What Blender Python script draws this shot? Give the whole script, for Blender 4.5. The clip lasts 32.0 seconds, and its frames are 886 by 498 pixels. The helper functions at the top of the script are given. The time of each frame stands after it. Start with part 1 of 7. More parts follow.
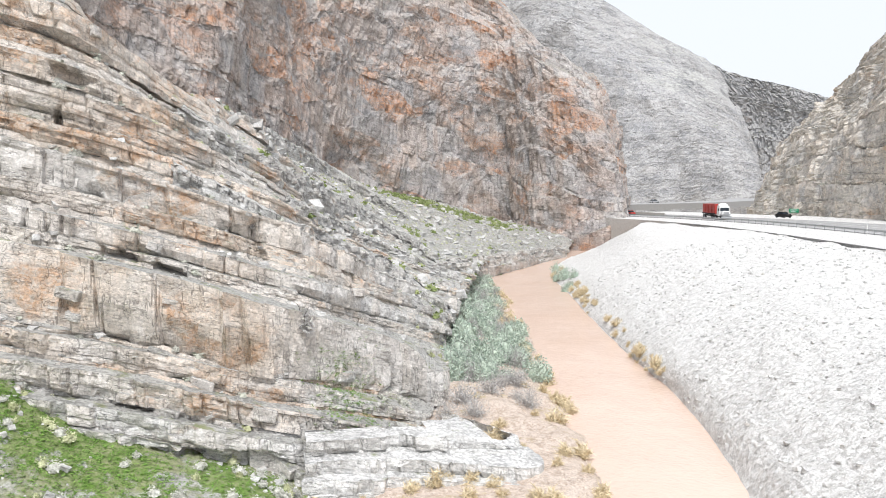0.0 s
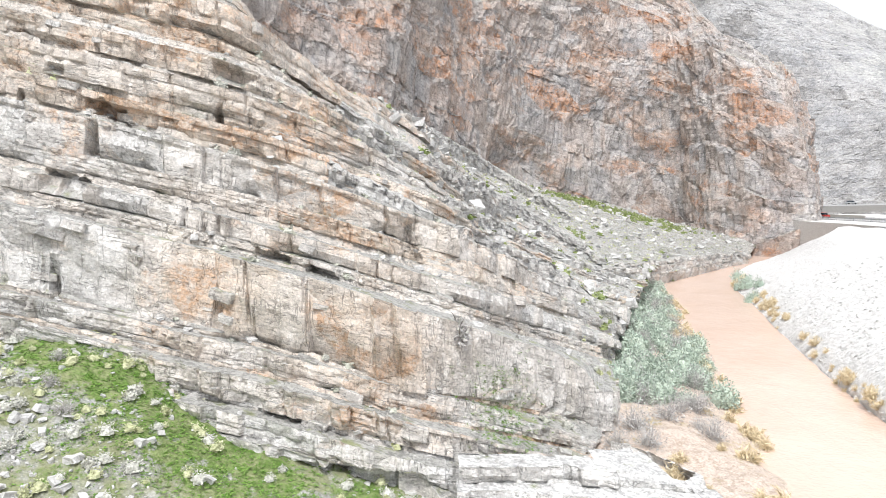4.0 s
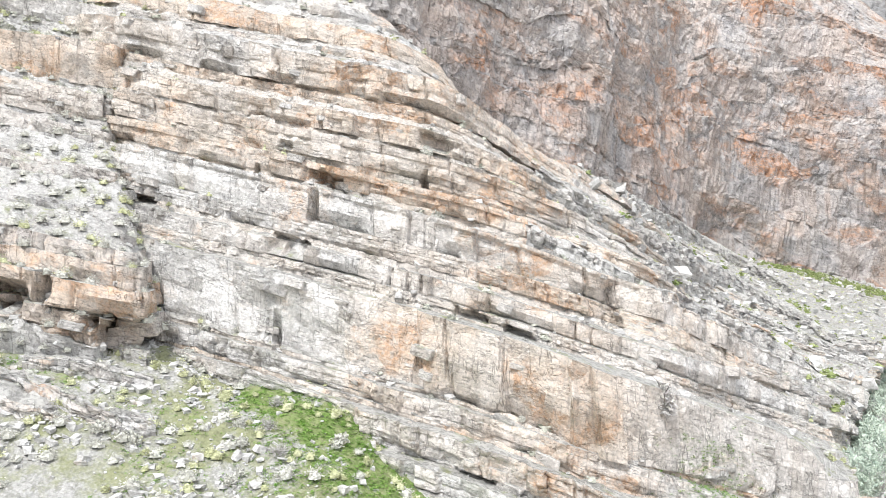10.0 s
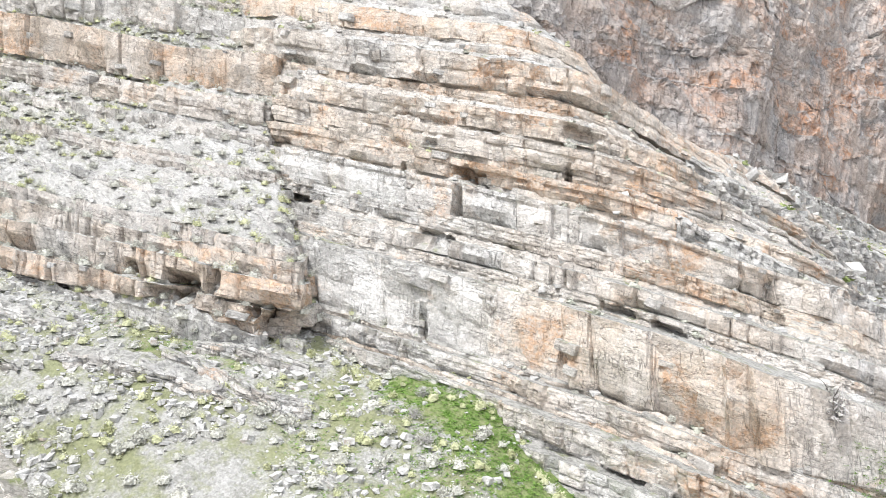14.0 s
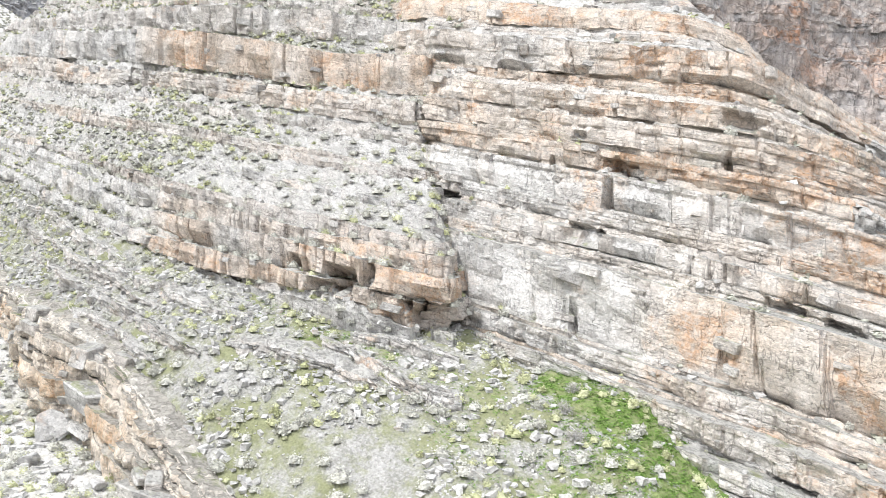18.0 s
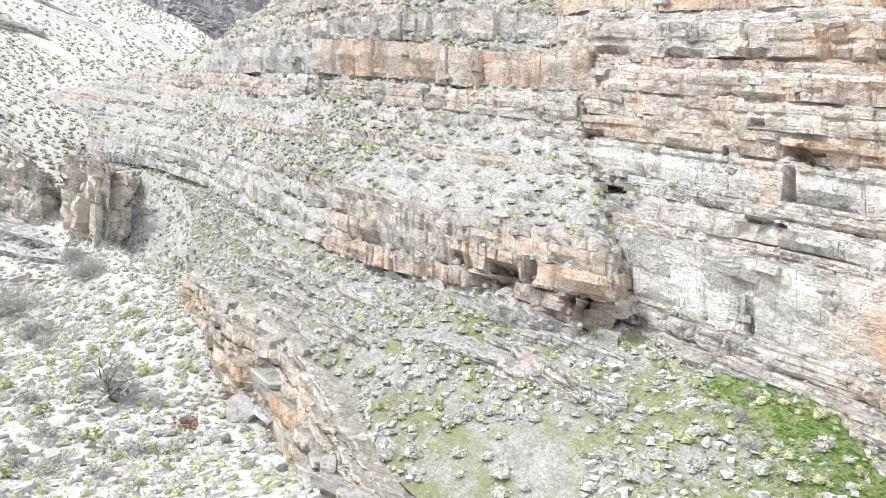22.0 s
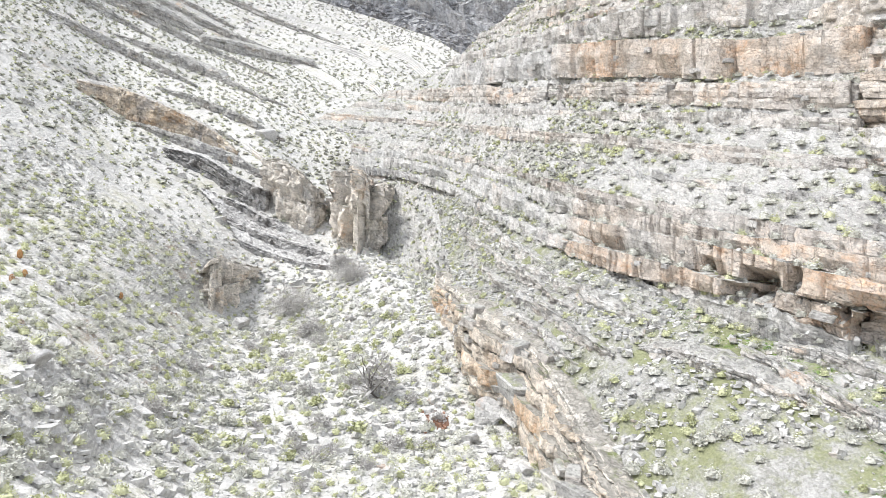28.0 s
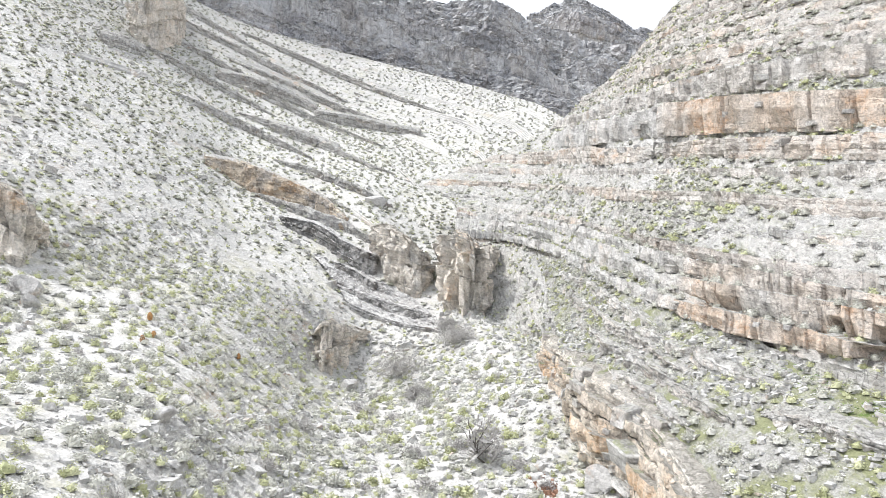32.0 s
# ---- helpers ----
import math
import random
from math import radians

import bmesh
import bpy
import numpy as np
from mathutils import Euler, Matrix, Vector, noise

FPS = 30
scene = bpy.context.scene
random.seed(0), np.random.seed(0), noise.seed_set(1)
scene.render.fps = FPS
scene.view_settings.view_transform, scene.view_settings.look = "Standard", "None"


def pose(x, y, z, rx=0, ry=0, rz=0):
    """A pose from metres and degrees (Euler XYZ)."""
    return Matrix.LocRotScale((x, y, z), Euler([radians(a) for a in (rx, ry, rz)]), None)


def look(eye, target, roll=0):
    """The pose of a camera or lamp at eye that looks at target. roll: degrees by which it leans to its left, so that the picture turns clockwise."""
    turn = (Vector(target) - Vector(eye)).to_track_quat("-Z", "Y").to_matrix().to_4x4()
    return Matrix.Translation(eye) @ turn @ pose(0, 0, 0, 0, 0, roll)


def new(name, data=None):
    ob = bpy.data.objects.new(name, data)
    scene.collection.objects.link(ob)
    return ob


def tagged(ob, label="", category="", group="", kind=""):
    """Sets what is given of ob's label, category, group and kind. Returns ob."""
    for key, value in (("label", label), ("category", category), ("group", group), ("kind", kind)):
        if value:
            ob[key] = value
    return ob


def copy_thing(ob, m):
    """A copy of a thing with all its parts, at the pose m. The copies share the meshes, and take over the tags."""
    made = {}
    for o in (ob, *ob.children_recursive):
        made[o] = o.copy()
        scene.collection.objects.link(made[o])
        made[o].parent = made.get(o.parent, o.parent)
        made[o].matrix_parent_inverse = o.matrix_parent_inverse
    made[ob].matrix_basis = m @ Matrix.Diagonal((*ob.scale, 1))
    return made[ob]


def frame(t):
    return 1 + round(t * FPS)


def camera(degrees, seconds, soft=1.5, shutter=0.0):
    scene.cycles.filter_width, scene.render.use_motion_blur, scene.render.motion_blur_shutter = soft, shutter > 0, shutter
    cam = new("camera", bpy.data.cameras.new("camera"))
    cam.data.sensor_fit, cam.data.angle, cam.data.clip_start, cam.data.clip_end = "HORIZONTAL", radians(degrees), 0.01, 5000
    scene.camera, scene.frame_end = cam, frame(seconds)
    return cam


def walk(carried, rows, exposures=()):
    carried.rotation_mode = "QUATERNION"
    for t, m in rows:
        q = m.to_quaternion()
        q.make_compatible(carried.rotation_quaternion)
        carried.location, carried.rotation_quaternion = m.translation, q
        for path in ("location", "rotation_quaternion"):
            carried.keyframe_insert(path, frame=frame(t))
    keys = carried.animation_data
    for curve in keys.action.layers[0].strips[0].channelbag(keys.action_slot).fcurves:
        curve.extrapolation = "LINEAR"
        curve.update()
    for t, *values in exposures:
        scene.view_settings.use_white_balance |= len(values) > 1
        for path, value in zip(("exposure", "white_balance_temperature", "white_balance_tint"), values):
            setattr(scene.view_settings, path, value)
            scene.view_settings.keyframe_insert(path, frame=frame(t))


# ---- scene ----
EXPO, SKY, SUN, SUN_EL, SUN_ROT = 0.71, 0.086, 2.6, 61, 178
WHITE_AT = 6300
cam = camera(62.83, 32.0, soft=0.7)
ROWS = [
    (0.0, pose(-0.000, 0.000, 16.560, 85.630, 0, -0.000) @ pose(0, 0, 0, 0, 0, -0.033)),
    (0.5, pose(-0.082, 1.628, 16.603, 85.606, 0, 1.315) @ pose(0, 0, 0, 0, 0, -0.063)),
    (1.0, pose(-0.162, 3.043, 16.648, 85.563, 0, 2.865) @ pose(0, 0, 0, 0, 0, -0.102)),
    (1.5, pose(-0.209, 4.101, 16.698, 85.555, 0, 4.457) @ pose(0, 0, 0, 0, 0, -0.156)),
    (2.0, pose(-0.308, 4.553, 16.666, 85.422, 0, 6.283) @ pose(0, 0, 0, 0, 0, -0.182)),
    (2.5, pose(-0.393, 4.613, 16.642, 85.398, 0, 8.244) @ pose(0, 0, 0, 0, 0, -0.192)),
    (3.0, pose(-0.475, 4.532, 16.606, 85.409, 0, 9.826) @ pose(0, 0, 0, 0, 0, -0.181)),
    (3.5, pose(-0.504, 4.488, 16.557, 85.399, 0, 11.309) @ pose(0, 0, 0, 0, 0, -0.100)),
    (5.5, pose(-0.511, 4.583, 16.202, 88.655, 0, 16.730) @ pose(0, 0, 0, 0, 0, 0.011)),
    (6.0, pose(-0.489, 4.609, 16.139, 90.249, 0, 17.729) @ pose(0, 0, 0, 0, 0, 0.037)),
    (6.5, pose(-0.470, 4.613, 16.061, 91.460, 0, 18.826) @ pose(0, 0, 0, 0, 0, 0.043)),
    (7.0, pose(-0.439, 4.621, 15.997, 91.469, 0, 20.109) @ pose(0, 0, 0, 0, 0, 0.029)),
    (7.5, pose(-0.435, 4.659, 15.936, 91.501, 0, 21.419) @ pose(0, 0, 0, 0, 0, 0.016)),
    (8.0, pose(-0.444, 4.669, 15.894, 91.508, 0, 22.745) @ pose(0, 0, 0, 0, 0, 0.011)),
    (8.5, pose(-0.440, 4.681, 15.838, 91.526, 0, 24.143) @ pose(0, 0, 0, 0, 0, -0.001)),
    (9.0, pose(-0.453, 4.703, 15.797, 91.540, 0, 25.581) @ pose(0, 0, 0, 0, 0, -0.005)),
    (9.5, pose(-0.468, 4.720, 15.770, 91.529, 0, 27.027) @ pose(0, 0, 0, 0, 0, 0.011)),
    (10.0, pose(-0.471, 4.724, 15.708, 91.537, 0, 28.475) @ pose(0, 0, 0, 0, 0, -0.008)),
    (10.5, pose(-0.459, 4.715, 15.652, 91.528, 0, 29.928) @ pose(0, 0, 0, 0, 0, -0.003)),
    (11.0, pose(-0.459, 4.721, 15.613, 91.531, 0, 31.372) @ pose(0, 0, 0, 0, 0, -0.012)),
    (11.5, pose(-0.457, 4.721, 15.563, 91.546, 0, 32.816) @ pose(0, 0, 0, 0, 0, -0.016)),
    (12.0, pose(-0.464, 4.729, 15.531, 91.545, 0, 34.240) @ pose(0, 0, 0, 0, 0, -0.003)),
    (12.5, pose(-0.457, 4.741, 15.505, 91.525, 0, 35.655) @ pose(0, 0, 0, 0, 0, 0.012)),
    (13.0, pose(-0.446, 4.746, 15.465, 91.501, 0, 37.087) @ pose(0, 0, 0, 0, 0, -0.019)),
    (13.5, pose(-0.426, 4.742, 15.434, 91.495, 0, 38.508) @ pose(0, 0, 0, 0, 0, -0.005)),
    (15.5, pose(-0.397, 4.807, 15.285, 91.512, 0, 43.537) @ pose(0, 0, 0, 0, 0, -0.008)),
    (16.0, pose(-0.413, 4.804, 15.272, 91.458, 0, 44.892) @ pose(0, 0, 0, 0, 0, 0.034)),
    (16.5, pose(-0.415, 4.803, 15.259, 91.433, 0, 46.515) @ pose(0, 0, 0, 0, 0, 0.051)),
    (17.0, pose(-0.400, 4.787, 15.240, 91.403, 0, 48.206) @ pose(0, 0, 0, 0, 0, 0.030)),
    (17.5, pose(-0.402, 4.774, 15.203, 91.392, 0, 49.894) @ pose(0, 0, 0, 0, 0, 0.041)),
    (18.0, pose(-0.412, 4.767, 15.157, 91.377, 0, 51.555) @ pose(0, 0, 0, 0, 0, 0.059)),
    (18.5, pose(-0.400, 4.773, 15.115, 91.351, 0, 53.209) @ pose(0, 0, 0, 0, 0, 0.131)),
    (19.0, pose(-0.394, 4.764, 15.068, 91.349, 0, 54.801) @ pose(0, 0, 0, 0, 0, 0.135)),
    (19.5, pose(-0.395, 4.782, 15.027, 91.356, 0, 56.401) @ pose(0, 0, 0, 0, 0, 0.144)),
    (20.0, pose(-0.410, 4.793, 15.008, 91.339, 0, 57.976) @ pose(0, 0, 0, 0, 0, 0.168)),
    (20.5, pose(-0.401, 4.804, 15.002, 91.300, 0, 59.559) @ pose(0, 0, 0, 0, 0, 0.159)),
    (21.0, pose(-0.397, 4.800, 15.002, 91.310, 0, 61.140) @ pose(0, 0, 0, 0, 0, 0.170)),
    (21.5, pose(-0.413, 4.811, 15.019, 91.294, 0, 62.725) @ pose(0, 0, 0, 0, 0, 0.171)),
    (22.0, pose(-0.419, 4.819, 15.029, 91.287, 0, 64.320) @ pose(0, 0, 0, 0, 0, 0.164)),
    (22.5, pose(-0.410, 4.832, 15.044, 91.281, 0, 65.922) @ pose(0, 0, 0, 0, 0, 0.182)),
    (23.0, pose(-0.409, 4.825, 15.043, 91.274, 0, 67.509) @ pose(0, 0, 0, 0, 0, 0.167)),
    (23.5, pose(-0.408, 4.817, 15.059, 91.271, 0, 69.085) @ pose(0, 0, 0, 0, 0, 0.146)),
    (24.0, pose(-0.420, 4.808, 15.084, 91.278, 0, 70.684) @ pose(0, 0, 0, 0, 0, 0.122)),
    (24.5, pose(-0.410, 4.812, 15.122, 91.280, 0, 72.268) @ pose(0, 0, 0, 0, 0, 0.066)),
    (25.0, pose(-0.409, 4.815, 15.167, 91.276, 0, 73.864) @ pose(0, 0, 0, 0, 0, 0.062)),
    (25.5, pose(-0.411, 4.818, 15.205, 91.291, 0, 75.453) @ pose(0, 0, 0, 0, 0, 0.011)),
    (27.5, pose(-0.411, 4.804, 15.381, 91.326, 0, 81.726) @ pose(0, 0, 0, 0, 0, -0.113)),
    (28.0, pose(-0.420, 4.794, 15.387, 91.380, 0, 83.257) @ pose(0, 0, 0, 0, 0, -0.111)),
    (28.5, pose(-0.406, 4.804, 15.356, 91.739, 0, 84.708) @ pose(0, 0, 0, 0, 0, -0.130)),
    (29.0, pose(-0.385, 4.795, 15.325, 92.117, 0, 86.226) @ pose(0, 0, 0, 0, 0, -0.173)),
    (29.5, pose(-0.376, 4.789, 15.281, 92.485, 0, 87.773) @ pose(0, 0, 0, 0, 0, -0.172)),
    (30.0, pose(-0.371, 4.790, 15.240, 92.966, 0, 89.317) @ pose(0, 0, 0, 0, 0, -0.190)),
    (30.5, pose(-0.358, 4.806, 15.223, 93.506, 0, 90.766) @ pose(0, 0, 0, 0, 0, -0.226)),
    (31.0, pose(-0.345, 4.834, 15.216, 94.373, 0, 91.463) @ pose(0, 0, 0, 0, 0, -0.163)),
    (31.5, pose(-0.328, 4.841, 15.221, 95.401, 0, 91.553) @ pose(0, 0, 0, 0, 0, -0.139)),
    (32.0, pose(-0.313, 4.835, 15.239, 96.413, 0, 91.584) @ pose(0, 0, 0, 0, 0, -0.091)),
]
walk(cam, ROWS, exposures=[(0.0, EXPO - 0.32, WHITE_AT, 10), (3.5, EXPO - 0.18, WHITE_AT, 10), (6.5, EXPO, WHITE_AT, 10), (18.0, EXPO - 0.05, WHITE_AT, 10), (32.0, EXPO - 0.06, WHITE_AT, 10)])

# ---- light: a bright, thinly overcast sky with a soft high sun ----
world = bpy.data.worlds.new("sky")
scene.world = world
world.use_nodes = True
wn, wl = world.node_tree.nodes, world.node_tree.links
sky = wn.new("ShaderNodeTexSky")
sky.sky_type, sky.sun_disc = "NISHITA", False
sky.sun_elevation, sky.sun_rotation = radians(SUN_EL), radians(SUN_ROT)
sky.dust_density, sky.air_density, sky.ozone_density = 6.0, 1.0, 1.0
veil = wn.new("ShaderNodeMix")
veil.data_type = "RGBA"
veil.inputs[0].default_value = 0.75
veil.inputs[7].default_value = (10.6, 10.8, 11.2, 1)
wl.new(sky.outputs[0], veil.inputs[6])
wl.new(veil.outputs[2], wn["Background"].inputs[0])
wn["Background"].inputs[1].default_value = SKY
sun = new("sun", bpy.data.lights.new("sun", "SUN"))
sun.data.energy, sun.data.angle, sun.data.color = SUN, radians(12), (1.0, 0.97, 0.93)
a, e = radians(SUN_ROT), radians(SUN_EL)
sun.matrix_world = look((math.sin(a) * math.cos(e) * 300, math.cos(a) * math.cos(e) * 300, math.sin(e) * 300), (0, 0, 0))


# ---- noise and mesh tools ----
def hash3(i, j, k):
    h = (i * 374761393 + j * 668265263 + k * 1274126177) & 0xFFFFFFFF
    h = ((h ^ (h >> 13)) * 1274126177) & 0xFFFFFFFF
    return ((h ^ (h >> 16)) & 0xFFFFFF) / float(0xFFFFFF)


def vnoise(p):
    """Value noise, -1..1, at points (..., 3)."""
    q = np.floor(p)
    f = p - q
    f = f * f * (3 - 2 * f)
    i, j, k = (q[..., n].astype(np.int64) for n in range(3))
    r = 0
    for a in (0, 1):
        for b in (0, 1):
            for c in (0, 1):
                w = (f[..., 0] if a else 1 - f[..., 0]) * (f[..., 1] if b else 1 - f[..., 1]) * (f[..., 2] if c else 1 - f[..., 2])
                r = r + w * hash3(i + a, j + b, k + c)
    return 2 * r - 1


def fbm(p, size, octaves=3, gain=0.5):
    p = np.asarray(p, float) / size
    r, amp = 0, 1.0
    for o in range(octaves):
        r = r + amp * vnoise(p * 2.0 ** o + 17.3 * o)
        amp *= gain
    return r


def catmull(a, t):
    """Rows of a (n, ...) at the positions t (0..n-1), smoothly."""
    n = len(a)
    t = np.clip(t, 0, n - 1)
    i = np.minimum(np.floor(t).astype(int), n - 2)
    f = (t - i).reshape((-1,) + (1,) * (a.ndim - 1))
    p0, p1, p2, p3 = a[np.maximum(i - 1, 0)], a[i], a[i + 1], a[np.minimum(i + 2, n - 1)]
    m1, m2 = (p2 - p0) * 0.5 * 0.8, (p3 - p1) * 0.5 * 0.8
    return p1 * (2 * f**3 - 3 * f**2 + 1) + m1 * (f**3 - 2 * f**2 + f) + p2 * (3 * f**2 - 2 * f**3) + m2 * (f**3 - f**2)


def quads(rows, cols):
    i = np.arange(rows - 1)[:, None] * cols + np.arange(cols - 1)[None]
    return np.stack([i, i + 1, i + cols + 1, i + cols], -1).reshape(-1, 4)


def mesh_of(name, verts, faces, attrs=None, smooth=False):
    """A mesh from arrays: verts (n, 3), faces (m, 3 or 4)."""
    me = bpy.data.meshes.new(name)
    verts, faces = np.asarray(verts, np.float32), np.asarray(faces, np.int32)
    m, k = faces.shape
    me.vertices.add(len(verts))
    me.vertices.foreach_set("co", verts.ravel())
    me.loops.add(m * k)
    me.loops.foreach_set("vertex_index", faces.ravel())
    me.polygons.add(m)
    me.polygons.foreach_set("loop_start", np.arange(0, m * k, k, dtype=np.int32))
    if smooth:
        me.polygons.foreach_set("use_smooth", np.ones(m, bool))
    else:
        me.polygons.foreach_set("use_smooth", np.zeros(m, bool))
    for key, val in (attrs or {}).items():
        at = me.attributes.new(key, "FLOAT", "POINT")
        at.data.foreach_set("value", np.asarray(val, np.float32).ravel())
    me.update()
    me.validate()
    return me


MID = np.array([0.0, 5.0])  # middle of the canyon mouth, which the slopes face


class Net:
    """A smooth surface through a coarse net of level lines; u runs along the lines, v up through them."""

    def __init__(self, lines, cols, spread=0.6):
        a = np.array(lines, float)
        fine = catmull(a.transpose(1, 0, 2), np.linspace(0, a.shape[1] - 1, 600)).transpose(1, 0, 2)
        mid = fine[len(fine) // 2]
        d = np.linalg.norm(np.diff(mid, axis=0), axis=1)
        w = d / np.maximum(np.linalg.norm(mid[1:, :2] - MID, axis=1), 12) ** spread
        s = np.concatenate([[0], np.cumsum(w)])
        pos = np.interp(np.linspace(0, s[-1], cols), s, np.arange(600))
        i = np.minimum(pos.astype(int), 598)
        f = (pos - i)[None, :, None]
        self.a = fine[:, i] * (1 - f) + fine[:, i + 1] * f
        m = self.a[len(self.a) // 2]
        self.arc = np.concatenate([[0], np.cumsum(np.linalg.norm(np.diff(m, axis=0), axis=1))])
        self.cols = cols

    def at(self, v):
        """Points at v: an array (cols,) of positions up the net."""
        n = len(self.a)
        v = np.clip(v, 0, n - 1)
        i = np.minimum(np.floor(v).astype(int), n - 2)
        f = (v - i)[:, None]
        c = np.arange(self.cols)
        p0, p1, p2, p3 = self.a[np.maximum(i - 1, 0), c], self.a[i, c], self.a[i + 1, c], self.a[np.minimum(i + 2, n - 1), c]
        m1, m2 = (p2 - p0) * 0.35, (p3 - p1) * 0.35
        return p1 * (2 * f**3 - 3 * f**2 + 1) + m1 * (f**3 - 2 * f**2 + f) + p2 * (3 * f**2 - 2 * f**3) + m2 * (f**3 - f**2)


class Dipped:
    """The same surface, cut by parallel dipping beds (x slope, y slope, and a steeper x slope past some x): s is the height across the beds, in metres."""

    def __init__(self, net, dip):
        self.net, self.arc, self.cols = net, net.arc, net.cols
        self.v = np.linspace(0, len(net.a) - 1, 140)
        g = np.array([net.at(np.full(net.cols, q)) for q in self.v])
        self.dip = dip
        s = self.level(g)
        self.s = np.maximum.accumulate(s + 1e-4 * np.arange(140)[:, None], axis=0)
        self.n = np.array([outward(q) for q in g])

    def level(self, g):
        s = g[..., 2] - g[..., 0] * self.dip[0] - g[..., 1] * self.dip[1]
        if len(self.dip) > 2:
            s = s - self.dip[2] * 3.0 * np.log1p(np.exp(np.clip((g[..., 0] - self.dip[3]) / 3.0, -30, 30)))
        return s

    def up(self, s):
        i = np.clip((self.s < s).sum(0) - 1, 0, 138)
        c = np.arange(self.cols)
        a, b = self.s[i, c], self.s[i + 1, c]
        return i + np.clip((s - a) / np.maximum(b - a, 1e-6), 0, 1)

    def at(self, s):
        return self.net.at(self.up(s) * self.v[1])

    def out(self, s):
        return self.n[np.round(self.up(s)).astype(int), np.arange(self.cols)]

    def off(self, s):
        return np.where(s < self.s[0], -1, np.where(s > self.s[-1], 1, 0))


def outward(p):
    """Level directions out of the slope along a row of points."""
    t = np.gradient(p[:, :2], axis=0)
    n = np.stack([t[:, 1], -t[:, 0]], 1)
    n /= np.maximum(np.linalg.norm(n, axis=1, keepdims=True), 1e-6)
    k = 25
    n = np.stack([np.convolve(np.pad(n[:, q], k, mode="edge"), np.ones(2 * k + 1) / (2 * k + 1), "valid") for q in (0, 1)], 1)
    n /= np.maximum(np.linalg.norm(n, axis=1, keepdims=True), 1e-6)
    flip = np.sign(((MID - p[:, :2]) * n).sum(1).mean())
    return n * flip


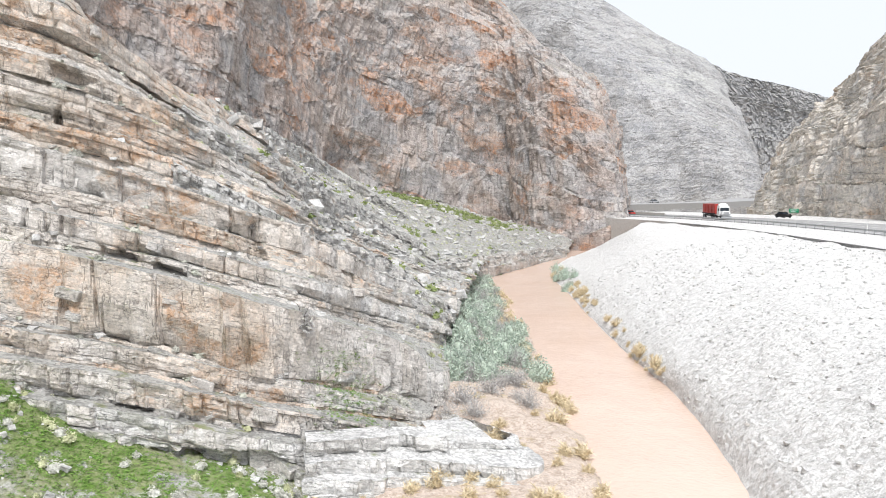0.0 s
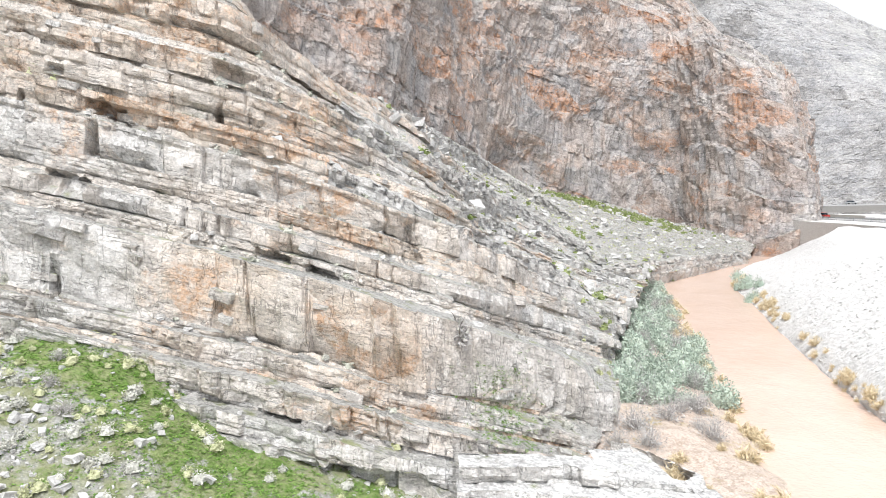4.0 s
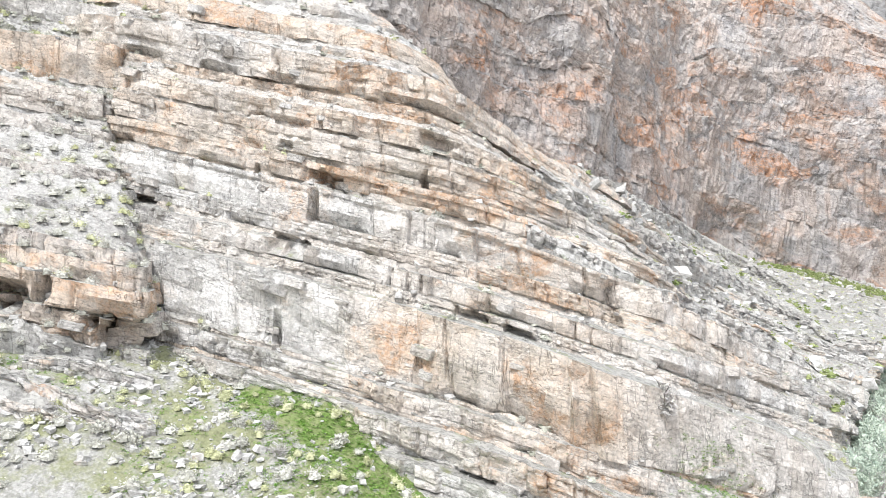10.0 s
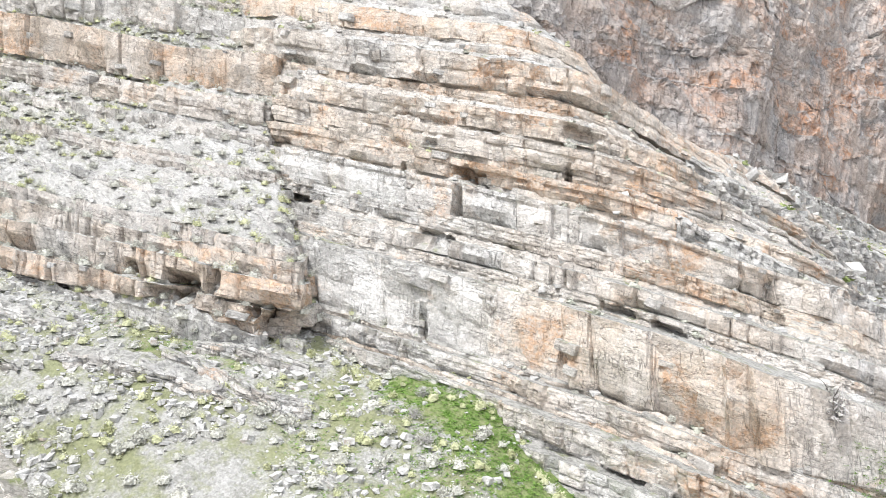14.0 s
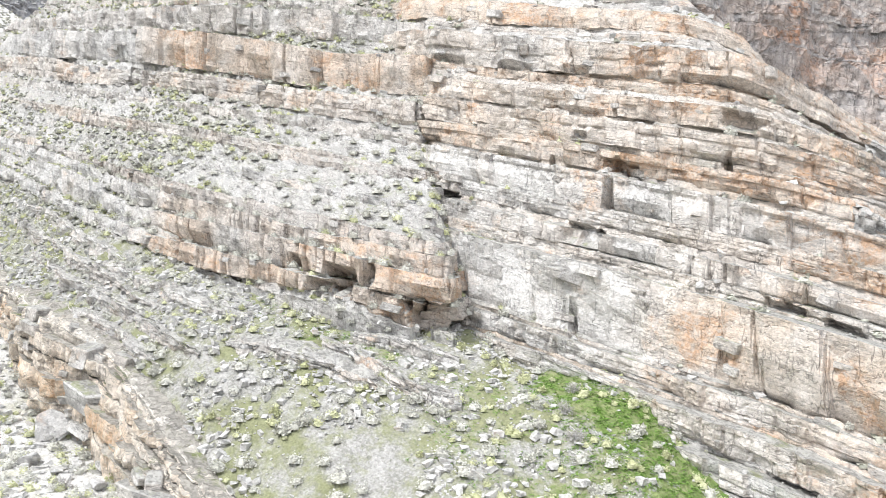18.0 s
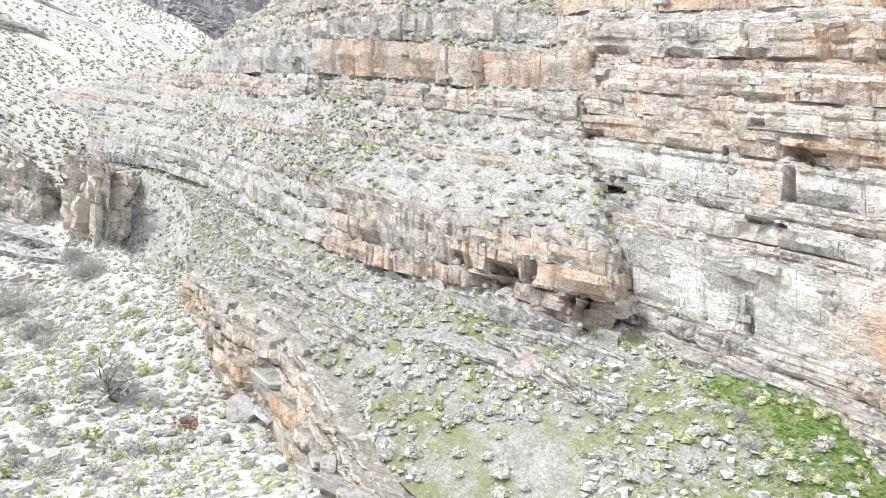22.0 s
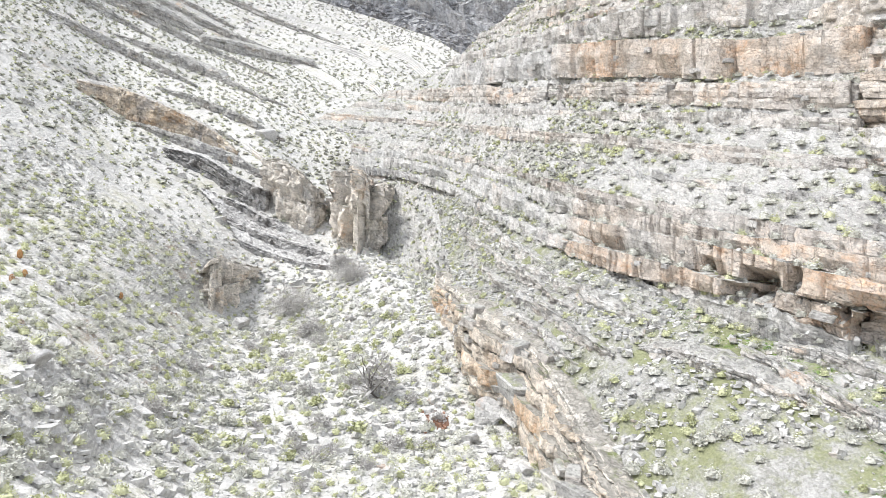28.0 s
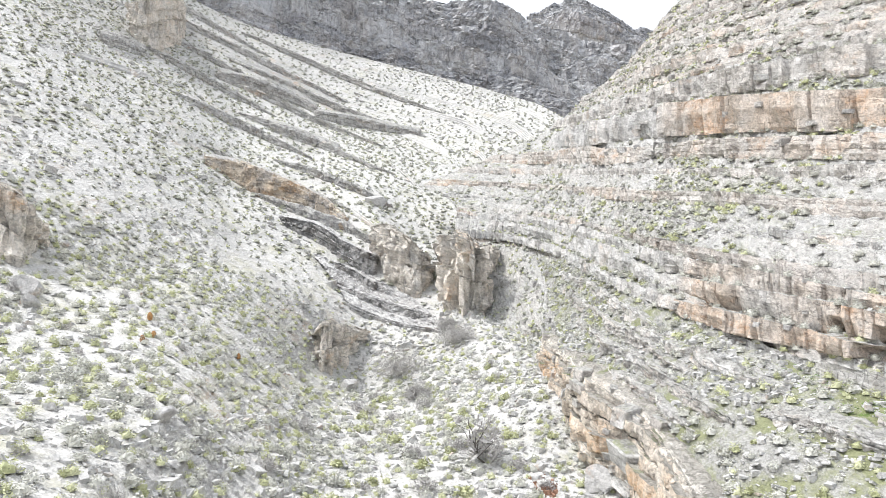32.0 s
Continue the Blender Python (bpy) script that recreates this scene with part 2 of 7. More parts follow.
def strata(name, net, beds, thin=(0.25, 0.8), jut=0.5, under=0.3, joint=2.2, rough=0.16, big=0.0, big_size=9.0, seed=1, pits=(), skirt=3.0, squash=1.6, step=0.6, tread=(0.3, 0.65), samples=(0.0, 0.1, 0.45, 0.88), wobble=0.18, lump=0.25, patchy=0.75, pillar=0.6, bands=0.0, crest=0.0, hold=1.0, grey_up=0.0, flute=0.0):
    """Bedded rock. beds: (low v, high v, how far the bed stands as a step 0..1), each split into thin layers of thin metres;
    single blocks jut out, joints run up the faces, and the foot of a bed is undercut. pits: (x, y, z, width, height, depth) of hollows."""
    r = np.random.default_rng(seed)
    planar = isinstance(net, Dipped)
    arc, nc = net.arc, net.cols
    rows, tone, rust, isface, gone, warm = [], [], [], [], [], []

    def line_noise(size, key, key2=0.0):
        return vnoise(np.stack([arc / size, np.full(nc, key * 3.7 + seed * 11.1), np.full(nc, key2)], 1))

    def joints(spacing):
        n = int(arc[-1] / (spacing * 0.3)) + 4
        s = np.cumsum(spacing * (0.3 + 1.4 * r.random(n) ** 1.4))
        return s, r.random(n + 1)

    def blocks(s, sj):
        idx = np.minimum(np.searchsorted(s, sj), len(s) - 1)
        left = np.where(idx > 0, s[np.maximum(idx - 1, 0)], -9.0)
        return idx, np.minimum(np.abs(sj - left), np.abs(s[idx] - sj))

    for k, (v0, v1, keep0, *more) in enumerate(beds):
        fine, shove, warmth = list(more) + [1.0, 0.0, 0.0][len(more):]
        warmth = warmth if isinstance(warmth, tuple) else (warmth, -999.0, 999.0)
        shove = shove * np.clip(0.8 + 0.6 * line_noise(6.0, k, 13.0) + 0.25 * line_noise(1.7, k, 14.0), 0.1, 1.4)
        glow = np.clip(0.9 + 0.6 * line_noise(8.0, k, 21.0) + 0.25 * line_noise(2.1, k, 22.0), 0.0, 1.3)
        th = v1 - v0 if planar else float(np.median(np.linalg.norm(net.at(np.full(nc, v1)) - net.at(np.full(nc, v0)), axis=1)))
        lo = v0 + line_noise(13.0, k) * (v1 - v0) * wobble * (k > 0)
        hi = v1 + line_noise(13.0, k + 1) * (v1 - v0) * wobble * (k + 1 < len(beds))
        keep = hold * np.clip(keep0 * (0.9 + patchy * line_noise(9.0, k, 5.0)) + (0.12 if keep0 > 0.6 else 0), 0.0, 0.97)
        ridge = line_noise(1.3, k, 31.0) + 0.7 * line_noise(0.5, k, 32.0)
        major, lift = joints(min(max(th, 0.8), 3.5) * joint)
        hollow = np.clip((line_noise(2.6, k, 9.0) + 0.4 * line_noise(0.9, k, 4.0) - 0.2) * 2.0, 0, 1) * under * min(th, 2.5)
        fs = [0.0]
        while fs[-1] < 1:
            fs.append(fs[-1] + fine * (thin[0] + (thin[1] - thin[0]) * r.random() ** 1.5) / th)
        fs[-1] = 1.0
        if len(fs) > 2 and fs[-1] - fs[-2] < 0.4 * thin[0] / th:
            fs.pop(-2)
        for m in range(len(fs) - 1):
            f0, f1 = fs[m], fs[m + 1]
            tl = (f1 - f0) * th
            minor, small = joints(max(tl, 0.3) * joint * 1.2)
            proud, lam = r.random() - 0.5, r.random()
            top = m == len(fs) - 2
            for g in list(samples) + ([1.0] if top else []) + ([("t", q) for q in tread] if top else []):
                flat = isinstance(g, tuple)
                gg = 1.0 if flat else g
                f = f0 + gg * (f1 - f0)
                stepped = f0 + (f1 - f0) * (gg - np.clip(keep * 1.5 - 0.3, 0, 1) * step * (gg if gg < 0.8 else 0))
                if flat:
                    vz, vh = hi, lo + ((1 - keep) + keep * g[1]) * (hi - lo)
                else:
                    vz, vh = lo + f * (hi - lo), lo + (1 - keep) * stepped * (hi - lo)
                ph = net.at(vh)
                p = np.concatenate([ph[:, :2], net.at(vz)[:, 2:]], 1)
                n = net.out(vz) if planar else outward(ph)
                sj = arc + 0.3 * th * f * (lift[0] - 0.5) + 0.1 * line_noise(0.8, k, f * 3.0)
                i1, g1 = blocks(major, sj)
                i2, g2 = blocks(minor, sj)
                solidity = np.clip(keep * 1.5 - 0.15, 0.06, 1.0)
                off = jut * (lift[i1] - 0.5) * min(th, 2.5) + jut * 0.55 * (small[i2] - 0.5) * min(tl * 1.6, 1.2) + 0.3 * jut * proud * min(tl, 0.8)
                off = off + shove + flute * ridge
                if not flat:
                    off = off - np.exp(-((g1 / 0.09) ** 2)) * (0.05 + 0.3 * min(th, 2.0) * np.clip(lift[i1] * 2 - 0.9, 0, 1)) - np.exp(-((g2 / 0.06) ** 2)) * 0.16 * np.clip(small[i2] * 2 - 1, 0, 1)
                    off = off - hollow * max(0.0, 1 - f / 0.25) - 0.24 * lam**3 * min(tl, 1.0) * max(0.0, 1 - gg / 0.12) * np.clip(0.6 + 1.2 * line_noise(4.0, k + 0.3 * m, 2.0), 0, 1) - (0.06 * min(tl, 1.0) if gg > 0.8 else 0)
                else:
                    off = off * (1 - g[1])
                off = off * solidity
                off = off + rough * fbm(p * (1, 1, squash), 1.5, 3, 0.55) + 0.45 * rough * vnoise(p * (2.6, 2.6, 4.0))
                if big:
                    off = off + big * fbm(p * (1, 1, pillar) + seed * 31.0, big_size, 4, 0.5)
                for x, y, z, wd, ht, dp in pits:
                    rise = net.level(p) - net.level(np.array([[x, y, z]]))[0] if planar else p[:, 2] - z
                    q = np.maximum(np.hypot(p[:, 0] - x, p[:, 1] - y) / wd, np.abs(rise) / ht) * (1 + 0.4 * vnoise(p * 1.7) + 0.15 * vnoise(p * 4.0))
                    off = off - dp * np.exp(-(q**8))
                p[:, :2] += n * off[:, None]
                if bands:
                    p[:, 2] += bands * fbm(p * (1, 1, 0.2) + 3.0, 14.0, 3)
                p[:, 2] += (0.5 if flat else 0.2) * rough * fbm(p + 50.0, 0.9, 2) + lump * (1 - solidity) * (np.abs(fbm(p + 9.0, 1.1, 3, 0.6)) + 0.8 * fbm(p, 5.0, 2))
                gone.append(net.off(vz) if planar else np.zeros(nc, int))
                rows.append(p)
                warm.append(np.clip(warmth[0] * glow / (1 + np.exp(np.clip(warmth[1] - p[:, 0], -30, 30)) + np.exp(np.clip(p[:, 0] - warmth[2], -30, 30))), 0, 1))
                tone.append(0.6 * lift[i1] + 0.4 * small[i2])
                isface.append(np.clip(keep * 1.5, 0, 1) * (0.0 if flat else 1.0))
                rust.append(np.full(nc, min(max(0.5 + 0.7 * proud + grey_up * (k / len(beds) - 0.35), 0.0), 1.0)))
    top = net.at(np.full(nc, 1e6))
    top[:, :2] += outward(top) * (rough * fbm(top, 1.5, 3) + big * fbm(top * (1, 1, pillar) + seed * 31.0, big_size, 4, 0.5) if big else 0.0 * top[:, 2])[:, None]
    top[:, 2] += crest * (fbm(top, 20.0, 2) + 0.6 * np.round(1.5 * vnoise(top / 7.0)))
    rows.append(top)
    gone.append(gone[-1])
    foot = rows[0].copy()
    foot[:, :2] -= outward(foot) * 0.5
    foot[:, 2] -= skirt
    rows.insert(0, foot)
    gone.insert(0, np.zeros(nc, int))
    for q in (tone, isface, rust, warm):
        q.append(q[-1])
        q.insert(0, q[0])
    g = np.array(rows)
    gn = np.array(gone)
    GRID[name] = g, np.array(isface) + 9.0 * np.abs(gn)
    fc = quads(len(g), nc)
    fc = fc[np.abs(gn.ravel()[fc].sum(1)) < 4]
    c = nc // 2
    a_, b_, c_ = g[len(g) // 2, c], g[len(g) // 2, c + 3], g[min(len(g) // 2 + 9, len(g) - 1), c]
    if np.cross(b_ - a_, c_ - a_)[:2] @ (MID - a_[:2]) < 0:
        fc = fc[:, ::-1]
    return mesh_of(name, g.reshape(-1, 3), fc, {"tone": np.array(tone), "face": np.array(isface), "rust": np.array(rust), "warm": np.array(warm)})


GRID = {}


def even(lines, thick, ledge, seed):
    """A run of beds up a net of so many lines: thick is a range in parts of one interval."""
    r = np.random.default_rng(seed)
    v, out = 0.0, []
    while v < lines - 1:
        w = thick[0] + (thick[1] - thick[0]) * r.random() ** 1.5
        out.append((v, min(v + w, lines - 1.0), ledge * (0.35 + 0.65 * r.random())))
        v += w
    return out


def solid(name, mesh, mat, label="", category="", kind="", group=""):
    ob = new(name, mesh)
    mesh.materials.append(mat)
    return tagged(ob, label, category, group, kind)


# ---- materials ----
class Nodes:
    """Short hand for building a node material."""

    def __init__(self, name, rough=0.9, spec=0.25):
        self.mat = bpy.data.materials.new(name)
        self.mat.use_nodes = True
        self.t = self.mat.node_tree
        self.b = self.t.nodes["Principled BSDF"]
        self.b.inputs["Roughness"].default_value = rough
        self.b.inputs["Specular IOR Level"].default_value = spec
        self.pos = self.t.nodes.new("ShaderNodeNewGeometry").outputs["Position"]

    def link(self, a, b):
        self.t.links.new(a, b)

    def noise(self, scale, detail=4.0, rough=0.6, stretch=None, distort=0.0, src=None):
        n = self.t.nodes.new("ShaderNodeTexNoise")
        n.inputs["Scale"].default_value, n.inputs["Detail"].default_value, n.inputs["Roughness"].default_value = scale, detail, rough
        n.inputs["Distortion"].default_value = distort
        src = src or self.pos
        if stretch:
            src = self.stretched(src, stretch)
        self.link(src, n.inputs["Vector"])
        return n.outputs["Fac"]

    def bedded(self, across=(0.19, 0.18, 1.0)):
        """The place, with its height counted across the dipping beds, gently warped."""
        dot = self.t.nodes.new("ShaderNodeVectorMath")
        dot.operation = "DOT_PRODUCT"
        self.link(self.pos, dot.inputs[0])
        dot.inputs[1].default_value = across
        split, join = self.t.nodes.new("ShaderNodeSeparateXYZ"), self.t.nodes.new("ShaderNodeCombineXYZ")
        self.link(self.pos, split.inputs[0])
        for k, out in enumerate((split.outputs[0], split.outputs[1], dot.outputs["Value"])):
            self.link(out, join.inputs[k])
        w = self.t.nodes.new("ShaderNodeTexNoise")
        w.inputs["Scale"].default_value, w.inputs["Detail"].default_value = 1.1, 3
        self.link(self.pos, w.inputs["Vector"])
        m = self.t.nodes.new("ShaderNodeVectorMath")
        m.operation = "MULTIPLY_ADD"
        self.link(w.outputs["Color"], m.inputs[0])
        m.inputs[1].default_value = (0.35, 0.35, 0.18)
        self.link(join.outputs[0], m.inputs[2])
        return m.outputs[0]

    def stretched(self, src, scale):
        m = self.t.nodes.new("ShaderNodeVectorMath")
        m.operation = "MULTIPLY"
        self.link(src, m.inputs[0])
        m.inputs[1].default_value = scale
        return m.outputs[0]

    def facets(self, src, scale, tilt):
        """Broken rock: cells that each slope their own way. Gives the height in metres and a number for each cell."""
        at = self.stretched(src, scale)
        v = self.t.nodes.new("ShaderNodeTexVoronoi")
        v.inputs["Scale"].default_value = 1.0
        self.link(at, v.inputs["Vector"])
        d, c, dot = (self.t.nodes.new("ShaderNodeVectorMath") for _ in range(3))
        d.operation, c.operation, dot.operation = "SUBTRACT", "SUBTRACT", "DOT_PRODUCT"
        self.link(at, d.inputs[0])
        self.link(v.outputs["Position"], d.inputs[1])
        self.link(v.outputs["Color"], c.inputs[0])
        c.inputs[1].default_value = (0.5, 0.5, 0.5)
        self.link(d.outputs[0], dot.inputs[0])
        self.link(c.outputs[0], dot.inputs[1])
        one = self.t.nodes.new("ShaderNodeSeparateColor")
        self.link(v.outputs["Color"], one.inputs[0])
        return self.math("MULTIPLY", dot.outputs["Value"], tilt * 2.0 / scale[0]), one.outputs[0]

    def seams(self, scale, stretch, width, src=None):
        """Thin wandering seams: 0 in a seam, 1 off it."""
        return self.ramp(self.math("ABSOLUTE", self.math("SUBTRACT", self.noise(scale, 3, 0.6, stretch, 0.0, src), 0.5)), (0.0, 0.0), (width, 1.0))

    def attr(self, name):
        n = self.t.nodes.new("ShaderNodeAttribute")
        n.attribute_name = name
        return n.outputs["Fac"]

    def up(self):
        g = self.t.nodes.new("ShaderNodeNewGeometry")
        s = self.t.nodes.new("ShaderNodeSeparateXYZ")
        self.link(g.outputs["Normal"], s.inputs[0])
        return s.outputs["Z"]

    def rand(self):
        return self.t.nodes.new("ShaderNodeObjectInfo").outputs["Random"]

    def island(self):
        return self.t.nodes.new("ShaderNodeNewGeometry").outputs["Random Per Island"]

    def ramp(self, fac, *stops):
        r = self.t.nodes.new("ShaderNodeValToRGB")
        e = r.color_ramp.elements
        while len(e) < len(stops):
            e.new(0.5)
        for el, (p, c) in zip(e, stops):
            el.position = p
            el.color = (*c, 1) if isinstance(c, tuple) else (c, c, c, 1)
        self.link(fac, r.inputs[0])
        return r.outputs[0]

    def math(self, op, a, b=0.5):
        m = self.t.nodes.new("ShaderNodeMath")
        m.operation = op
        for n, s in enumerate((a, b)):
            if isinstance(s, (int, float)):
                m.inputs[n].default_value = s
            else:
                self.link(s, m.inputs[n])
        return m.outputs[0]

    def mix(self, fac, a, b, mode="MIX"):
        m = self.t.nodes.new("ShaderNodeMix")
        m.data_type, m.blend_type = "RGBA", mode
        for n, s in ((0, fac), (6, a), (7, b)):
            if isinstance(s, (int, float)):
                m.inputs[n].default_value = s
            elif isinstance(s, tuple):
                m.inputs[n].default_value = (*s, 1)
            else:
                self.link(s, m.inputs[n])
        return m.outputs[2]

    def bump(self, height, strength=0.5, distance=0.1):
        b = self.t.nodes.new("ShaderNodeBump")
        b.inputs["Strength"].default_value, b.inputs["Distance"].default_value = strength, distance
        self.link(height, b.inputs["Height"])
        self.link(b.outputs[0], self.b.inputs["Normal"])

    def done(self, color):
        if isinstance(color, tuple):
            self.b.inputs["Base Color"].default_value = (*color, 1)
        else:
            self.link(color, self.b.inputs["Base Color"])
        return self.mat


def rock_mat(name, pale, grey, tan, rustc, rust_at=0.55, tread=(0.42, 0.40, 0.36), green=(0.2, 0.23, 0.1), green_at=0.62, streak=0.5, scale=1.0, tan_by=0.5, relief=1.0):
    """Weathered bedded rock: pale and grey beds broken into facets, tan and rusty fresh faces, gravelly treads with sparse green."""
    n = Nodes(name)
    bed = n.bedded()
    big, bigv = n.facets(bed, (0.55 * scale, 0.55 * scale, 0.75 * scale), 0.3)
    mid, midv = n.facets(bed, (1.9 * scale, 1.9 * scale, 2.3 * scale), 0.2)
    fine, finev = n.facets(bed, (6.0 * scale, 6.0 * scale, 7.0 * scale), 0.1)
    mottle = n.math("ADD", n.noise(0.3 * scale, 6, 0.65), n.math("MULTIPLY", n.math("SUBTRACT", n.attr("rust"), 0.5), 0.3))
    mottle = n.math("ADD", mottle, n.math("MULTIPLY", n.math("SUBTRACT", midv, 0.5), 0.22))
    base = n.mix(n.ramp(mottle, (0.42, 0.0), (0.66, 1.0)), pale, grey)
    base = n.mix(n.math("MULTIPLY", n.ramp(n.attr("tone"), (0.35, 0.0), (0.8, 1.0)), tan_by * 0.6), base, tan)
    base = n.mix(n.math("MULTIPLY", n.attr("warm"), n.ramp(n.noise(0.6 * scale, 5, 0.65), (0.3, 0.35), (0.6, 0.85))), base, tan)
    stains = n.math("ADD", n.noise(0.14 * scale, 6, 0.68, (1, 1, 1.6), 0.4), n.math("MULTIPLY", n.math("SUBTRACT", bigv, 0.5), 0.12))
    stains = n.math("ADD", stains, n.math("MULTIPLY", n.attr("warm"), 0.16))
    face = n.ramp(n.attr("face"), (0.2, 0.0), (0.7, 1.0))
    mask = n.math("MULTIPLY", n.ramp(stains, (rust_at + 0.03, 0.0), (rust_at + 0.2, 1.0)), face)
    mask = n.math("MULTIPLY", mask, n.ramp(n.math("ADD", n.noise(1.7 * scale, 6, 0.72), n.math("MULTIPLY", n.math("SUBTRACT", finev, 0.5), 0.15)), (0.36, 0.15), (0.6, 1.0)))
    base = n.mix(mask, base, n.mix(n.ramp(n.math("ADD", stains, n.math("MULTIPLY", n.math("SUBTRACT", n.noise(0.9 * scale, 4), 0.5), 0.5)), (rust_at + 0.03, 0.0), (rust_at + 0.2, 1.0)), tan, rustc))
    dark = n.ramp(n.noise(0.8 * scale, 6, 0.75, (1, 1, 0.16)), (0.55, 0.0), (0.74, 1.0))
    base = n.mix(n.math("MULTIPLY", n.math("MULTIPLY", dark, face), streak), base, tuple(c * 0.5 for c in grey))
    base = n.mix(1.0, base, n.ramp(n.noise(7.0 * scale, 4, 0.75), (0.3, 0.72), (0.52, 1.0), (0.7, 1.14)), "MULTIPLY")
    base = n.mix(1.0, base, n.ramp(finev, (0.0, 0.86), (1.0, 1.08)), "MULTIPLY")
    lam = n.noise(1.0, 5, 0.75, (0.3 * scale, 0.3 * scale, 3.2 * scale), src=bed)
    base = n.mix(1.0, base, n.ramp(lam, (0.33, 0.8), (0.45, 1.0), (0.7, 1.08)), "MULTIPLY")
    joint = n.seams(0.9 * scale, (1, 1, 0.2), 0.008)
    joint = n.math("MAXIMUM", joint, n.ramp(n.noise(0.5 * scale, 3), (0.46, 0.0), (0.56, 1.0)))
    crack = n.seams(1.0, (0.5 * scale, 0.5 * scale, 2.4 * scale), 0.014, bed)
    crack = n.math("MAXIMUM", crack, n.ramp(n.noise(0.8 * scale, 4), (0.48, 0.0), (0.6, 1.0)))
    base = n.mix(1.0, base, n.ramp(n.math("MULTIPLY", joint, crack), (0.0, 0.58), (1.0, 1.0)), "MULTIPLY")
    flat = n.ramp(n.up(), (0.6, 0.0), (0.85, 1.0))
    grav = n.mix(n.ramp(n.math("ADD", n.noise(2.4 * scale, 5, 0.75), n.math("MULTIPLY", n.math("SUBTRACT", finev, 0.5), 0.3)), (0.42, 0.0), (0.62, 1.0)), tread, tuple(c * 0.62 for c in tread))
    grav = n.mix(n.ramp(n.noise(0.55 * scale, 6, 0.7), (green_at - 0.06, 0.0), (green_at + 0.06, 1.0)), grav, green)
    base = n.mix(flat, base, grav)
    high = n.math("ADD", n.math("ADD", big, mid), n.math("ADD", fine, n.math("MULTIPLY", n.noise(2.6 * scale, 8, 0.72), 0.16 / scale)))
    high = n.math("ADD", high, n.math("ADD", n.math("MULTIPLY", lam, 0.10 / scale), n.math("MULTIPLY", n.math("MULTIPLY", joint, crack), 0.05 / scale)))
    n.bump(high, 1.0, relief)
    return n.done(base)


# ---- the plan: level lines of each slope and cliff, low to high ----
NET_A = [None] * 7
NET_A[0] = [(-43.5, 33.2, 9.2), (-36.6, 32.5, 9.5), (-31.9, 34.1, 9.4), (-27.1, 35.1, 8.7), (-22.7, 36.0, 7.0), (-18.5, 36.2, 4.2), (-14.9, 36.9, 3.4), (-12.1, 37.9, 2.9), (-9.7, 39.2, 2.4), (-7.0, 39.0, -0.2), (-3.4, 45.0, 0.2), (-0.8, 50.1, 1.0), (0.0, 62.2, 1.5), (1.1, 86.7, 1.8), (6.4, 134.1, 2.4), (32.4, 191.6, 0.5)]
NET_A[1] = [(-45.5, 34.5, 13.7), (-38.1, 33.6, 13.5), (-32.9, 35.0, 12.2), (-28.0, 36.1, 11.0), (-23.6, 37.2, 9.6), (-19.6, 38.3, 8.4), (-15.9, 39.2, 7.6), (-12.8, 40.2, 7.1), (-10.3, 41.6, 6.0), (-8.3, 43.6, 4.6), (-3.7, 50.0, 2.8), (-0.9, 58.4, 2.9), (0.3, 73.8, 3.1), (3.6, 99.2, 4.4), (10.0, 149.0, 2.0), (34.8, 201.4, 1.0)]
NET_A[2] = [(-48.0, 36.1, 18.6), (-40.1, 35.1, 17.9), (-34.6, 36.6, 16.7), (-29.7, 38.0, 15.6), (-25.1, 39.3, 14.5), (-20.9, 40.6, 13.6), (-17.0, 41.7, 12.8), (-13.6, 42.5, 11.5), (-10.8, 43.6, 9.8), (-8.4, 45.1, 8.9), (-4.8, 53.7, 5.7), (-1.4, 62.9, 4.8), (-0.3, 79.2, 5.0), (4.0, 107.3, 5.1), (12.3, 155.9, 2.6), (35.8, 204.3, 1.4)]
NET_A[3] = [(-49.8, 37.3, 21.8), (-41.5, 36.2, 20.5), (-35.8, 37.7, 19.0), (-30.6, 39.1, 17.8), (-25.9, 40.4, 16.9), (-21.6, 41.7, 15.5), (-17.7, 43.3, 14.6), (-14.4, 44.8, 13.3), (-11.4, 46.1, 11.4), (-8.8, 47.4, 10.9), (-5.9, 56.0, 7.5), (-2.1, 67.1, 5.9), (-1.0, 87.3, 5.8), (4.3, 114.4, 5.4), (13.4, 161.9, 2.8), (36.6, 207.3, 1.7)]
NET_A[4] = [(-51.6, 38.5, 24.7), (-42.5, 36.9, 23.0), (-36.9, 38.7, 22.2), (-31.7, 40.4, 21.5), (-27.0, 42.0, 20.8), (-22.7, 43.8, 20.2), (-18.8, 45.7, 18.8), (-15.4, 47.7, 16.0), (-12.2, 49.2, 13.5), (-9.9, 50.9, 13.1), (-7.9, 61.2, 10.7), (-4.5, 77.4, 7.7), (-1.8, 103.5, 6.7), (4.9, 129.4, 5.5), (15.8, 173.8, 3.1), (38.1, 211.1, 2.4)]
NET_A[5] = [(-56.6, 41.6, 35.1), (-46.9, 40.3, 32.7), (-41.5, 42.9, 32.1), (-35.9, 45.1, 31.3), (-30.1, 46.3, 29.7), (-24.8, 47.4, 27.3), (-20.6, 49.9, 22.7), (-16.8, 51.9, 19.1), (-13.7, 55.0, 16.8), (-11.6, 58.8, 14.5), (-13.3, 83.9, 12.8), (-9.7, 109.4, 10.0), (-2.8, 149.7, 8.2), (9.2, 179.5, 6.1), (22.6, 198.3, 3.9), (41.0, 217.8, 3.5)]
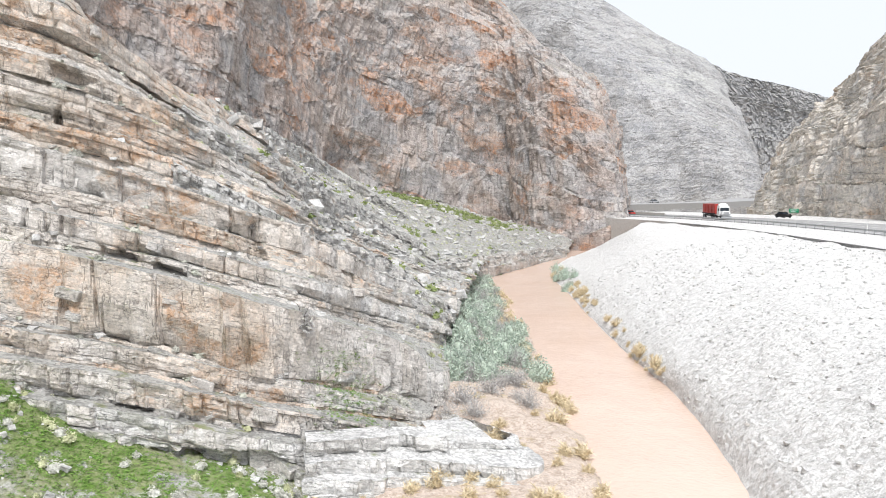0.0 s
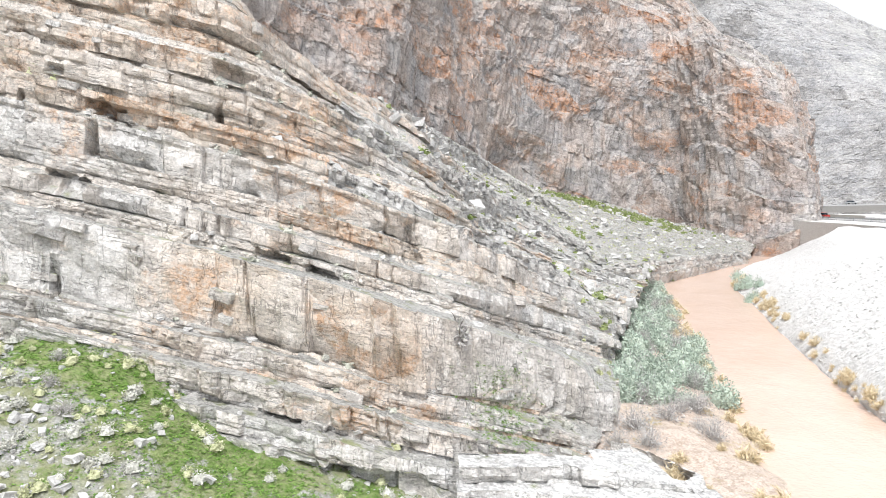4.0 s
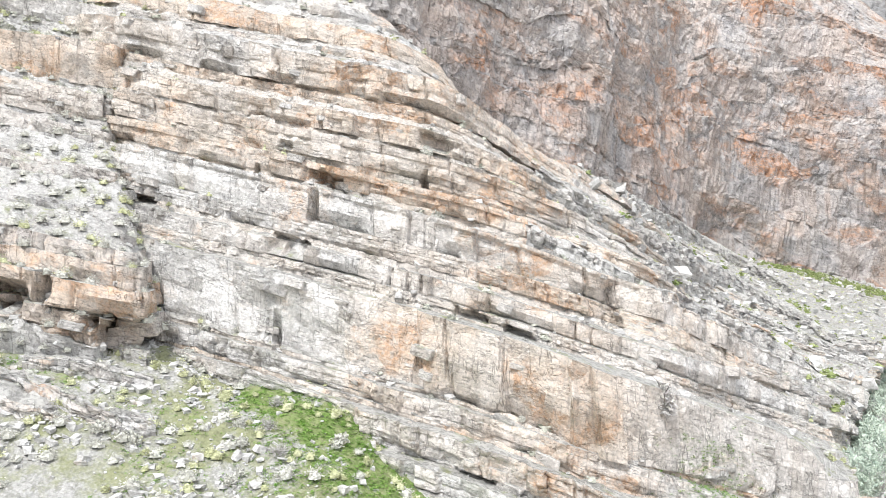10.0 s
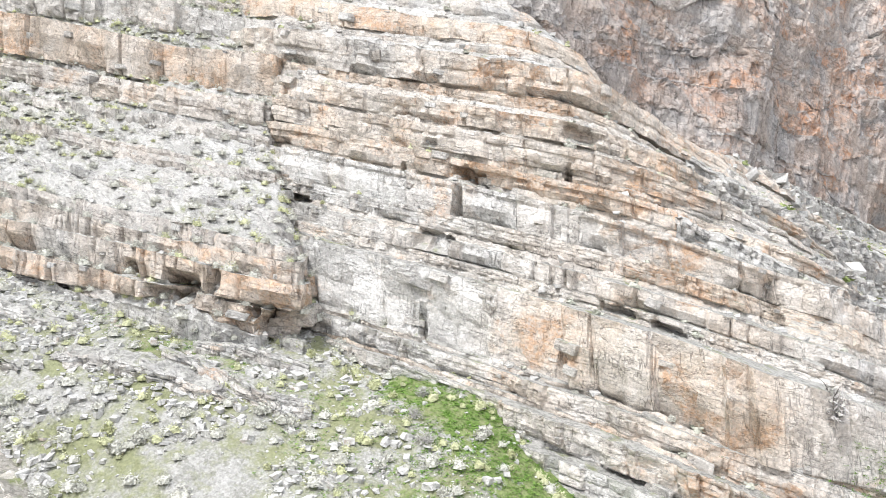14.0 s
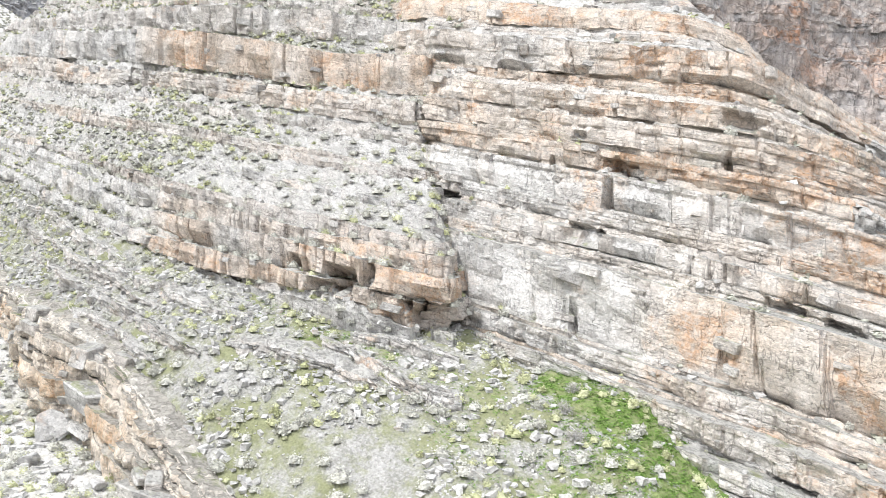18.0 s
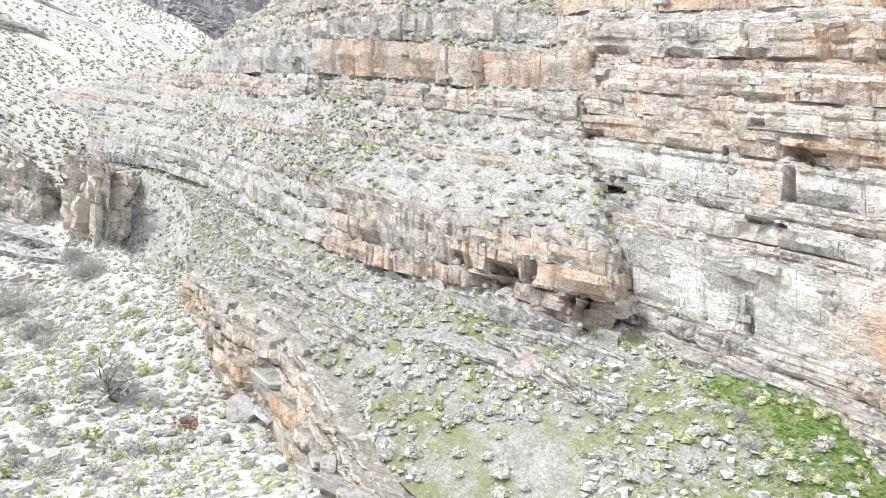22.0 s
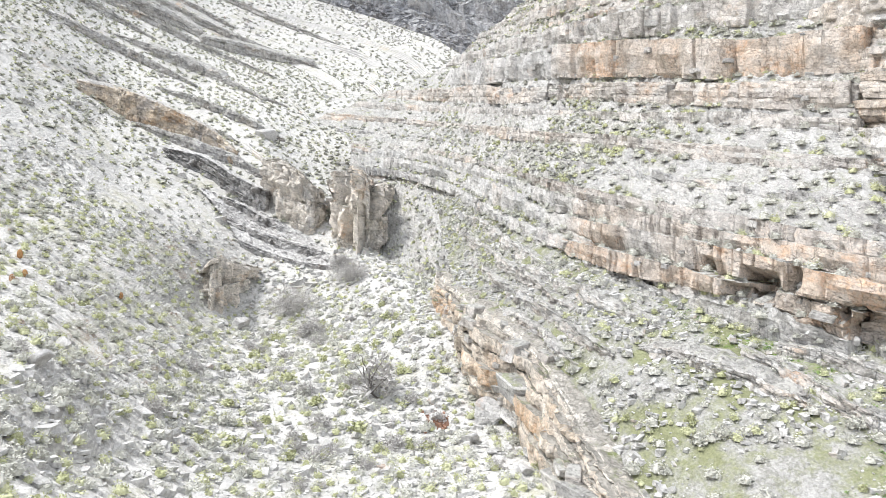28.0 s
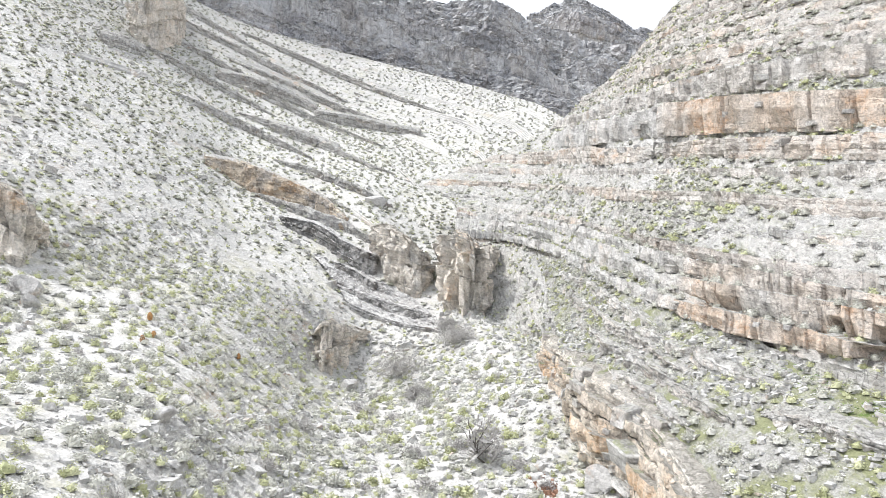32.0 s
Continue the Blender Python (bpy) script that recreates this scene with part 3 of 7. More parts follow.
NET_A[6] = [(-67.0, 48.3, 48.2), (-54.7, 46.1, 44.2), (-50.4, 51.2, 44.3), (-43.3, 53.5, 41.7), (-35.2, 53.6, 37.8), (-29.4, 55.6, 32.5), (-24.5, 58.6, 26.5), (-24.7, 74.9, 26.2), (-25.8, 100.9, 25.8), (-30.0, 136.5, 25.1), (-34.1, 196.9, 24.9), (-22.5, 233.9, 18.9), (-4.5, 242.0, 14.9), (15.9, 237.3, 8.8), (31.0, 225.6, 5.7), (44.6, 223.3, 4.9)]
NET_S = [None] * 3
NET_S[0] = [(-7.4, 36.2, -1.0), (-2.6, 36.9, -1.6), (1.5, 37.1, -1.6), (5.6, 37.6, -1.4), (6.1, 43.2, -0.9), (3.6, 46.9, -0.5), (-0.2, 49.2, -0.3)]
NET_S[1] = [(-7.8, 40.2, 2.6), (-2.9, 42.8, 2.2), (1.6, 42.7, 1.7), (5.0, 41.6, 0.9), (5.1, 44.2, 0.6), (3.3, 47.5, 0.4), (0.0, 49.3, 0.7)]
NET_S[2] = [(-8.2, 42.9, 2.9), (-3.4, 45.4, 2.2), (0.6, 46.4, 2.0), (3.4, 45.0, 1.4), (3.5, 45.5, 1.4), (2.1, 47.7, 1.2), (-0.2, 49.9, 1.4)]
NET_B = [None] * 6
NET_B[0] = [(-34.9, 33.4, 11.0), (-32.2, 30.4, 11.4), (-35.9, 28.1, 12.0), (-41.4, 24.5, 13.4), (-49.9, 20.7, 15.6), (-65.2, 17.0, 17.7), (-79.9, 13.5, 15.1), (-88.3, 8.5, 14.5), (-92.4, 4.0, 13.7)]
NET_B[1] = [(-37.5, 35.3, 15.5), (-34.5, 31.8, 15.5), (-38.4, 29.8, 17.2), (-45.4, 26.4, 18.6), (-55.3, 22.4, 21.4), (-78.3, 19.4, 26.2), (-95.2, 15.1, 26.1), (-103.7, 9.8, 26.1), (-105.6, 3.8, 28.5)]
NET_B[2] = [(-43.6, 38.2, 21.9), (-40.9, 35.2, 21.5), (-44.3, 33.7, 22.4), (-52.1, 29.7, 24.0), (-65.1, 25.5, 27.4), (-85.1, 22.0, 31.6), (-103.0, 17.5, 33.5), (-110.8, 11.8, 32.8), (-116.7, 3.6, 35.1)]
NET_B[3] = [(-47.2, 40.5, 26.8), (-44.5, 37.5, 26.0), (-47.8, 36.0, 27.0), (-56.7, 31.9, 29.1), (-70.1, 27.1, 31.7), (-91.1, 23.2, 36.8), (-108.8, 19.9, 38.9), (-117.8, 14.0, 38.1), (-123.2, 0.9, 38.4)]
NET_B[4] = [(-50.9, 44.8, 33.6), (-47.5, 41.3, 32.3), (-51.8, 38.7, 32.7), (-60.9, 33.9, 35.1), (-75.4, 28.8, 38.0), (-96.5, 25.1, 42.8), (-115.2, 21.7, 45.7), (-124.5, 16.3, 44.3), (-127.9, -1.0, 40.1)]
NET_B[5] = [(-70.0, 60.4, 60.6), (-64.7, 55.5, 57.1), (-72.9, 52.7, 60.6), (-85.4, 45.8, 63.5), (-102.8, 37.6, 63.8), (-115.7, 31.7, 58.4), (-127.2, 26.4, 56.2), (-134.8, 19.3, 51.6), (-131.5, -3.1, 41.7)]
NET_C = [None] * 3
NET_C[0] = [(-3.6, 31.1, -1.2), (-14.4, 28.2, 1.6), (-15.7, 30.0, 2.9), (-18.7, 28.1, 3.5), (-21.7, 25.9, 4.3), (-23.6, 23.4, 4.8), (-25.8, 20.6, 3.8), (-29.5, 18.3, 3.9), (-37.6, 17.0, 6.8), (-47.6, 14.8, 10.3), (-59.8, 13.1, 12.8)]
NET_C[1] = [(-4.7, 35.8, -0.6), (-15.3, 31.5, 3.0), (-17.8, 33.5, 4.0), (-22.2, 32.7, 6.6), (-26.1, 30.3, 7.8), (-29.1, 27.8, 8.1), (-32.2, 25.6, 9.0), (-37.1, 22.4, 10.2), (-43.5, 19.0, 12.0), (-59.3, 16.3, 15.4), (-79.8, 14.1, 18.6)]
NET_C[2] = [(-6.1, 41.3, -0.2), (-17.3, 37.3, 3.9), (-20.5, 38.0, 5.8), (-26.3, 38.0, 9.9), (-32.1, 36.2, 10.0), (-34.6, 32.3, 11.6), (-38.4, 29.7, 12.3), (-44.1, 25.8, 13.9), (-52.8, 21.8, 17.6), (-70.1, 18.4, 21.6), (-91.7, 14.8, 24.0)]
NET_W = [None] * 3
NET_W[0] = [(-29.8, 16.2, 3.8), (-34.3, 15.1, 4.5), (-41.2, 14.5, 5.4), (-45.6, 14.4, 6.6), (-49.6, 12.5, 6.7), (-56.6, 12.3, 9.0), (-69.0, 11.8, 12.2)]
NET_W[1] = [(-30.6, 17.0, 4.6), (-37.3, 16.5, 7.1), (-43.7, 15.8, 9.8), (-47.1, 15.1, 10.7), (-51.6, 13.6, 11.9), (-58.8, 13.0, 12.9), (-72.0, 12.6, 14.6)]
NET_W[2] = [(-31.7, 19.8, 4.0), (-38.5, 18.8, 7.5), (-45.0, 17.9, 10.2), (-49.0, 17.2, 11.4), (-53.5, 15.7, 12.7), (-61.7, 15.1, 13.8), (-73.9, 14.5, 15.4)]
NET_D = [None] * 9
NET_D[0] = [(-12.1, -4.7, 10.2), (-14.2, -3.1, 9.4), (-16.6, -2.1, 8.4), (-20.8, -1.3, 6.7), (-23.9, 0.2, 5.4), (-26.1, 2.1, 4.6), (-27.1, 4.4, 4.1), (-26.8, 9.3, 4.3), (-27.8, 18.3, 4.0)]
NET_D[1] = [(-19.1, -9.2, 10.3), (-21.4, -7.4, 9.7), (-25.3, -6.0, 8.7), (-31.9, -4.8, 7.1), (-38.3, -2.7, 5.4), (-41.7, 0.4, 4.6), (-42.9, 4.1, 4.3), (-42.4, 12.0, 4.5), (-43.4, 21.0, 4.2)]
NET_D[2] = [(-24.9, -13.8, 12.3), (-28.6, -11.8, 11.8), (-33.8, -9.0, 11.2), (-43.9, -8.6, 9.4), (-54.7, -6.0, 7.6), (-55.3, -1.1, 6.7), (-53.7, 4.0, 7.0), (-51.3, 11.0, 7.0), (-52.3, 20.0, 6.7)]
NET_D[3] = [(-36.8, -23.1, 14.9), (-41.5, -19.8, 14.5), (-45.1, -15.1, 14.1), (-57.6, -13.0, 12.8), (-76.7, -10.5, 11.2), (-78.3, -6.0, 9.0), (-72.1, 3.7, 10.0), (-59.9, 10.3, 10.5), (-60.9, 19.3, 10.2)]
NET_D[4] = [(-52.0, -35.4, 23.0), (-59.9, -31.2, 22.2), (-69.4, -26.3, 21.5), (-81.2, -20.6, 21.3), (-89.4, -13.2, 18.4), (-91.5, -7.2, 15.4), (-88.3, 2.1, 15.1), (-72.1, 10.3, 12.8), (-73.1, 19.3, 12.5)]
NET_D[5] = [(-75.7, -55.1, 42.1), (-88.9, -49.9, 43.7), (-107.8, -44.5, 45.1), (-128.8, -36.2, 44.5), (-122.0, -20.2, 36.4), (-111.5, -9.1, 29.6), (-100.0, 0.2, 21.4), (-85.2, 10.1, 15.2), (-86.2, 19.1, 14.9)]
NET_D[6] = [(-102.3, -77.3, 64.8), (-119.5, -69.7, 67.7), (-147.7, -63.5, 71.6), (-171.2, -50.2, 71.0), (-167.0, -29.7, 59.8), (-141.6, -11.8, 43.2), (-121.2, -2.7, 29.9), (-98.2, 9.4, 17.1), (-99.2, 18.4, 16.8)]
NET_D[7] = [(-134.2, -104.2, 94.5), (-154.4, -92.4, 97.8), (-188.5, -83.1, 101.7), (-214.4, -64.5, 98.6), (-225.5, -34.7, 88.4), (-216.7, -5.2, 76.0), (-189.7, 9.6, 61.6), (-138.3, 17.9, 35.1), (-139.3, 26.9, 34.8)]
NET_D[8] = [(-179.1, -141.9, 134.0), (-203.2, -124.1, 138.3), (-236.7, -100.2, 135.0), (-265.3, -74.8, 131.1), (-286.6, -36.4, 126.8), (-294.8, 5.3, 118.2), (-289.5, 35.3, 107.1), (-237.8, 48.5, 79.8), (-238.8, 57.5, 79.5)]
NET_H1 = [None] * 3
NET_H1[0] = [(-110.6, -8.6, 25.5), (-104.2, -7.8, 24.9), (-100.5, -5.3, 22.2), (-97.2, -1.0, 20.0), (-107.1, -0.5, 23.6), (-113.6, -0.9, 24.2)]
NET_H1[1] = [(-111.0, -8.7, 31.2), (-104.6, -7.9, 30.2), (-100.8, -5.4, 29.4), (-97.8, -1.1, 26.3), (-108.0, -0.8, 26.2), (-114.4, -1.2, 26.8)]
NET_H1[2] = [(-111.5, -8.8, 31.2), (-109.5, -8.5, 30.9), (-105.7, -5.9, 30.1), (-102.7, -1.4, 26.8), (-112.9, -1.1, 26.6), (-114.9, -1.2, 26.8)]
NET_H2 = [None] * 3
NET_H2[0] = [(-112.2, 1.6, 22.3), (-103.7, 1.8, 21.8), (-93.1, 3.4, 18.5), (-89.8, 6.6, 17.2), (-107.9, 10.2, 21.6), (-119.7, 11.7, 26.9), (-128.1, 12.2, 27.8)]
NET_H2[1] = [(-112.7, 1.9, 28.9), (-104.2, 2.1, 27.8), (-93.4, 4.3, 27.7), (-90.3, 7.0, 25.5), (-108.6, 10.1, 27.1), (-120.4, 11.8, 30.5), (-128.8, 12.3, 31.6)]
NET_H2[2] = [(-113.1, 1.9, 28.9), (-111.1, 1.9, 28.6), (-100.3, 4.3, 28.5), (-97.2, 7.2, 26.2), (-115.5, 10.5, 27.8), (-127.3, 12.2, 31.4), (-129.3, 12.3, 31.6)]
NET_K1 = [None] * 3
NET_K1[0] = [(-126.4, -41.0, 45.0), (-118.6, -38.2, 43.2), (-120.8, -35.5, 41.5), (-119.1, -30.1, 38.2), (-118.1, -23.1, 35.3), (-116.1, -17.5, 33.0), (-113.4, -13.7, 31.2), (-121.8, -15.0, 32.4)]
NET_K1[1] = [(-127.5, -41.5, 46.5), (-119.8, -38.7, 44.6), (-121.6, -35.9, 44.4), (-119.7, -30.4, 42.8), (-118.8, -23.4, 39.7), (-117.0, -17.7, 36.6), (-114.6, -13.9, 33.3), (-122.9, -15.2, 34.6)]
NET_K1[2] = [(-127.9, -41.6, 46.6), (-126.1, -41.0, 46.2), (-128.0, -38.0, 46.0), (-126.2, -32.3, 44.3), (-125.4, -24.9, 41.1), (-123.7, -19.0, 37.8), (-121.4, -15.0, 34.3), (-123.4, -15.3, 34.6)]
NET_K2 = [None] * 3
NET_K2[0] = [(-118.6, -25.0, 32.9), (-109.4, -22.7, 31.5), (-107.0, -17.0, 28.3), (-103.9, -12.2, 25.2), (-101.9, -7.5, 23.3), (-111.3, -8.6, 24.0)]
NET_K2[1] = [(-119.5, -25.3, 34.2), (-110.3, -23.0, 32.7), (-107.7, -17.2, 31.1), (-104.7, -12.4, 28.1), (-102.8, -7.6, 25.7), (-112.2, -8.7, 26.6)]
NET_K2[2] = [(-119.9, -25.4, 34.2), (-118.0, -24.9, 33.9), (-115.4, -18.7, 32.2), (-112.5, -13.7, 29.0), (-110.6, -8.5, 26.4), (-112.6, -8.8, 26.6)]
NET_K4 = [None] * 3
NET_K4[0] = [(-108.6, -15.1, 24.8), (-101.3, -13.8, 24.2), (-99.9, -10.3, 22.2), (-98.3, -7.0, 20.5), (-105.8, -7.9, 20.9)]
NET_K4[1] = [(-109.6, -15.3, 25.8), (-102.3, -13.9, 25.1), (-100.8, -10.5, 23.7), (-99.3, -7.1, 21.8), (-106.8, -8.0, 22.3)]
NET_K4[2] = [(-110.1, -15.4, 25.8), (-108.1, -15.0, 25.6), (-106.7, -11.4, 24.1), (-105.3, -7.9, 22.1), (-107.2, -8.1, 22.3)]
NET_K5 = [None] * 3
NET_K5[0] = [(-104.1, -10.7, 20.2), (-96.7, -9.6, 19.8), (-95.4, -7.0, 18.3), (-93.5, -3.5, 17.1), (-91.2, 0.6, 16.3), (-98.7, 0.3, 16.4)]
NET_K5[1] = [(-105.1, -10.9, 21.1), (-97.7, -9.8, 20.7), (-96.4, -7.1, 19.8), (-94.6, -3.6, 18.6), (-92.3, 0.6, 17.3), (-99.8, 0.2, 17.5)]
NET_K5[2] = [(-105.6, -10.9, 21.0), (-103.6, -10.6, 20.9), (-102.3, -7.9, 20.0), (-100.5, -4.1, 18.7), (-98.3, 0.3, 17.4), (-100.3, 0.2, 17.4)]
NET_K3 = [None] * 3
NET_K3[0] = [(-83.9, -11.6, 11.5), (-78.5, -10.6, 11.7), (-77.6, -9.9, 10.9), (-82.3, -8.9, 11.2), (-87.4, -7.3, 13.2), (-92.8, -8.1, 13.1)]
NET_K3[1] = [(-85.1, -11.9, 15.0), (-79.7, -10.8, 15.0), (-78.8, -10.2, 16.1), (-83.5, -9.1, 16.0), (-88.5, -7.5, 15.3), (-93.9, -8.3, 15.3)]
NET_K3[2] = [(-85.6, -12.0, 14.8), (-83.6, -11.6, 14.8), (-82.7, -10.9, 16.0), (-87.4, -9.8, 15.9), (-92.5, -8.0, 15.2), (-94.4, -8.3, 15.2)]
NET_Q = [None] * 3
NET_Q[0] = [(-170.8, -77.1, 87.9), (-162.0, -72.9, 84.1), (-160.2, -70.1, 81.2), (-168.6, -68.9, 83.4), (-188.4, -72.4, 93.6), (-202.4, -77.3, 102.9), (-211.5, -81.0, 106.8)]
NET_Q[1] = [(-170.4, -76.2, 95.9), (-161.7, -72.0, 91.8), (-158.4, -69.2, 92.1), (-165.7, -68.3, 96.7), (-185.9, -72.5, 105.0), (-201.7, -77.9, 109.9), (-210.6, -81.6, 114.0)]
NET_Q[2] = [(-170.6, -76.3, 96.2), (-169.0, -75.5, 95.4), (-165.7, -72.7, 95.8), (-173.0, -71.5, 100.5), (-193.3, -75.6, 108.9), (-209.1, -81.0, 113.6), (-210.8, -81.7, 114.4)]
NET_L1 = [None] * 3
NET_L1[0] = [(-188.8, -61.0, 82.8), (-179.4, -57.7, 79.4), (-185.9, -53.5, 79.5), (-191.6, -47.4, 78.9), (-195.7, -40.5, 77.2), (-195.5, -35.7, 74.8), (-205.4, -37.8, 77.8)]
NET_L1[1] = [(-189.2, -61.2, 84.9), (-179.9, -57.9, 81.4), (-185.8, -53.6, 82.9), (-191.7, -47.5, 82.1), (-196.0, -40.7, 79.9), (-196.0, -35.9, 76.9), (-205.8, -37.9, 80.0)]
NET_L1[2] = [(-189.5, -61.3, 85.2), (-187.7, -60.7, 84.5), (-193.8, -56.1, 86.1), (-199.7, -49.8, 85.1), (-204.1, -42.6, 82.9), (-204.2, -37.6, 79.8), (-206.1, -38.0, 80.4)]
NET_L2 = [None] * 3
NET_L2[0] = [(-171.2, -41.9, 63.8), (-161.4, -39.3, 61.1), (-161.1, -34.3, 59.1), (-161.5, -28.5, 57.0), (-161.2, -23.3, 55.3), (-171.3, -25.0, 57.8)]
NET_L2[1] = [(-171.7, -42.1, 65.8), (-162.0, -39.5, 63.0), (-161.6, -34.5, 61.6), (-162.0, -28.7, 59.3), (-162.0, -23.4, 56.8), (-172.0, -25.2, 59.4)]
NET_L2[2] = [(-172.0, -42.2, 66.1), (-170.2, -41.7, 65.5), (-169.9, -36.5, 64.1), (-170.4, -30.4, 61.7), (-170.4, -24.9, 59.2), (-172.4, -25.2, 59.7)]
NET_L3 = [None] * 3
NET_L3[0] = [(-201.3, -36.9, 75.6), (-191.5, -34.9, 72.6), (-196.1, -26.3, 71.7), (-199.9, -17.3, 70.7), (-204.3, -7.9, 70.5), (-214.4, -8.6, 73.3)]
NET_L3[1] = [(-201.8, -37.0, 77.7), (-192.0, -35.0, 74.7), (-196.3, -26.4, 74.7), (-200.2, -17.3, 73.4), (-204.9, -8.0, 72.5), (-215.0, -8.6, 75.4)]
NET_L3[2] = [(-202.1, -37.1, 78.1), (-200.2, -36.7, 77.5), (-204.7, -27.7, 77.5), (-208.6, -18.2, 76.2), (-213.4, -8.5, 75.2), (-215.3, -8.6, 75.7)]
NET_L4 = [None] * 3
NET_L4[0] = [(-64.9, -39.7, 25.7), (-58.7, -35.4, 24.7), (-54.4, -30.4, 20.7), (-54.3, -28.6, 19.7), (-59.8, -30.8, 21.9), (-66.2, -34.6, 22.7)]
NET_L4[1] = [(-65.2, -40.1, 29.1), (-59.2, -35.9, 27.8), (-54.5, -30.9, 26.3), (-54.5, -29.1, 25.4), (-60.5, -31.3, 24.2), (-66.9, -35.1, 25.1)]
NET_L4[2] = [(-65.6, -40.4, 29.0), (-64.0, -39.3, 28.7), (-59.5, -34.2, 27.1), (-59.5, -32.2, 26.1), (-65.6, -34.4, 24.7), (-67.3, -35.4, 25.0)]
NET_L5 = [None] * 3
NET_L5[0] = [(-149.4, -73.2, 77.6), (-141.5, -69.1, 74.3), (-146.5, -67.3, 74.6), (-154.8, -66.3, 76.3), (-162.9, -70.0, 79.5)]
NET_L5[1] = [(-149.8, -73.5, 79.5), (-141.9, -69.4, 76.2), (-146.7, -67.6, 76.9), (-155.3, -66.5, 78.1), (-163.4, -70.3, 81.3)]
NET_L5[2] = [(-150.0, -73.7, 79.8), (-148.4, -72.8, 79.0), (-153.2, -70.8, 79.8), (-161.9, -69.6, 80.9), (-163.6, -70.4, 81.6)]
NET_KS = [None] * 4
NET_KS[0] = [(-93.6, -9.8, 18.3), (-93.0, -6.0, 16.8), (-90.9, -2.2, 15.7), (-87.7, 2.0, 15.2)]
NET_KS[1] = [(-96.4, -11.7, 20.9), (-96.5, -7.9, 19.3), (-94.6, -3.8, 17.9), (-91.2, 1.2, 16.7)]
NET_KS[2] = [(-98.7, -14.0, 23.5), (-99.2, -10.0, 21.9), (-97.6, -5.6, 20.1), (-93.9, -0.4, 18.1)]
NET_KS[3] = [(-102.0, -16.6, 26.2), (-102.1, -12.3, 24.5), (-100.5, -7.5, 22.5), (-96.5, -2.0, 19.6)]
NET_J1 = [None] * 3
NET_J1[0] = [(-36.2, 24.6, 10.6), (-33.6, 25.2, 9.7), (-31.0, 26.1, 8.8), (-29.3, 27.0, 8.1), (-28.3, 28.1, 8.0)]
NET_J1[1] = [(-37.0, 25.0, 11.1), (-34.4, 25.7, 10.6), (-31.8, 26.7, 9.7), (-30.0, 27.6, 8.9), (-29.0, 28.7, 8.5)]
NET_J1[2] = [(-39.6, 26.4, 10.6), (-36.9, 27.3, 10.1), (-34.3, 28.4, 9.1), (-32.4, 29.4, 8.2), (-31.3, 30.6, 7.8)]
NET_J2 = [None] * 3
NET_J2[0] = [(-36.0, 26.5, 11.0), (-34.2, 27.7, 10.5), (-32.3, 28.7, 9.8), (-30.8, 30.0, 9.5)]
NET_J2[1] = [(-36.7, 27.0, 11.3), (-35.0, 28.2, 11.3), (-33.0, 29.2, 10.8), (-31.5, 30.6, 10.1)]
NET_J2[2] = [(-39.3, 28.5, 10.9), (-37.4, 29.9, 10.9), (-35.4, 31.0, 10.3), (-33.8, 32.5, 9.6)]
NET_E1 = [None] * 3
NET_E1[0] = [(-18.7, 51.9, 21.1), (-16.2, 57.3, 19.0), (-15.2, 69.9, 17.3), (-13.8, 113.1, 12.5), (-7.9, 114.9, 9.3), (-0.8, 104.7, 6.4)]
NET_E1[1] = [(-19.0, 53.1, 22.7), (-16.5, 58.5, 20.6), (-15.4, 71.1, 19.1), (-13.9, 114.5, 14.9), (-7.9, 116.3, 11.3), (-0.8, 106.1, 7.6)]
NET_E1[2] = [(-20.7, 57.7, 23.1), (-17.9, 63.3, 20.9), (-16.5, 76.0, 19.2), (-14.5, 119.4, 14.9), (-8.3, 121.3, 11.1), (-0.8, 111.1, 7.2)]
NET_E2 = [None] * 3
NET_E2[0] = [(-17.0, 45.8, 17.1), (-14.3, 48.2, 15.4), (-10.7, 49.5, 13.4), (-8.5, 54.2, 11.8), (-4.7, 68.3, 8.0), (0.6, 74.1, 3.1)]
NET_E2[1] = [(-17.3, 46.8, 18.4), (-14.6, 49.3, 16.9), (-10.9, 50.6, 14.8), (-8.7, 55.4, 13.3), (-4.8, 69.6, 9.7), (0.6, 75.5, 4.7)]
NET_E2[2] = [(-18.4, 49.6, 18.4), (-15.5, 52.1, 16.7), (-11.6, 53.6, 14.5), (-9.2, 58.3, 13.0), (-5.0, 72.6, 9.4), (0.7, 78.5, 4.1)]
NET_E3 = [None] * 3
NET_E3[0] = [(-22.8, 81.7, 24.2), (-26.6, 120.6, 23.6), (-27.2, 169.3, 20.7), (-19.5, 170.8, 16.3), (-8.1, 153.0, 10.7)]
NET_E3[1] = [(-23.0, 82.9, 25.7), (-26.8, 121.8, 25.7), (-27.2, 170.5, 23.4), (-19.5, 172.1, 18.7), (-8.2, 154.3, 12.3)]
NET_E3[2] = [(-24.6, 88.6, 26.3), (-28.0, 127.6, 26.2), (-28.2, 176.4, 23.8), (-20.2, 178.1, 19.0), (-8.5, 160.3, 12.4)]
NET_E4 = [None] * 3
NET_E4[0] = [(-11.9, 55.1, 15.3), (-12.1, 76.2, 12.5), (-8.7, 87.9, 9.6), (-3.5, 91.2, 7.2), (2.1, 93.7, 5.1)]
NET_E4[1] = [(-12.1, 56.2, 16.3), (-12.2, 77.3, 14.0), (-8.7, 89.2, 11.1), (-3.5, 92.5, 8.5), (2.1, 94.9, 6.1)]
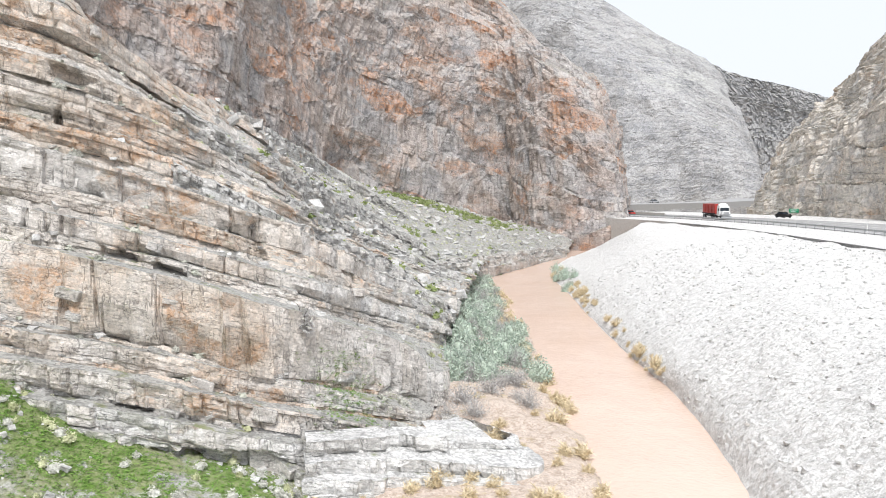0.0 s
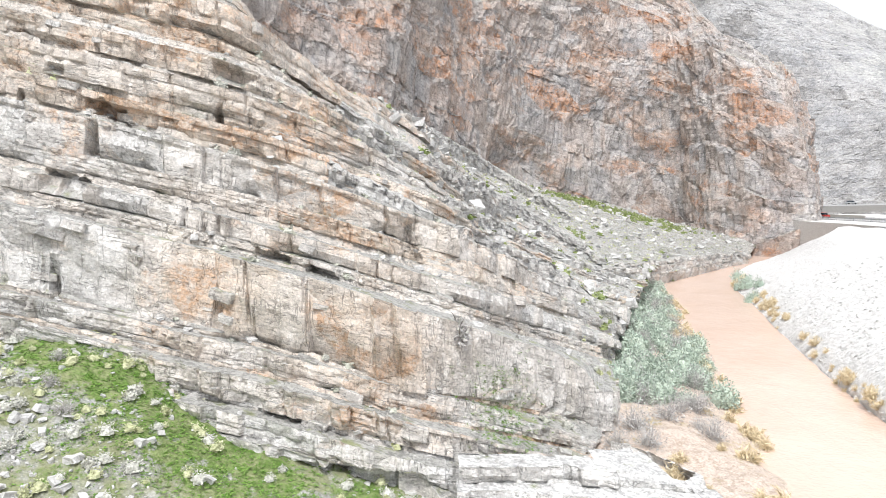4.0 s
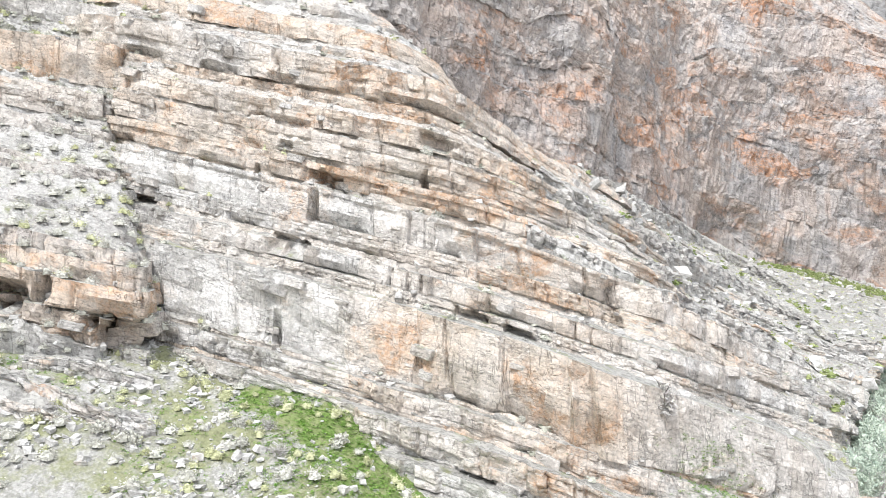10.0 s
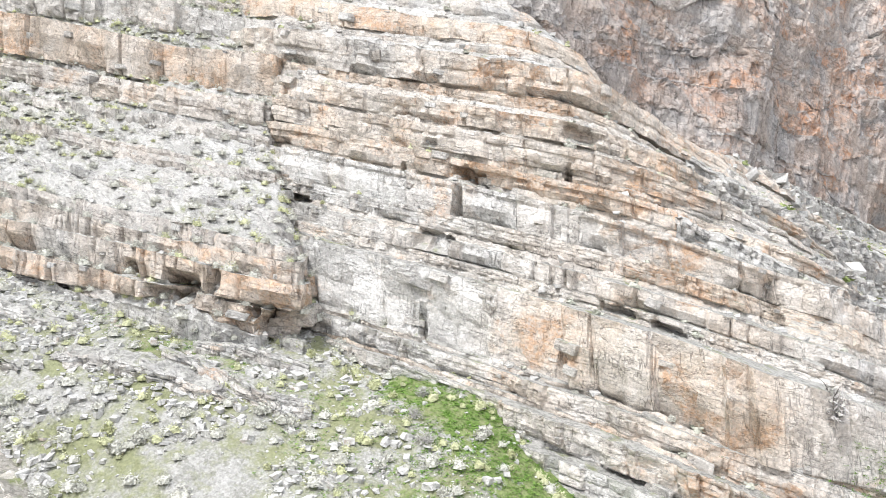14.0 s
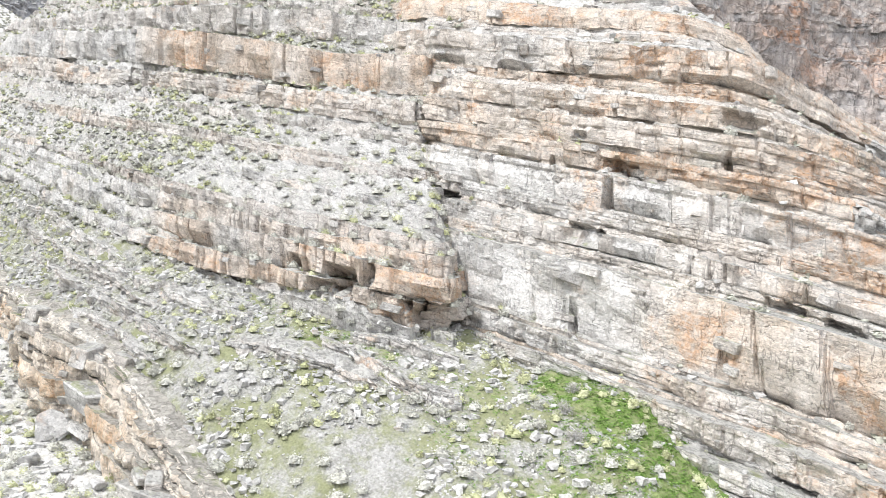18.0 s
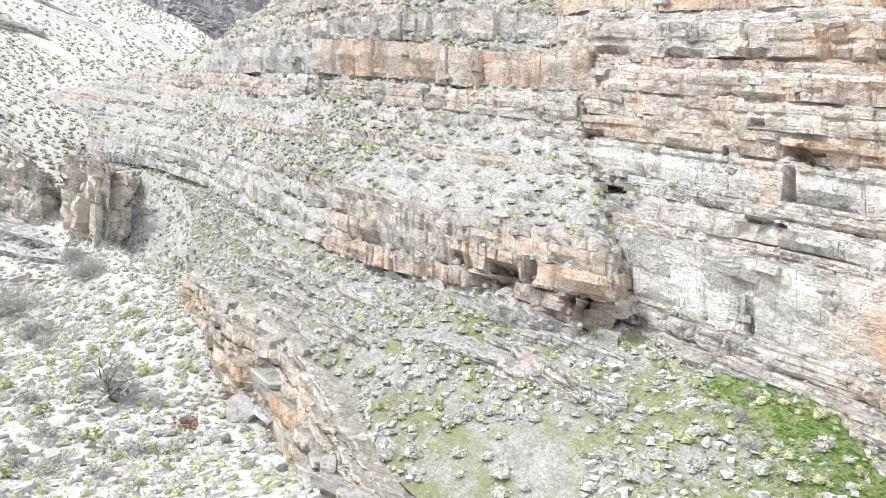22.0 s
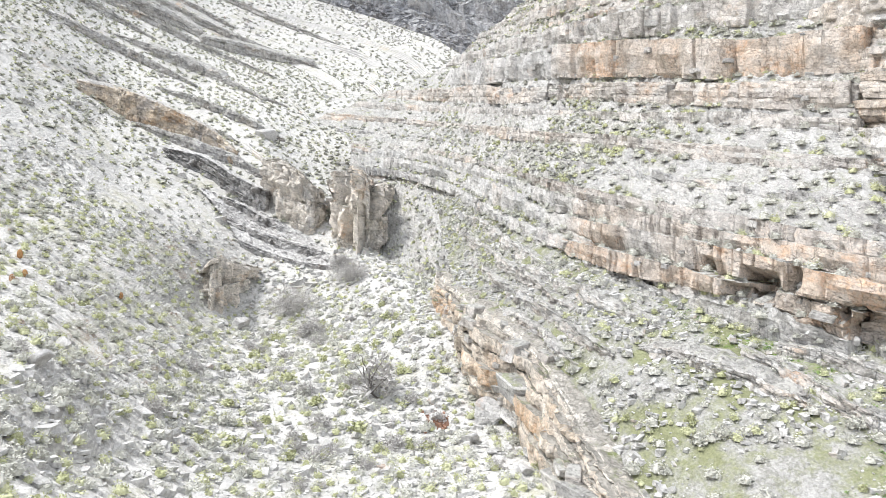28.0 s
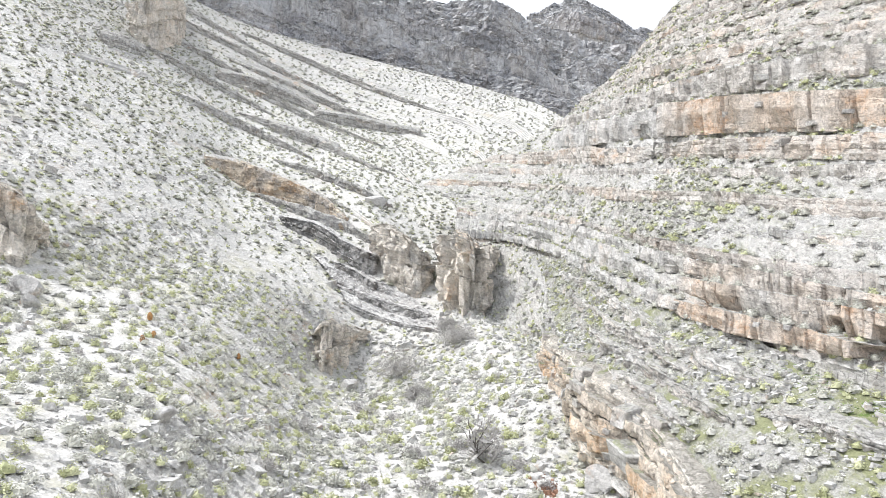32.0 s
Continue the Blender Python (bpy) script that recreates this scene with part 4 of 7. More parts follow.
NET_E4[2] = [(-13.0, 60.1, 16.2), (-12.9, 81.3, 13.8), (-9.1, 93.1, 10.8), (-3.7, 96.5, 8.1), (2.2, 98.9, 5.7)]
NET_E5 = [None] * 3
NET_E5[0] = [(-1.1, 93.3, 6.2), (2.3, 101.0, 5.6), (8.5, 138.4, 1.8), (15.3, 153.7, 1.1), (23.7, 172.3, 0.5), (32.6, 189.4, 0.1)]
NET_E5[1] = [(-1.1, 94.7, 7.6), (2.3, 102.5, 7.3), (8.6, 140.0, 4.4), (15.4, 155.3, 4.0), (23.9, 173.8, 3.3), (32.8, 190.9, 2.3)]
NET_E5[2] = [(-1.2, 100.7, 7.0), (2.5, 108.5, 6.8), (8.9, 146.0, 4.0), (16.0, 161.2, 3.7), (24.7, 179.8, 3.1), (33.8, 196.8, 2.1)]
NET_M = [None] * 4
NET_M[0] = [(-195.9, -163.3, 136.4), (-221.0, -134.9, 141.3), (-241.9, -118.5, 133.7), (-269.2, -75.8, 126.7), (-289.9, -36.8, 123.7), (-297.6, 5.3, 116.2), (-297.8, 48.0, 106.0), (-293.2, 81.8, 98.3)]
NET_M[1] = [(-199.3, -168.0, 158.5), (-225.7, -139.0, 162.0), (-250.3, -123.4, 150.9), (-278.1, -78.9, 145.3), (-296.6, -37.9, 139.2), (-303.2, 5.4, 130.2), (-306.6, 49.4, 117.5), (-305.0, 85.1, 106.5)]
NET_M[2] = [(-199.3, -169.5, 176.9), (-224.2, -139.4, 183.5), (-248.9, -123.9, 174.4), (-280.9, -80.3, 166.5), (-299.8, -38.6, 156.6), (-307.4, 3.0, 146.5), (-313.6, 45.7, 135.4), (-316.5, 88.5, 121.7)]
NET_M[3] = [(-200.2, -172.3, 200.4), (-224.4, -141.1, 208.6), (-249.9, -125.8, 202.1), (-285.1, -82.2, 191.3), (-309.0, -37.5, 170.2), (-317.2, 5.5, 163.8), (-323.0, 44.6, 155.3), (-332.0, 93.1, 142.2)]
NET_N = [None] * 3
NET_N[0] = [(-564.6, 42.1, 215.8), (-559.4, 95.4, 213.3), (-553.6, 129.6, 210.9), (-548.2, 154.5, 208.6), (-544.1, 170.6, 207.0), (-532.5, 209.1, 202.4)]
NET_N[1] = [(-558.7, 55.7, 255.5), (-551.2, 95.1, 261.1), (-552.7, 134.8, 244.5), (-552.2, 156.5, 237.5), (-544.1, 170.0, 247.7), (-534.5, 212.1, 252.0)]
NET_N[2] = [(-621.2, 66.4, 285.5), (-613.1, 105.4, 292.3), (-612.8, 149.1, 273.0), (-610.5, 172.7, 264.1), (-601.1, 187.4, 276.1), (-584.9, 231.8, 278.2)]
NET_R = [None] * 4
NET_R[0] = [(-71.5, 86.9, 43.0), (-62.4, 104.4, 40.6), (-57.9, 130.9, 35.0), (-47.2, 149.9, 30.7), (-40.2, 175.5, 21.0), (-29.6, 212.5, 17.8), (-8.2, 235.0, 9.8), (16.8, 239.1, 4.4), (30.9, 220.1, 1.3), (40.8, 209.0, -0.6), (50.6, 205.3, 1.8), (56.4, 219.8, 2.5), (64.9, 251.3, 1.4)]
NET_R[1] = [(-71.6, 87.0, 55.9), (-62.6, 104.7, 54.5), (-57.7, 130.8, 55.2), (-46.9, 149.4, 55.3), (-40.0, 176.6, 49.3), (-29.8, 212.0, 52.5), (-8.9, 236.8, 47.9), (15.8, 244.0, 43.3), (29.8, 226.0, 36.2), (39.7, 217.2, 28.8), (49.9, 213.0, 23.7), (55.2, 232.1, 26.1), (62.2, 262.5, 27.2)]
NET_R[2] = [(-71.9, 87.3, 70.0), (-61.8, 103.6, 73.5), (-56.0, 127.5, 81.3), (-45.7, 146.6, 81.3), (-40.3, 179.6, 71.2), (-30.4, 212.5, 77.9), (-9.7, 238.0, 80.2), (14.9, 249.0, 74.0), (28.6, 232.0, 59.6), (38.3, 230.9, 55.1), (45.9, 228.0, 50.3), (50.8, 248.0, 53.3), (56.5, 271.3, 56.6)]
NET_R[3] = [(-69.1, 84.0, 92.3), (-61.2, 102.6, 95.0), (-54.6, 124.7, 106.5), (-44.4, 143.3, 108.3), (-42.9, 193.2, 100.9), (-32.7, 225.0, 107.9), (-11.3, 254.5, 114.5), (12.9, 278.1, 97.6), (24.8, 268.5, 80.8), (32.5, 281.0, 74.0), (45.3, 278.9, 65.3), (47.9, 287.8, 64.6), (47.9, 282.3, 62.5)]
NET_F = [None] * 4
NET_F[0] = [(-218.7, 579.1, -18.1), (7.0, 559.0, -17.0), (89.6, 531.6, -15.4), (131.5, 503.0, 7.9), (173.7, 500.7, 9.8), (212.5, 496.4, 15.6), (239.8, 550.0, 15.5)]
NET_F[1] = [(-230.6, 616.8, 60.8), (7.4, 598.4, 59.4), (93.6, 560.8, 56.6), (132.8, 527.2, 54.2), (177.0, 513.9, 57.2), (207.6, 508.4, 47.0), (231.3, 552.7, 47.5)]
NET_F[2] = [(-237.4, 642.7, 160.0), (7.8, 629.2, 133.3), (76.4, 601.5, 146.1), (121.9, 576.8, 127.8), (172.4, 567.2, 108.8), (204.1, 528.8, 76.5), (222.3, 564.7, 78.4)]
NET_F[3] = [(-238.6, 657.8, 313.3), (7.9, 639.0, 248.9), (65.8, 636.5, 215.2), (131.6, 625.7, 180.3), (174.0, 621.9, 152.8), (191.0, 614.5, 138.8), (221.3, 633.1, 129.1)]
NET_F2 = [None] * 3
NET_F2[0] = [(246.1, 865.7, 18.4), (327.2, 816.9, 24.5), (345.9, 787.3, 24.2), (371.4, 753.2, 35.5), (406.1, 712.0, 39.9)]
NET_F2[1] = [(251.1, 890.1, 114.1), (334.9, 841.8, 102.4), (370.4, 805.7, 92.5), (392.0, 762.6, 82.6), (413.7, 728.3, 79.6)]
NET_F2[2] = [(253.3, 905.2, 211.5), (280.5, 891.2, 188.4), (338.7, 855.1, 154.3), (381.9, 806.7, 132.5), (422.4, 766.4, 109.2)]
NET_G = [None] * 4
NET_G[0] = [(127.4, 304.3, 9.6), (116.7, 243.3, 8.0), (109.6, 196.3, 7.5), (104.6, 164.3, 6.9), (96.8, 127.0, 6.4)]
NET_G[1] = [(133.8, 307.1, 19.6), (123.7, 251.0, 24.8), (113.7, 202.1, 23.2), (109.5, 173.2, 23.6), (102.4, 135.5, 23.1)]
NET_G[2] = [(144.2, 312.9, 35.3), (132.9, 262.4, 39.3), (120.3, 212.2, 39.8), (115.9, 182.7, 43.5), (107.8, 144.2, 43.2)]
NET_G[3] = [(158.5, 333.3, 42.9), (153.2, 290.1, 52.3), (142.4, 248.9, 59.8), (136.4, 214.2, 72.3), (131.0, 177.7, 81.1)]
NET_E = [None] * 4
NET_E[0] = [(33.4, 189.2, 0.0), (22.8, 152.3, 0.0), (20.6, 116.1, 0.0), (19.1, 79.2, -0.1), (19.2, 61.0, -0.2), (18.2, 48.5, -0.3), (16.3, 38.0, -0.4), (13.8, 21.6, -0.4)]
NET_E[1] = [(37.2, 179.0, 3.0), (27.4, 136.6, 3.0), (22.4, 82.5, 2.5), (20.8, 60.4, 2.4), (19.9, 47.7, 2.3), (18.2, 36.9, 2.2), (17.0, 27.1, 2.2), (16.4, 14.9, 2.2)]
NET_E[2] = [(41.6, 163.6, 8.0), (38.1, 133.3, 7.5), (32.9, 83.0, 7.0), (29.9, 61.8, 7.0), (27.8, 47.2, 7.0), (26.0, 35.8, 7.0), (24.4, 26.2, 7.0), (21.4, 13.7, 7.0)]
NET_E[3] = [(48.0, 174.6, 9.6), (51.0, 157.2, 9.8), (53.3, 125.1, 10.0), (51.3, 98.6, 10.0), (49.5, 80.5, 10.0), (47.9, 63.3, 10.0), (46.1, 44.6, 10.0), (41.8, 23.8, 10.0)]
NET_P = [None] * 3
NET_P[0] = [(8.2, 34.0, -0.3), (9.3, 40.8, -0.3), (10.3, 49.7, -0.3), (10.0, 61.4, -0.3), (10.6, 78.7, -0.3), (10.2, 112.0, -0.3), (9.0, 146.6, -0.3), (12.8, 169.9, -0.3)]
NET_P[1] = [(5.7, 32.8, 0.2), (7.1, 39.3, 0.3), (7.0, 45.9, 0.6), (5.1, 55.1, 1.0), (5.6, 74.0, 1.0), (5.2, 100.7, 1.0), (5.9, 135.4, 1.0), (8.4, 161.9, 0.5)]
NET_P[2] = [(-7.9, 32.1, -0.2), (-7.2, 39.8, -0.4), (-3.5, 47.1, 0.2), (-2.1, 53.7, 1.4), (-0.8, 67.6, 1.8), (0.1, 90.9, 1.8), (2.8, 136.0, 2.0), (5.1, 158.1, 1.5)]
LITTER = (-46.7, 9.9)


# ---- rock, gravel, water and road materials ----
LIME = rock_mat("limestone", (0.70, 0.692, 0.675), (0.48, 0.47, 0.457), (0.69, 0.585, 0.48), (0.56, 0.385, 0.265), rust_at=0.53, streak=0.3, tan_by=0.45, tread=(0.46, 0.455, 0.43), green_at=0.61, green=(0.27, 0.29, 0.16))
HILL = rock_mat("hillside_limestone", (0.60, 0.595, 0.58), (0.43, 0.425, 0.42), (0.64, 0.53, 0.43), (0.58, 0.41, 0.29), rust_at=0.55, streak=0.25, green_at=0.6, tan_by=0.2, tread=(0.52, 0.515, 0.49), green=(0.30, 0.32, 0.19))
RED = rock_mat("red_cliff_rock", (0.52, 0.495, 0.48), (0.38, 0.37, 0.37), (0.56, 0.405, 0.305), (0.51, 0.295, 0.19), rust_at=0.425, streak=0.3, scale=0.3, green_at=0.7, relief=0.6)
WHITE_LIME = rock_mat("white_limestone", (0.79, 0.785, 0.77), (0.60, 0.595, 0.58), (0.78, 0.72, 0.64), (0.64, 0.50, 0.38), rust_at=0.62, streak=0.12, tan_by=0.2, tread=(0.72, 0.715, 0.70), green_at=0.66)
CUT = rock_mat("road_cut_rock", (0.72, 0.68, 0.62), (0.56, 0.545, 0.525), (0.72, 0.59, 0.45), (0.62, 0.43, 0.29), rust_at=0.50, streak=0.12, scale=0.3, tan_by=0.5, relief=0.45)
VARNISH = rock_mat("varnished_slab", (0.50, 0.495, 0.49), (0.16, 0.16, 0.16), (0.34, 0.27, 0.2), (0.42, 0.29, 0.18), rust_at=0.62, streak=0.6, tan_by=0.2, tread=(0.70, 0.695, 0.68), green_at=0.75)
STAINED = rock_mat("black_topped_limestone", (0.64, 0.56, 0.46), (0.40, 0.38, 0.36), (0.55, 0.42, 0.28), (0.50, 0.31, 0.17), rust_at=0.48, streak=0.6, scale=0.5, tan_by=0.6, tread=(0.58, 0.575, 0.56))
TAN = rock_mat("tan_weathered_limestone", (0.80, 0.76, 0.70), (0.60, 0.58, 0.55), (0.76, 0.62, 0.47), (0.66, 0.46, 0.30), rust_at=0.53, streak=0.35, tan_by=0.4)
GREY = rock_mat("grey_mountain_rock", (0.50, 0.51, 0.53), (0.30, 0.31, 0.335), (0.50, 0.43, 0.37), (0.50, 0.37, 0.29), rust_at=0.57, tread=(0.50, 0.50, 0.48), streak=0.5, scale=0.14, green_at=0.66, tan_by=0.3, relief=0.6)
PALE_GREY = rock_mat("pale_mountain_rock", (0.44, 0.44, 0.445), (0.33, 0.335, 0.345), (0.46, 0.42, 0.38), (0.52, 0.38, 0.30), rust_at=0.62, streak=0.2, scale=0.14, green_at=0.66, tread=(0.50, 0.50, 0.48), tan_by=0.2, relief=0.5)


def scree_mat(name, pale, dull, green, green_at, scale=1.0, lawn=False, ledge=False):
    n = Nodes(name)
    mid, midv = n.facets(n.pos, (2.6 * scale, 2.6 * scale, 3.4 * scale), 0.3)
    fine, finev = n.facets(n.pos, (7.5 * scale, 7.5 * scale, 9.0 * scale), 0.28)
    mix = n.math("ADD", n.noise(1.1 * scale, 8, 0.8), n.math("MULTIPLY", n.math("SUBTRACT", finev, 0.5), 0.25))
    c = n.mix(n.ramp(n.math("ADD", mix, n.math("MULTIPLY", n.math("SUBTRACT", midv, 0.5), 0.15)), (0.42, 0.0), (0.64, 1.0)), pale, dull)
    c = n.mix(n.ramp(n.noise(0.25 * scale, 7, 0.75), (green_at - 0.03, 0.0), (green_at + 0.1, 1.0)), c, green)
    if lawn:
        c = n.mix(n.ramp(n.math("ADD", n.attr("grass"), n.math("MULTIPLY", n.math("SUBTRACT", n.noise(0.9, 7, 0.78), 0.5), 2.6)), (0.42, 0.0), (0.6, 1.0)), c, n.mix(n.ramp(n.noise(1.1, 5, 0.7), (0.35, 0.0), (0.65, 1.0)), (0.12, 0.21, 0.04), (0.30, 0.32, 0.17)))
    c = n.mix(1.0, c, n.ramp(n.noise(9.0 * scale, 3, 0.75), (0.3, 0.72), (0.7, 1.2)), "MULTIPLY")
    if ledge:
        c = n.mix(n.ramp(n.noise(0.07, 6, 0.7), (0.5, 0.0), (0.62, 0.6)), c, (0.48, 0.475, 0.46))
        lay = n.noise(1.0, 7, 0.8, (0.14, 0.14, 1.1), src=n.bedded((0.0, 0.45, 1.0)))
        c = n.mix(n.math("MULTIPLY", n.ramp(lay, (0.52, 0.0), (0.62, 0.85)), n.ramp(n.noise(0.025, 5, 0.65), (0.42, 0.0), (0.55, 1.0))), c, (0.48, 0.475, 0.465))
        steep = n.ramp(n.up(), (0.5, 1.0), (0.78, 0.0))
        c = n.mix(steep, c, n.mix(n.ramp(n.noise(0.16, 5, 0.65), (0.54, 0.0), (0.66, 1.0)), n.mix(n.noise(0.8, 5), (0.32, 0.32, 0.315), (0.52, 0.51, 0.495)), (0.54, 0.42, 0.31)))
    n.bump(n.math("ADD", n.math("ADD", mid, fine), n.math("MULTIPLY", n.noise(3.0 * scale, 8, 0.75), 0.12 / scale)), 1.0, 0.8)
    return n.done(c)


SCREE = scree_mat("pale_scree", (0.70, 0.692, 0.67), (0.53, 0.523, 0.50), (0.52, 0.51, 0.42), 0.54, ledge=True)
APRON = scree_mat("grassy_scree", (0.46, 0.455, 0.44), (0.30, 0.30, 0.275), (0.27, 0.285, 0.165), 0.46, lawn=True)
RIPRAP = scree_mat("riprap_gravel", (0.76, 0.755, 0.74), (0.54, 0.535, 0.52), (0.5, 0.45, 0.36), 0.70, 1.5)
SAND = scree_mat("river_sand", (0.62, 0.53, 0.46), (0.48, 0.39, 0.32), (0.40, 0.33, 0.16), 0.58)

n = Nodes("muddy_water", 0.22, 0.5)
MUD = n.done(n.mix(n.noise(0.08, 4), (0.56, 0.41, 0.32), (0.66, 0.53, 0.45)))
wv = n.math("ADD", n.noise(0.9, 4, 0.6, (1.0, 0.5, 1)), n.math("MULTIPLY", n.noise(3.2, 3), 0.4))
n.bump(wv, 0.6, 0.16)
n = Nodes("worn_asphalt", 0.9)
ASPHALT = n.done(n.mix(n.noise(1.2, 6), (0.28, 0.28, 0.28), (0.36, 0.36, 0.355)))
n = Nodes("desert_floor")
FLOOR = n.done(n.mix(n.noise(0.05, 8, 0.7), (0.42, 0.37, 0.30), (0.32, 0.28, 0.22)))

# ---- ground, water, slopes and cliffs ----
rad = np.concatenate([[0], np.geomspace(3, 4200, 70)])
ang = np.linspace(0, 2 * math.pi, 97)
gx, gy = rad[:, None] * np.cos(ang), rad[:, None] * np.sin(ang) + 5
gz = -1.6 + 0.3 * fbm(np.stack([gx, gy, 0 * gx], -1), 25.0) + np.maximum(rad - 900, 0)[:, None] * 0.02
ground = solid("ground", mesh_of("ground", np.stack([gx, gy, gz], -1).reshape(-1, 3), quads(len(rad), 97), smooth=True), FLOOR, "dusty desert floor under the canyon", "ground", "structure")

wx, wy = np.meshgrid(np.linspace(-2, 60, 90), np.linspace(-40, 330, 260))
wz = 0.05 * fbm(np.stack([wx, wy * 0.6, 0 * wx], -1), 2.5, 3)
water = solid("water", mesh_of("water", np.stack([wx, wy, wz], -1).reshape(-1, 3), quads(260, 90), smooth=True), MUD, "muddy red-brown river water with small ripples", "river", "structure")


def sheet(name, net, rows, amp, size, bumps=0.12, seed=0.0):
    """A loose slope: the net's surface with lumps and stones in relief."""
    g = np.array([net.at(np.full(net.cols, q)) for q in np.linspace(0, len(net.a) - 1, rows)])
    GRID[name] = g, np.zeros(g.shape[:2])
    g[..., 2] += amp * fbm(g + seed, size, 4, 0.5) + bumps * np.abs(fbm(g + seed + 9, 0.8, 3, 0.6))
    lawn = np.zeros(g.shape[:2])
    for x, y, w, k in LAWN:
        lawn = np.maximum(lawn, k * np.exp(-(((g[..., 0] - x) ** 2 + (g[..., 1] - y) ** 2) / w**2)))
    fc = quads(rows, net.cols)
    a_, b_, c_ = g[rows // 2, net.cols // 2], g[rows // 2, net.cols // 2 + 1], g[rows // 2 + 1, net.cols // 2]
    if np.cross(b_ - a_, c_ - a_)[2] < 0:
        fc = fc[:, ::-1]
    return mesh_of(name, g.reshape(-1, 3), fc, {"grass": lawn})


LAWN = [(-27.5 + 0.9 * k, 34.0 + 0.1 * k, 1.5 + 0.08 * k, 1.0) for k in range(13)] + [(-23.0 + 1.3 * k, 32.8, 2.1, 0.7) for k in range(8)] + [(-10.5, 36.5, 3.0, 0.9), (-28.5, 29.0, 3.0, 0.3), (-33.8, 26.6, 2.6, 0.4), (-26.0, 26.0, 3.0, 0.3), (-37.5, 25.5, 2.2, 0.45), (-22.0, 29.6, 3.0, 0.4), (-41.0, 23.5, 2.0, 0.35), (-16.0, 29.0, 3.6, 0.45)]
netA, netB, netC, netW, netD = Net(NET_A, 1200, 0.4), Net(NET_B, 900), Net(NET_C, 460), Net(NET_W, 380), Net(NET_D, 430)
PITS_A = [(-28.6, 41.5, 21.1, 0.9, 0.5, 1.6), (-28.7, 40.1, 18.6, 0.2, 2.3, 1.3), (-29.5, 39.1, 17.0, 1.3, 0.35, 1.0), (-18.3, 41.3, 13.0, 0.8, 0.22, 0.9), (-15.9, 41.8, 12.2, 0.8, 0.22, 0.8), (-18.3, 40.2, 11.0, 0.22, 0.6, 0.8), (-16.3, 40.6, 10.4, 0.4, 0.4, 0.8), (-17.3, 39.7, 9.5, 2.1, 0.3, 0.8), (-20.8, 38.8, 10.3, 0.4, 0.2, 0.6), (-28.3, 36.2, 11.4, 0.25, 0.5, 0.9), (-40.2, 36.4, 20.3, 1.4, 0.3, 1.2), (-10.3, 50.5, 13.7, 0.9, 0.6, 1.2), (-12.4, 47.4, 12.8, 0.8, 1.7, 1.0), (-26.9, 44.2, 24.5, 1.2, 0.75, 0.2), (-12.4, 41.9, 9.3, 0.12, 2.3, 0.6), (-23.1, 44.0, 20.9, 0.2, 0.7, 0.8), (-32.2, 41.6, 23.8, 0.5, 0.25, 0.6), (-23.2, 45.7, 23.8, 1.0, 0.4, 1.0), (-33.3, 40.0, 21.9, 0.2, 0.5, 0.6)]
# beds of the main cliff, low to high across the dip: from, to, how upright, layer thickness, how far it stands out, how tan
BEDS_A = [(-6.0, 2.0, 0.9), (2.0, 4.6, 0.95, 1.0, 0.2), (4.6, 5.0, 0.8, 1.0, -0.1), (5.0, 7.0, 0.95, 1.0, 0.1), (7.0, 8.5, 0.95, 1.0, 0.25), (8.5, 8.7, 0.8, 1.0, -0.1), (8.7, 9.8, 0.95, 1.0, 0.35), (9.8, 10.1, 0.5, 1.0, -0.3), (10.1, 11.5, 0.95, 0.7, 0.1, 0.25), (11.5, 11.75, 0.6, 1.0, -0.2, 0.8)]
BEDS_A += [(11.75, 12.9, 0.95, 0.5, 0.05, (0.6, -25.0, -8.0)), (12.9, 13.15, 0.6, 1.0, -0.2, 0.8), (13.15, 17.5, 0.97, 5.0, 0.35, (0.75, -24.5, -9.0)), (17.5, 17.8, 0.6, 1.0, -0.2, 0.5), (17.8, 18.3, 0.9, 0.6, 0.0, 0.4), (18.3, 19.55, 0.97, 3.0, 0.4, (0.45, -23.0, -9.0)), (19.55, 19.95, 0.3, 1.0, -0.6, 0.5)]
BEDS_A += [(19.95, 21.2, 0.95, 0.4, 0.3, (1.0, -25.0, -6.0)), (21.2, 23.3, 0.97, 3.0, 0.45, (0.4, -21.0, -6.0)), (23.3, 23.75, 0.3, 1.0, -0.7, 0.6), (23.75, 25.2, 0.95, 1.0, 0.3, 0.9), (25.2, 25.6, 0.6, 1.0, -0.15, 0.5), (25.6, 27.4, 0.95, 1.0, 0.15, 0.5), (27.4, 27.8, 0.6, 1.0, -0.1, 0.4), (27.8, 29.2, 0.95, 1.0, 0.35, 0.7), (29.2, 29.9, 0.2, 1.0, -0.2, 0.3)]
BEDS_A += [(29.9, 30.6, 0.9, 0.5, -0.1, 0.7), (30.6, 30.95, 0.3, 1.0, -0.6, 1.0), (30.95, 33.3, 0.97, 3.0, 0.6, 0.45), (33.3, 34.4, 0.15), (34.4, 34.9, 0.9, 0.6, 0.1, 0.4), (34.9, 35.4, 0.2, 1.0, -0.4, 0.3), (35.4, 37.4, 0.96, 2.0, 0.5, 0.7), (37.4, 39.0, 0.15)]
BEDS_A += [(39.0 + 4.5 * k + q, 39.0 + 4.5 * k + w, c, 1.0, j) for k in range(6) for q, w, c, j in ((0, 1.4, 0.93, 0.3), (1.4, 2.6, 0.2, -0.2), (2.6, 3.1, 0.9, 0.2), (3.1, 4.5, 0.15, 0.0))]
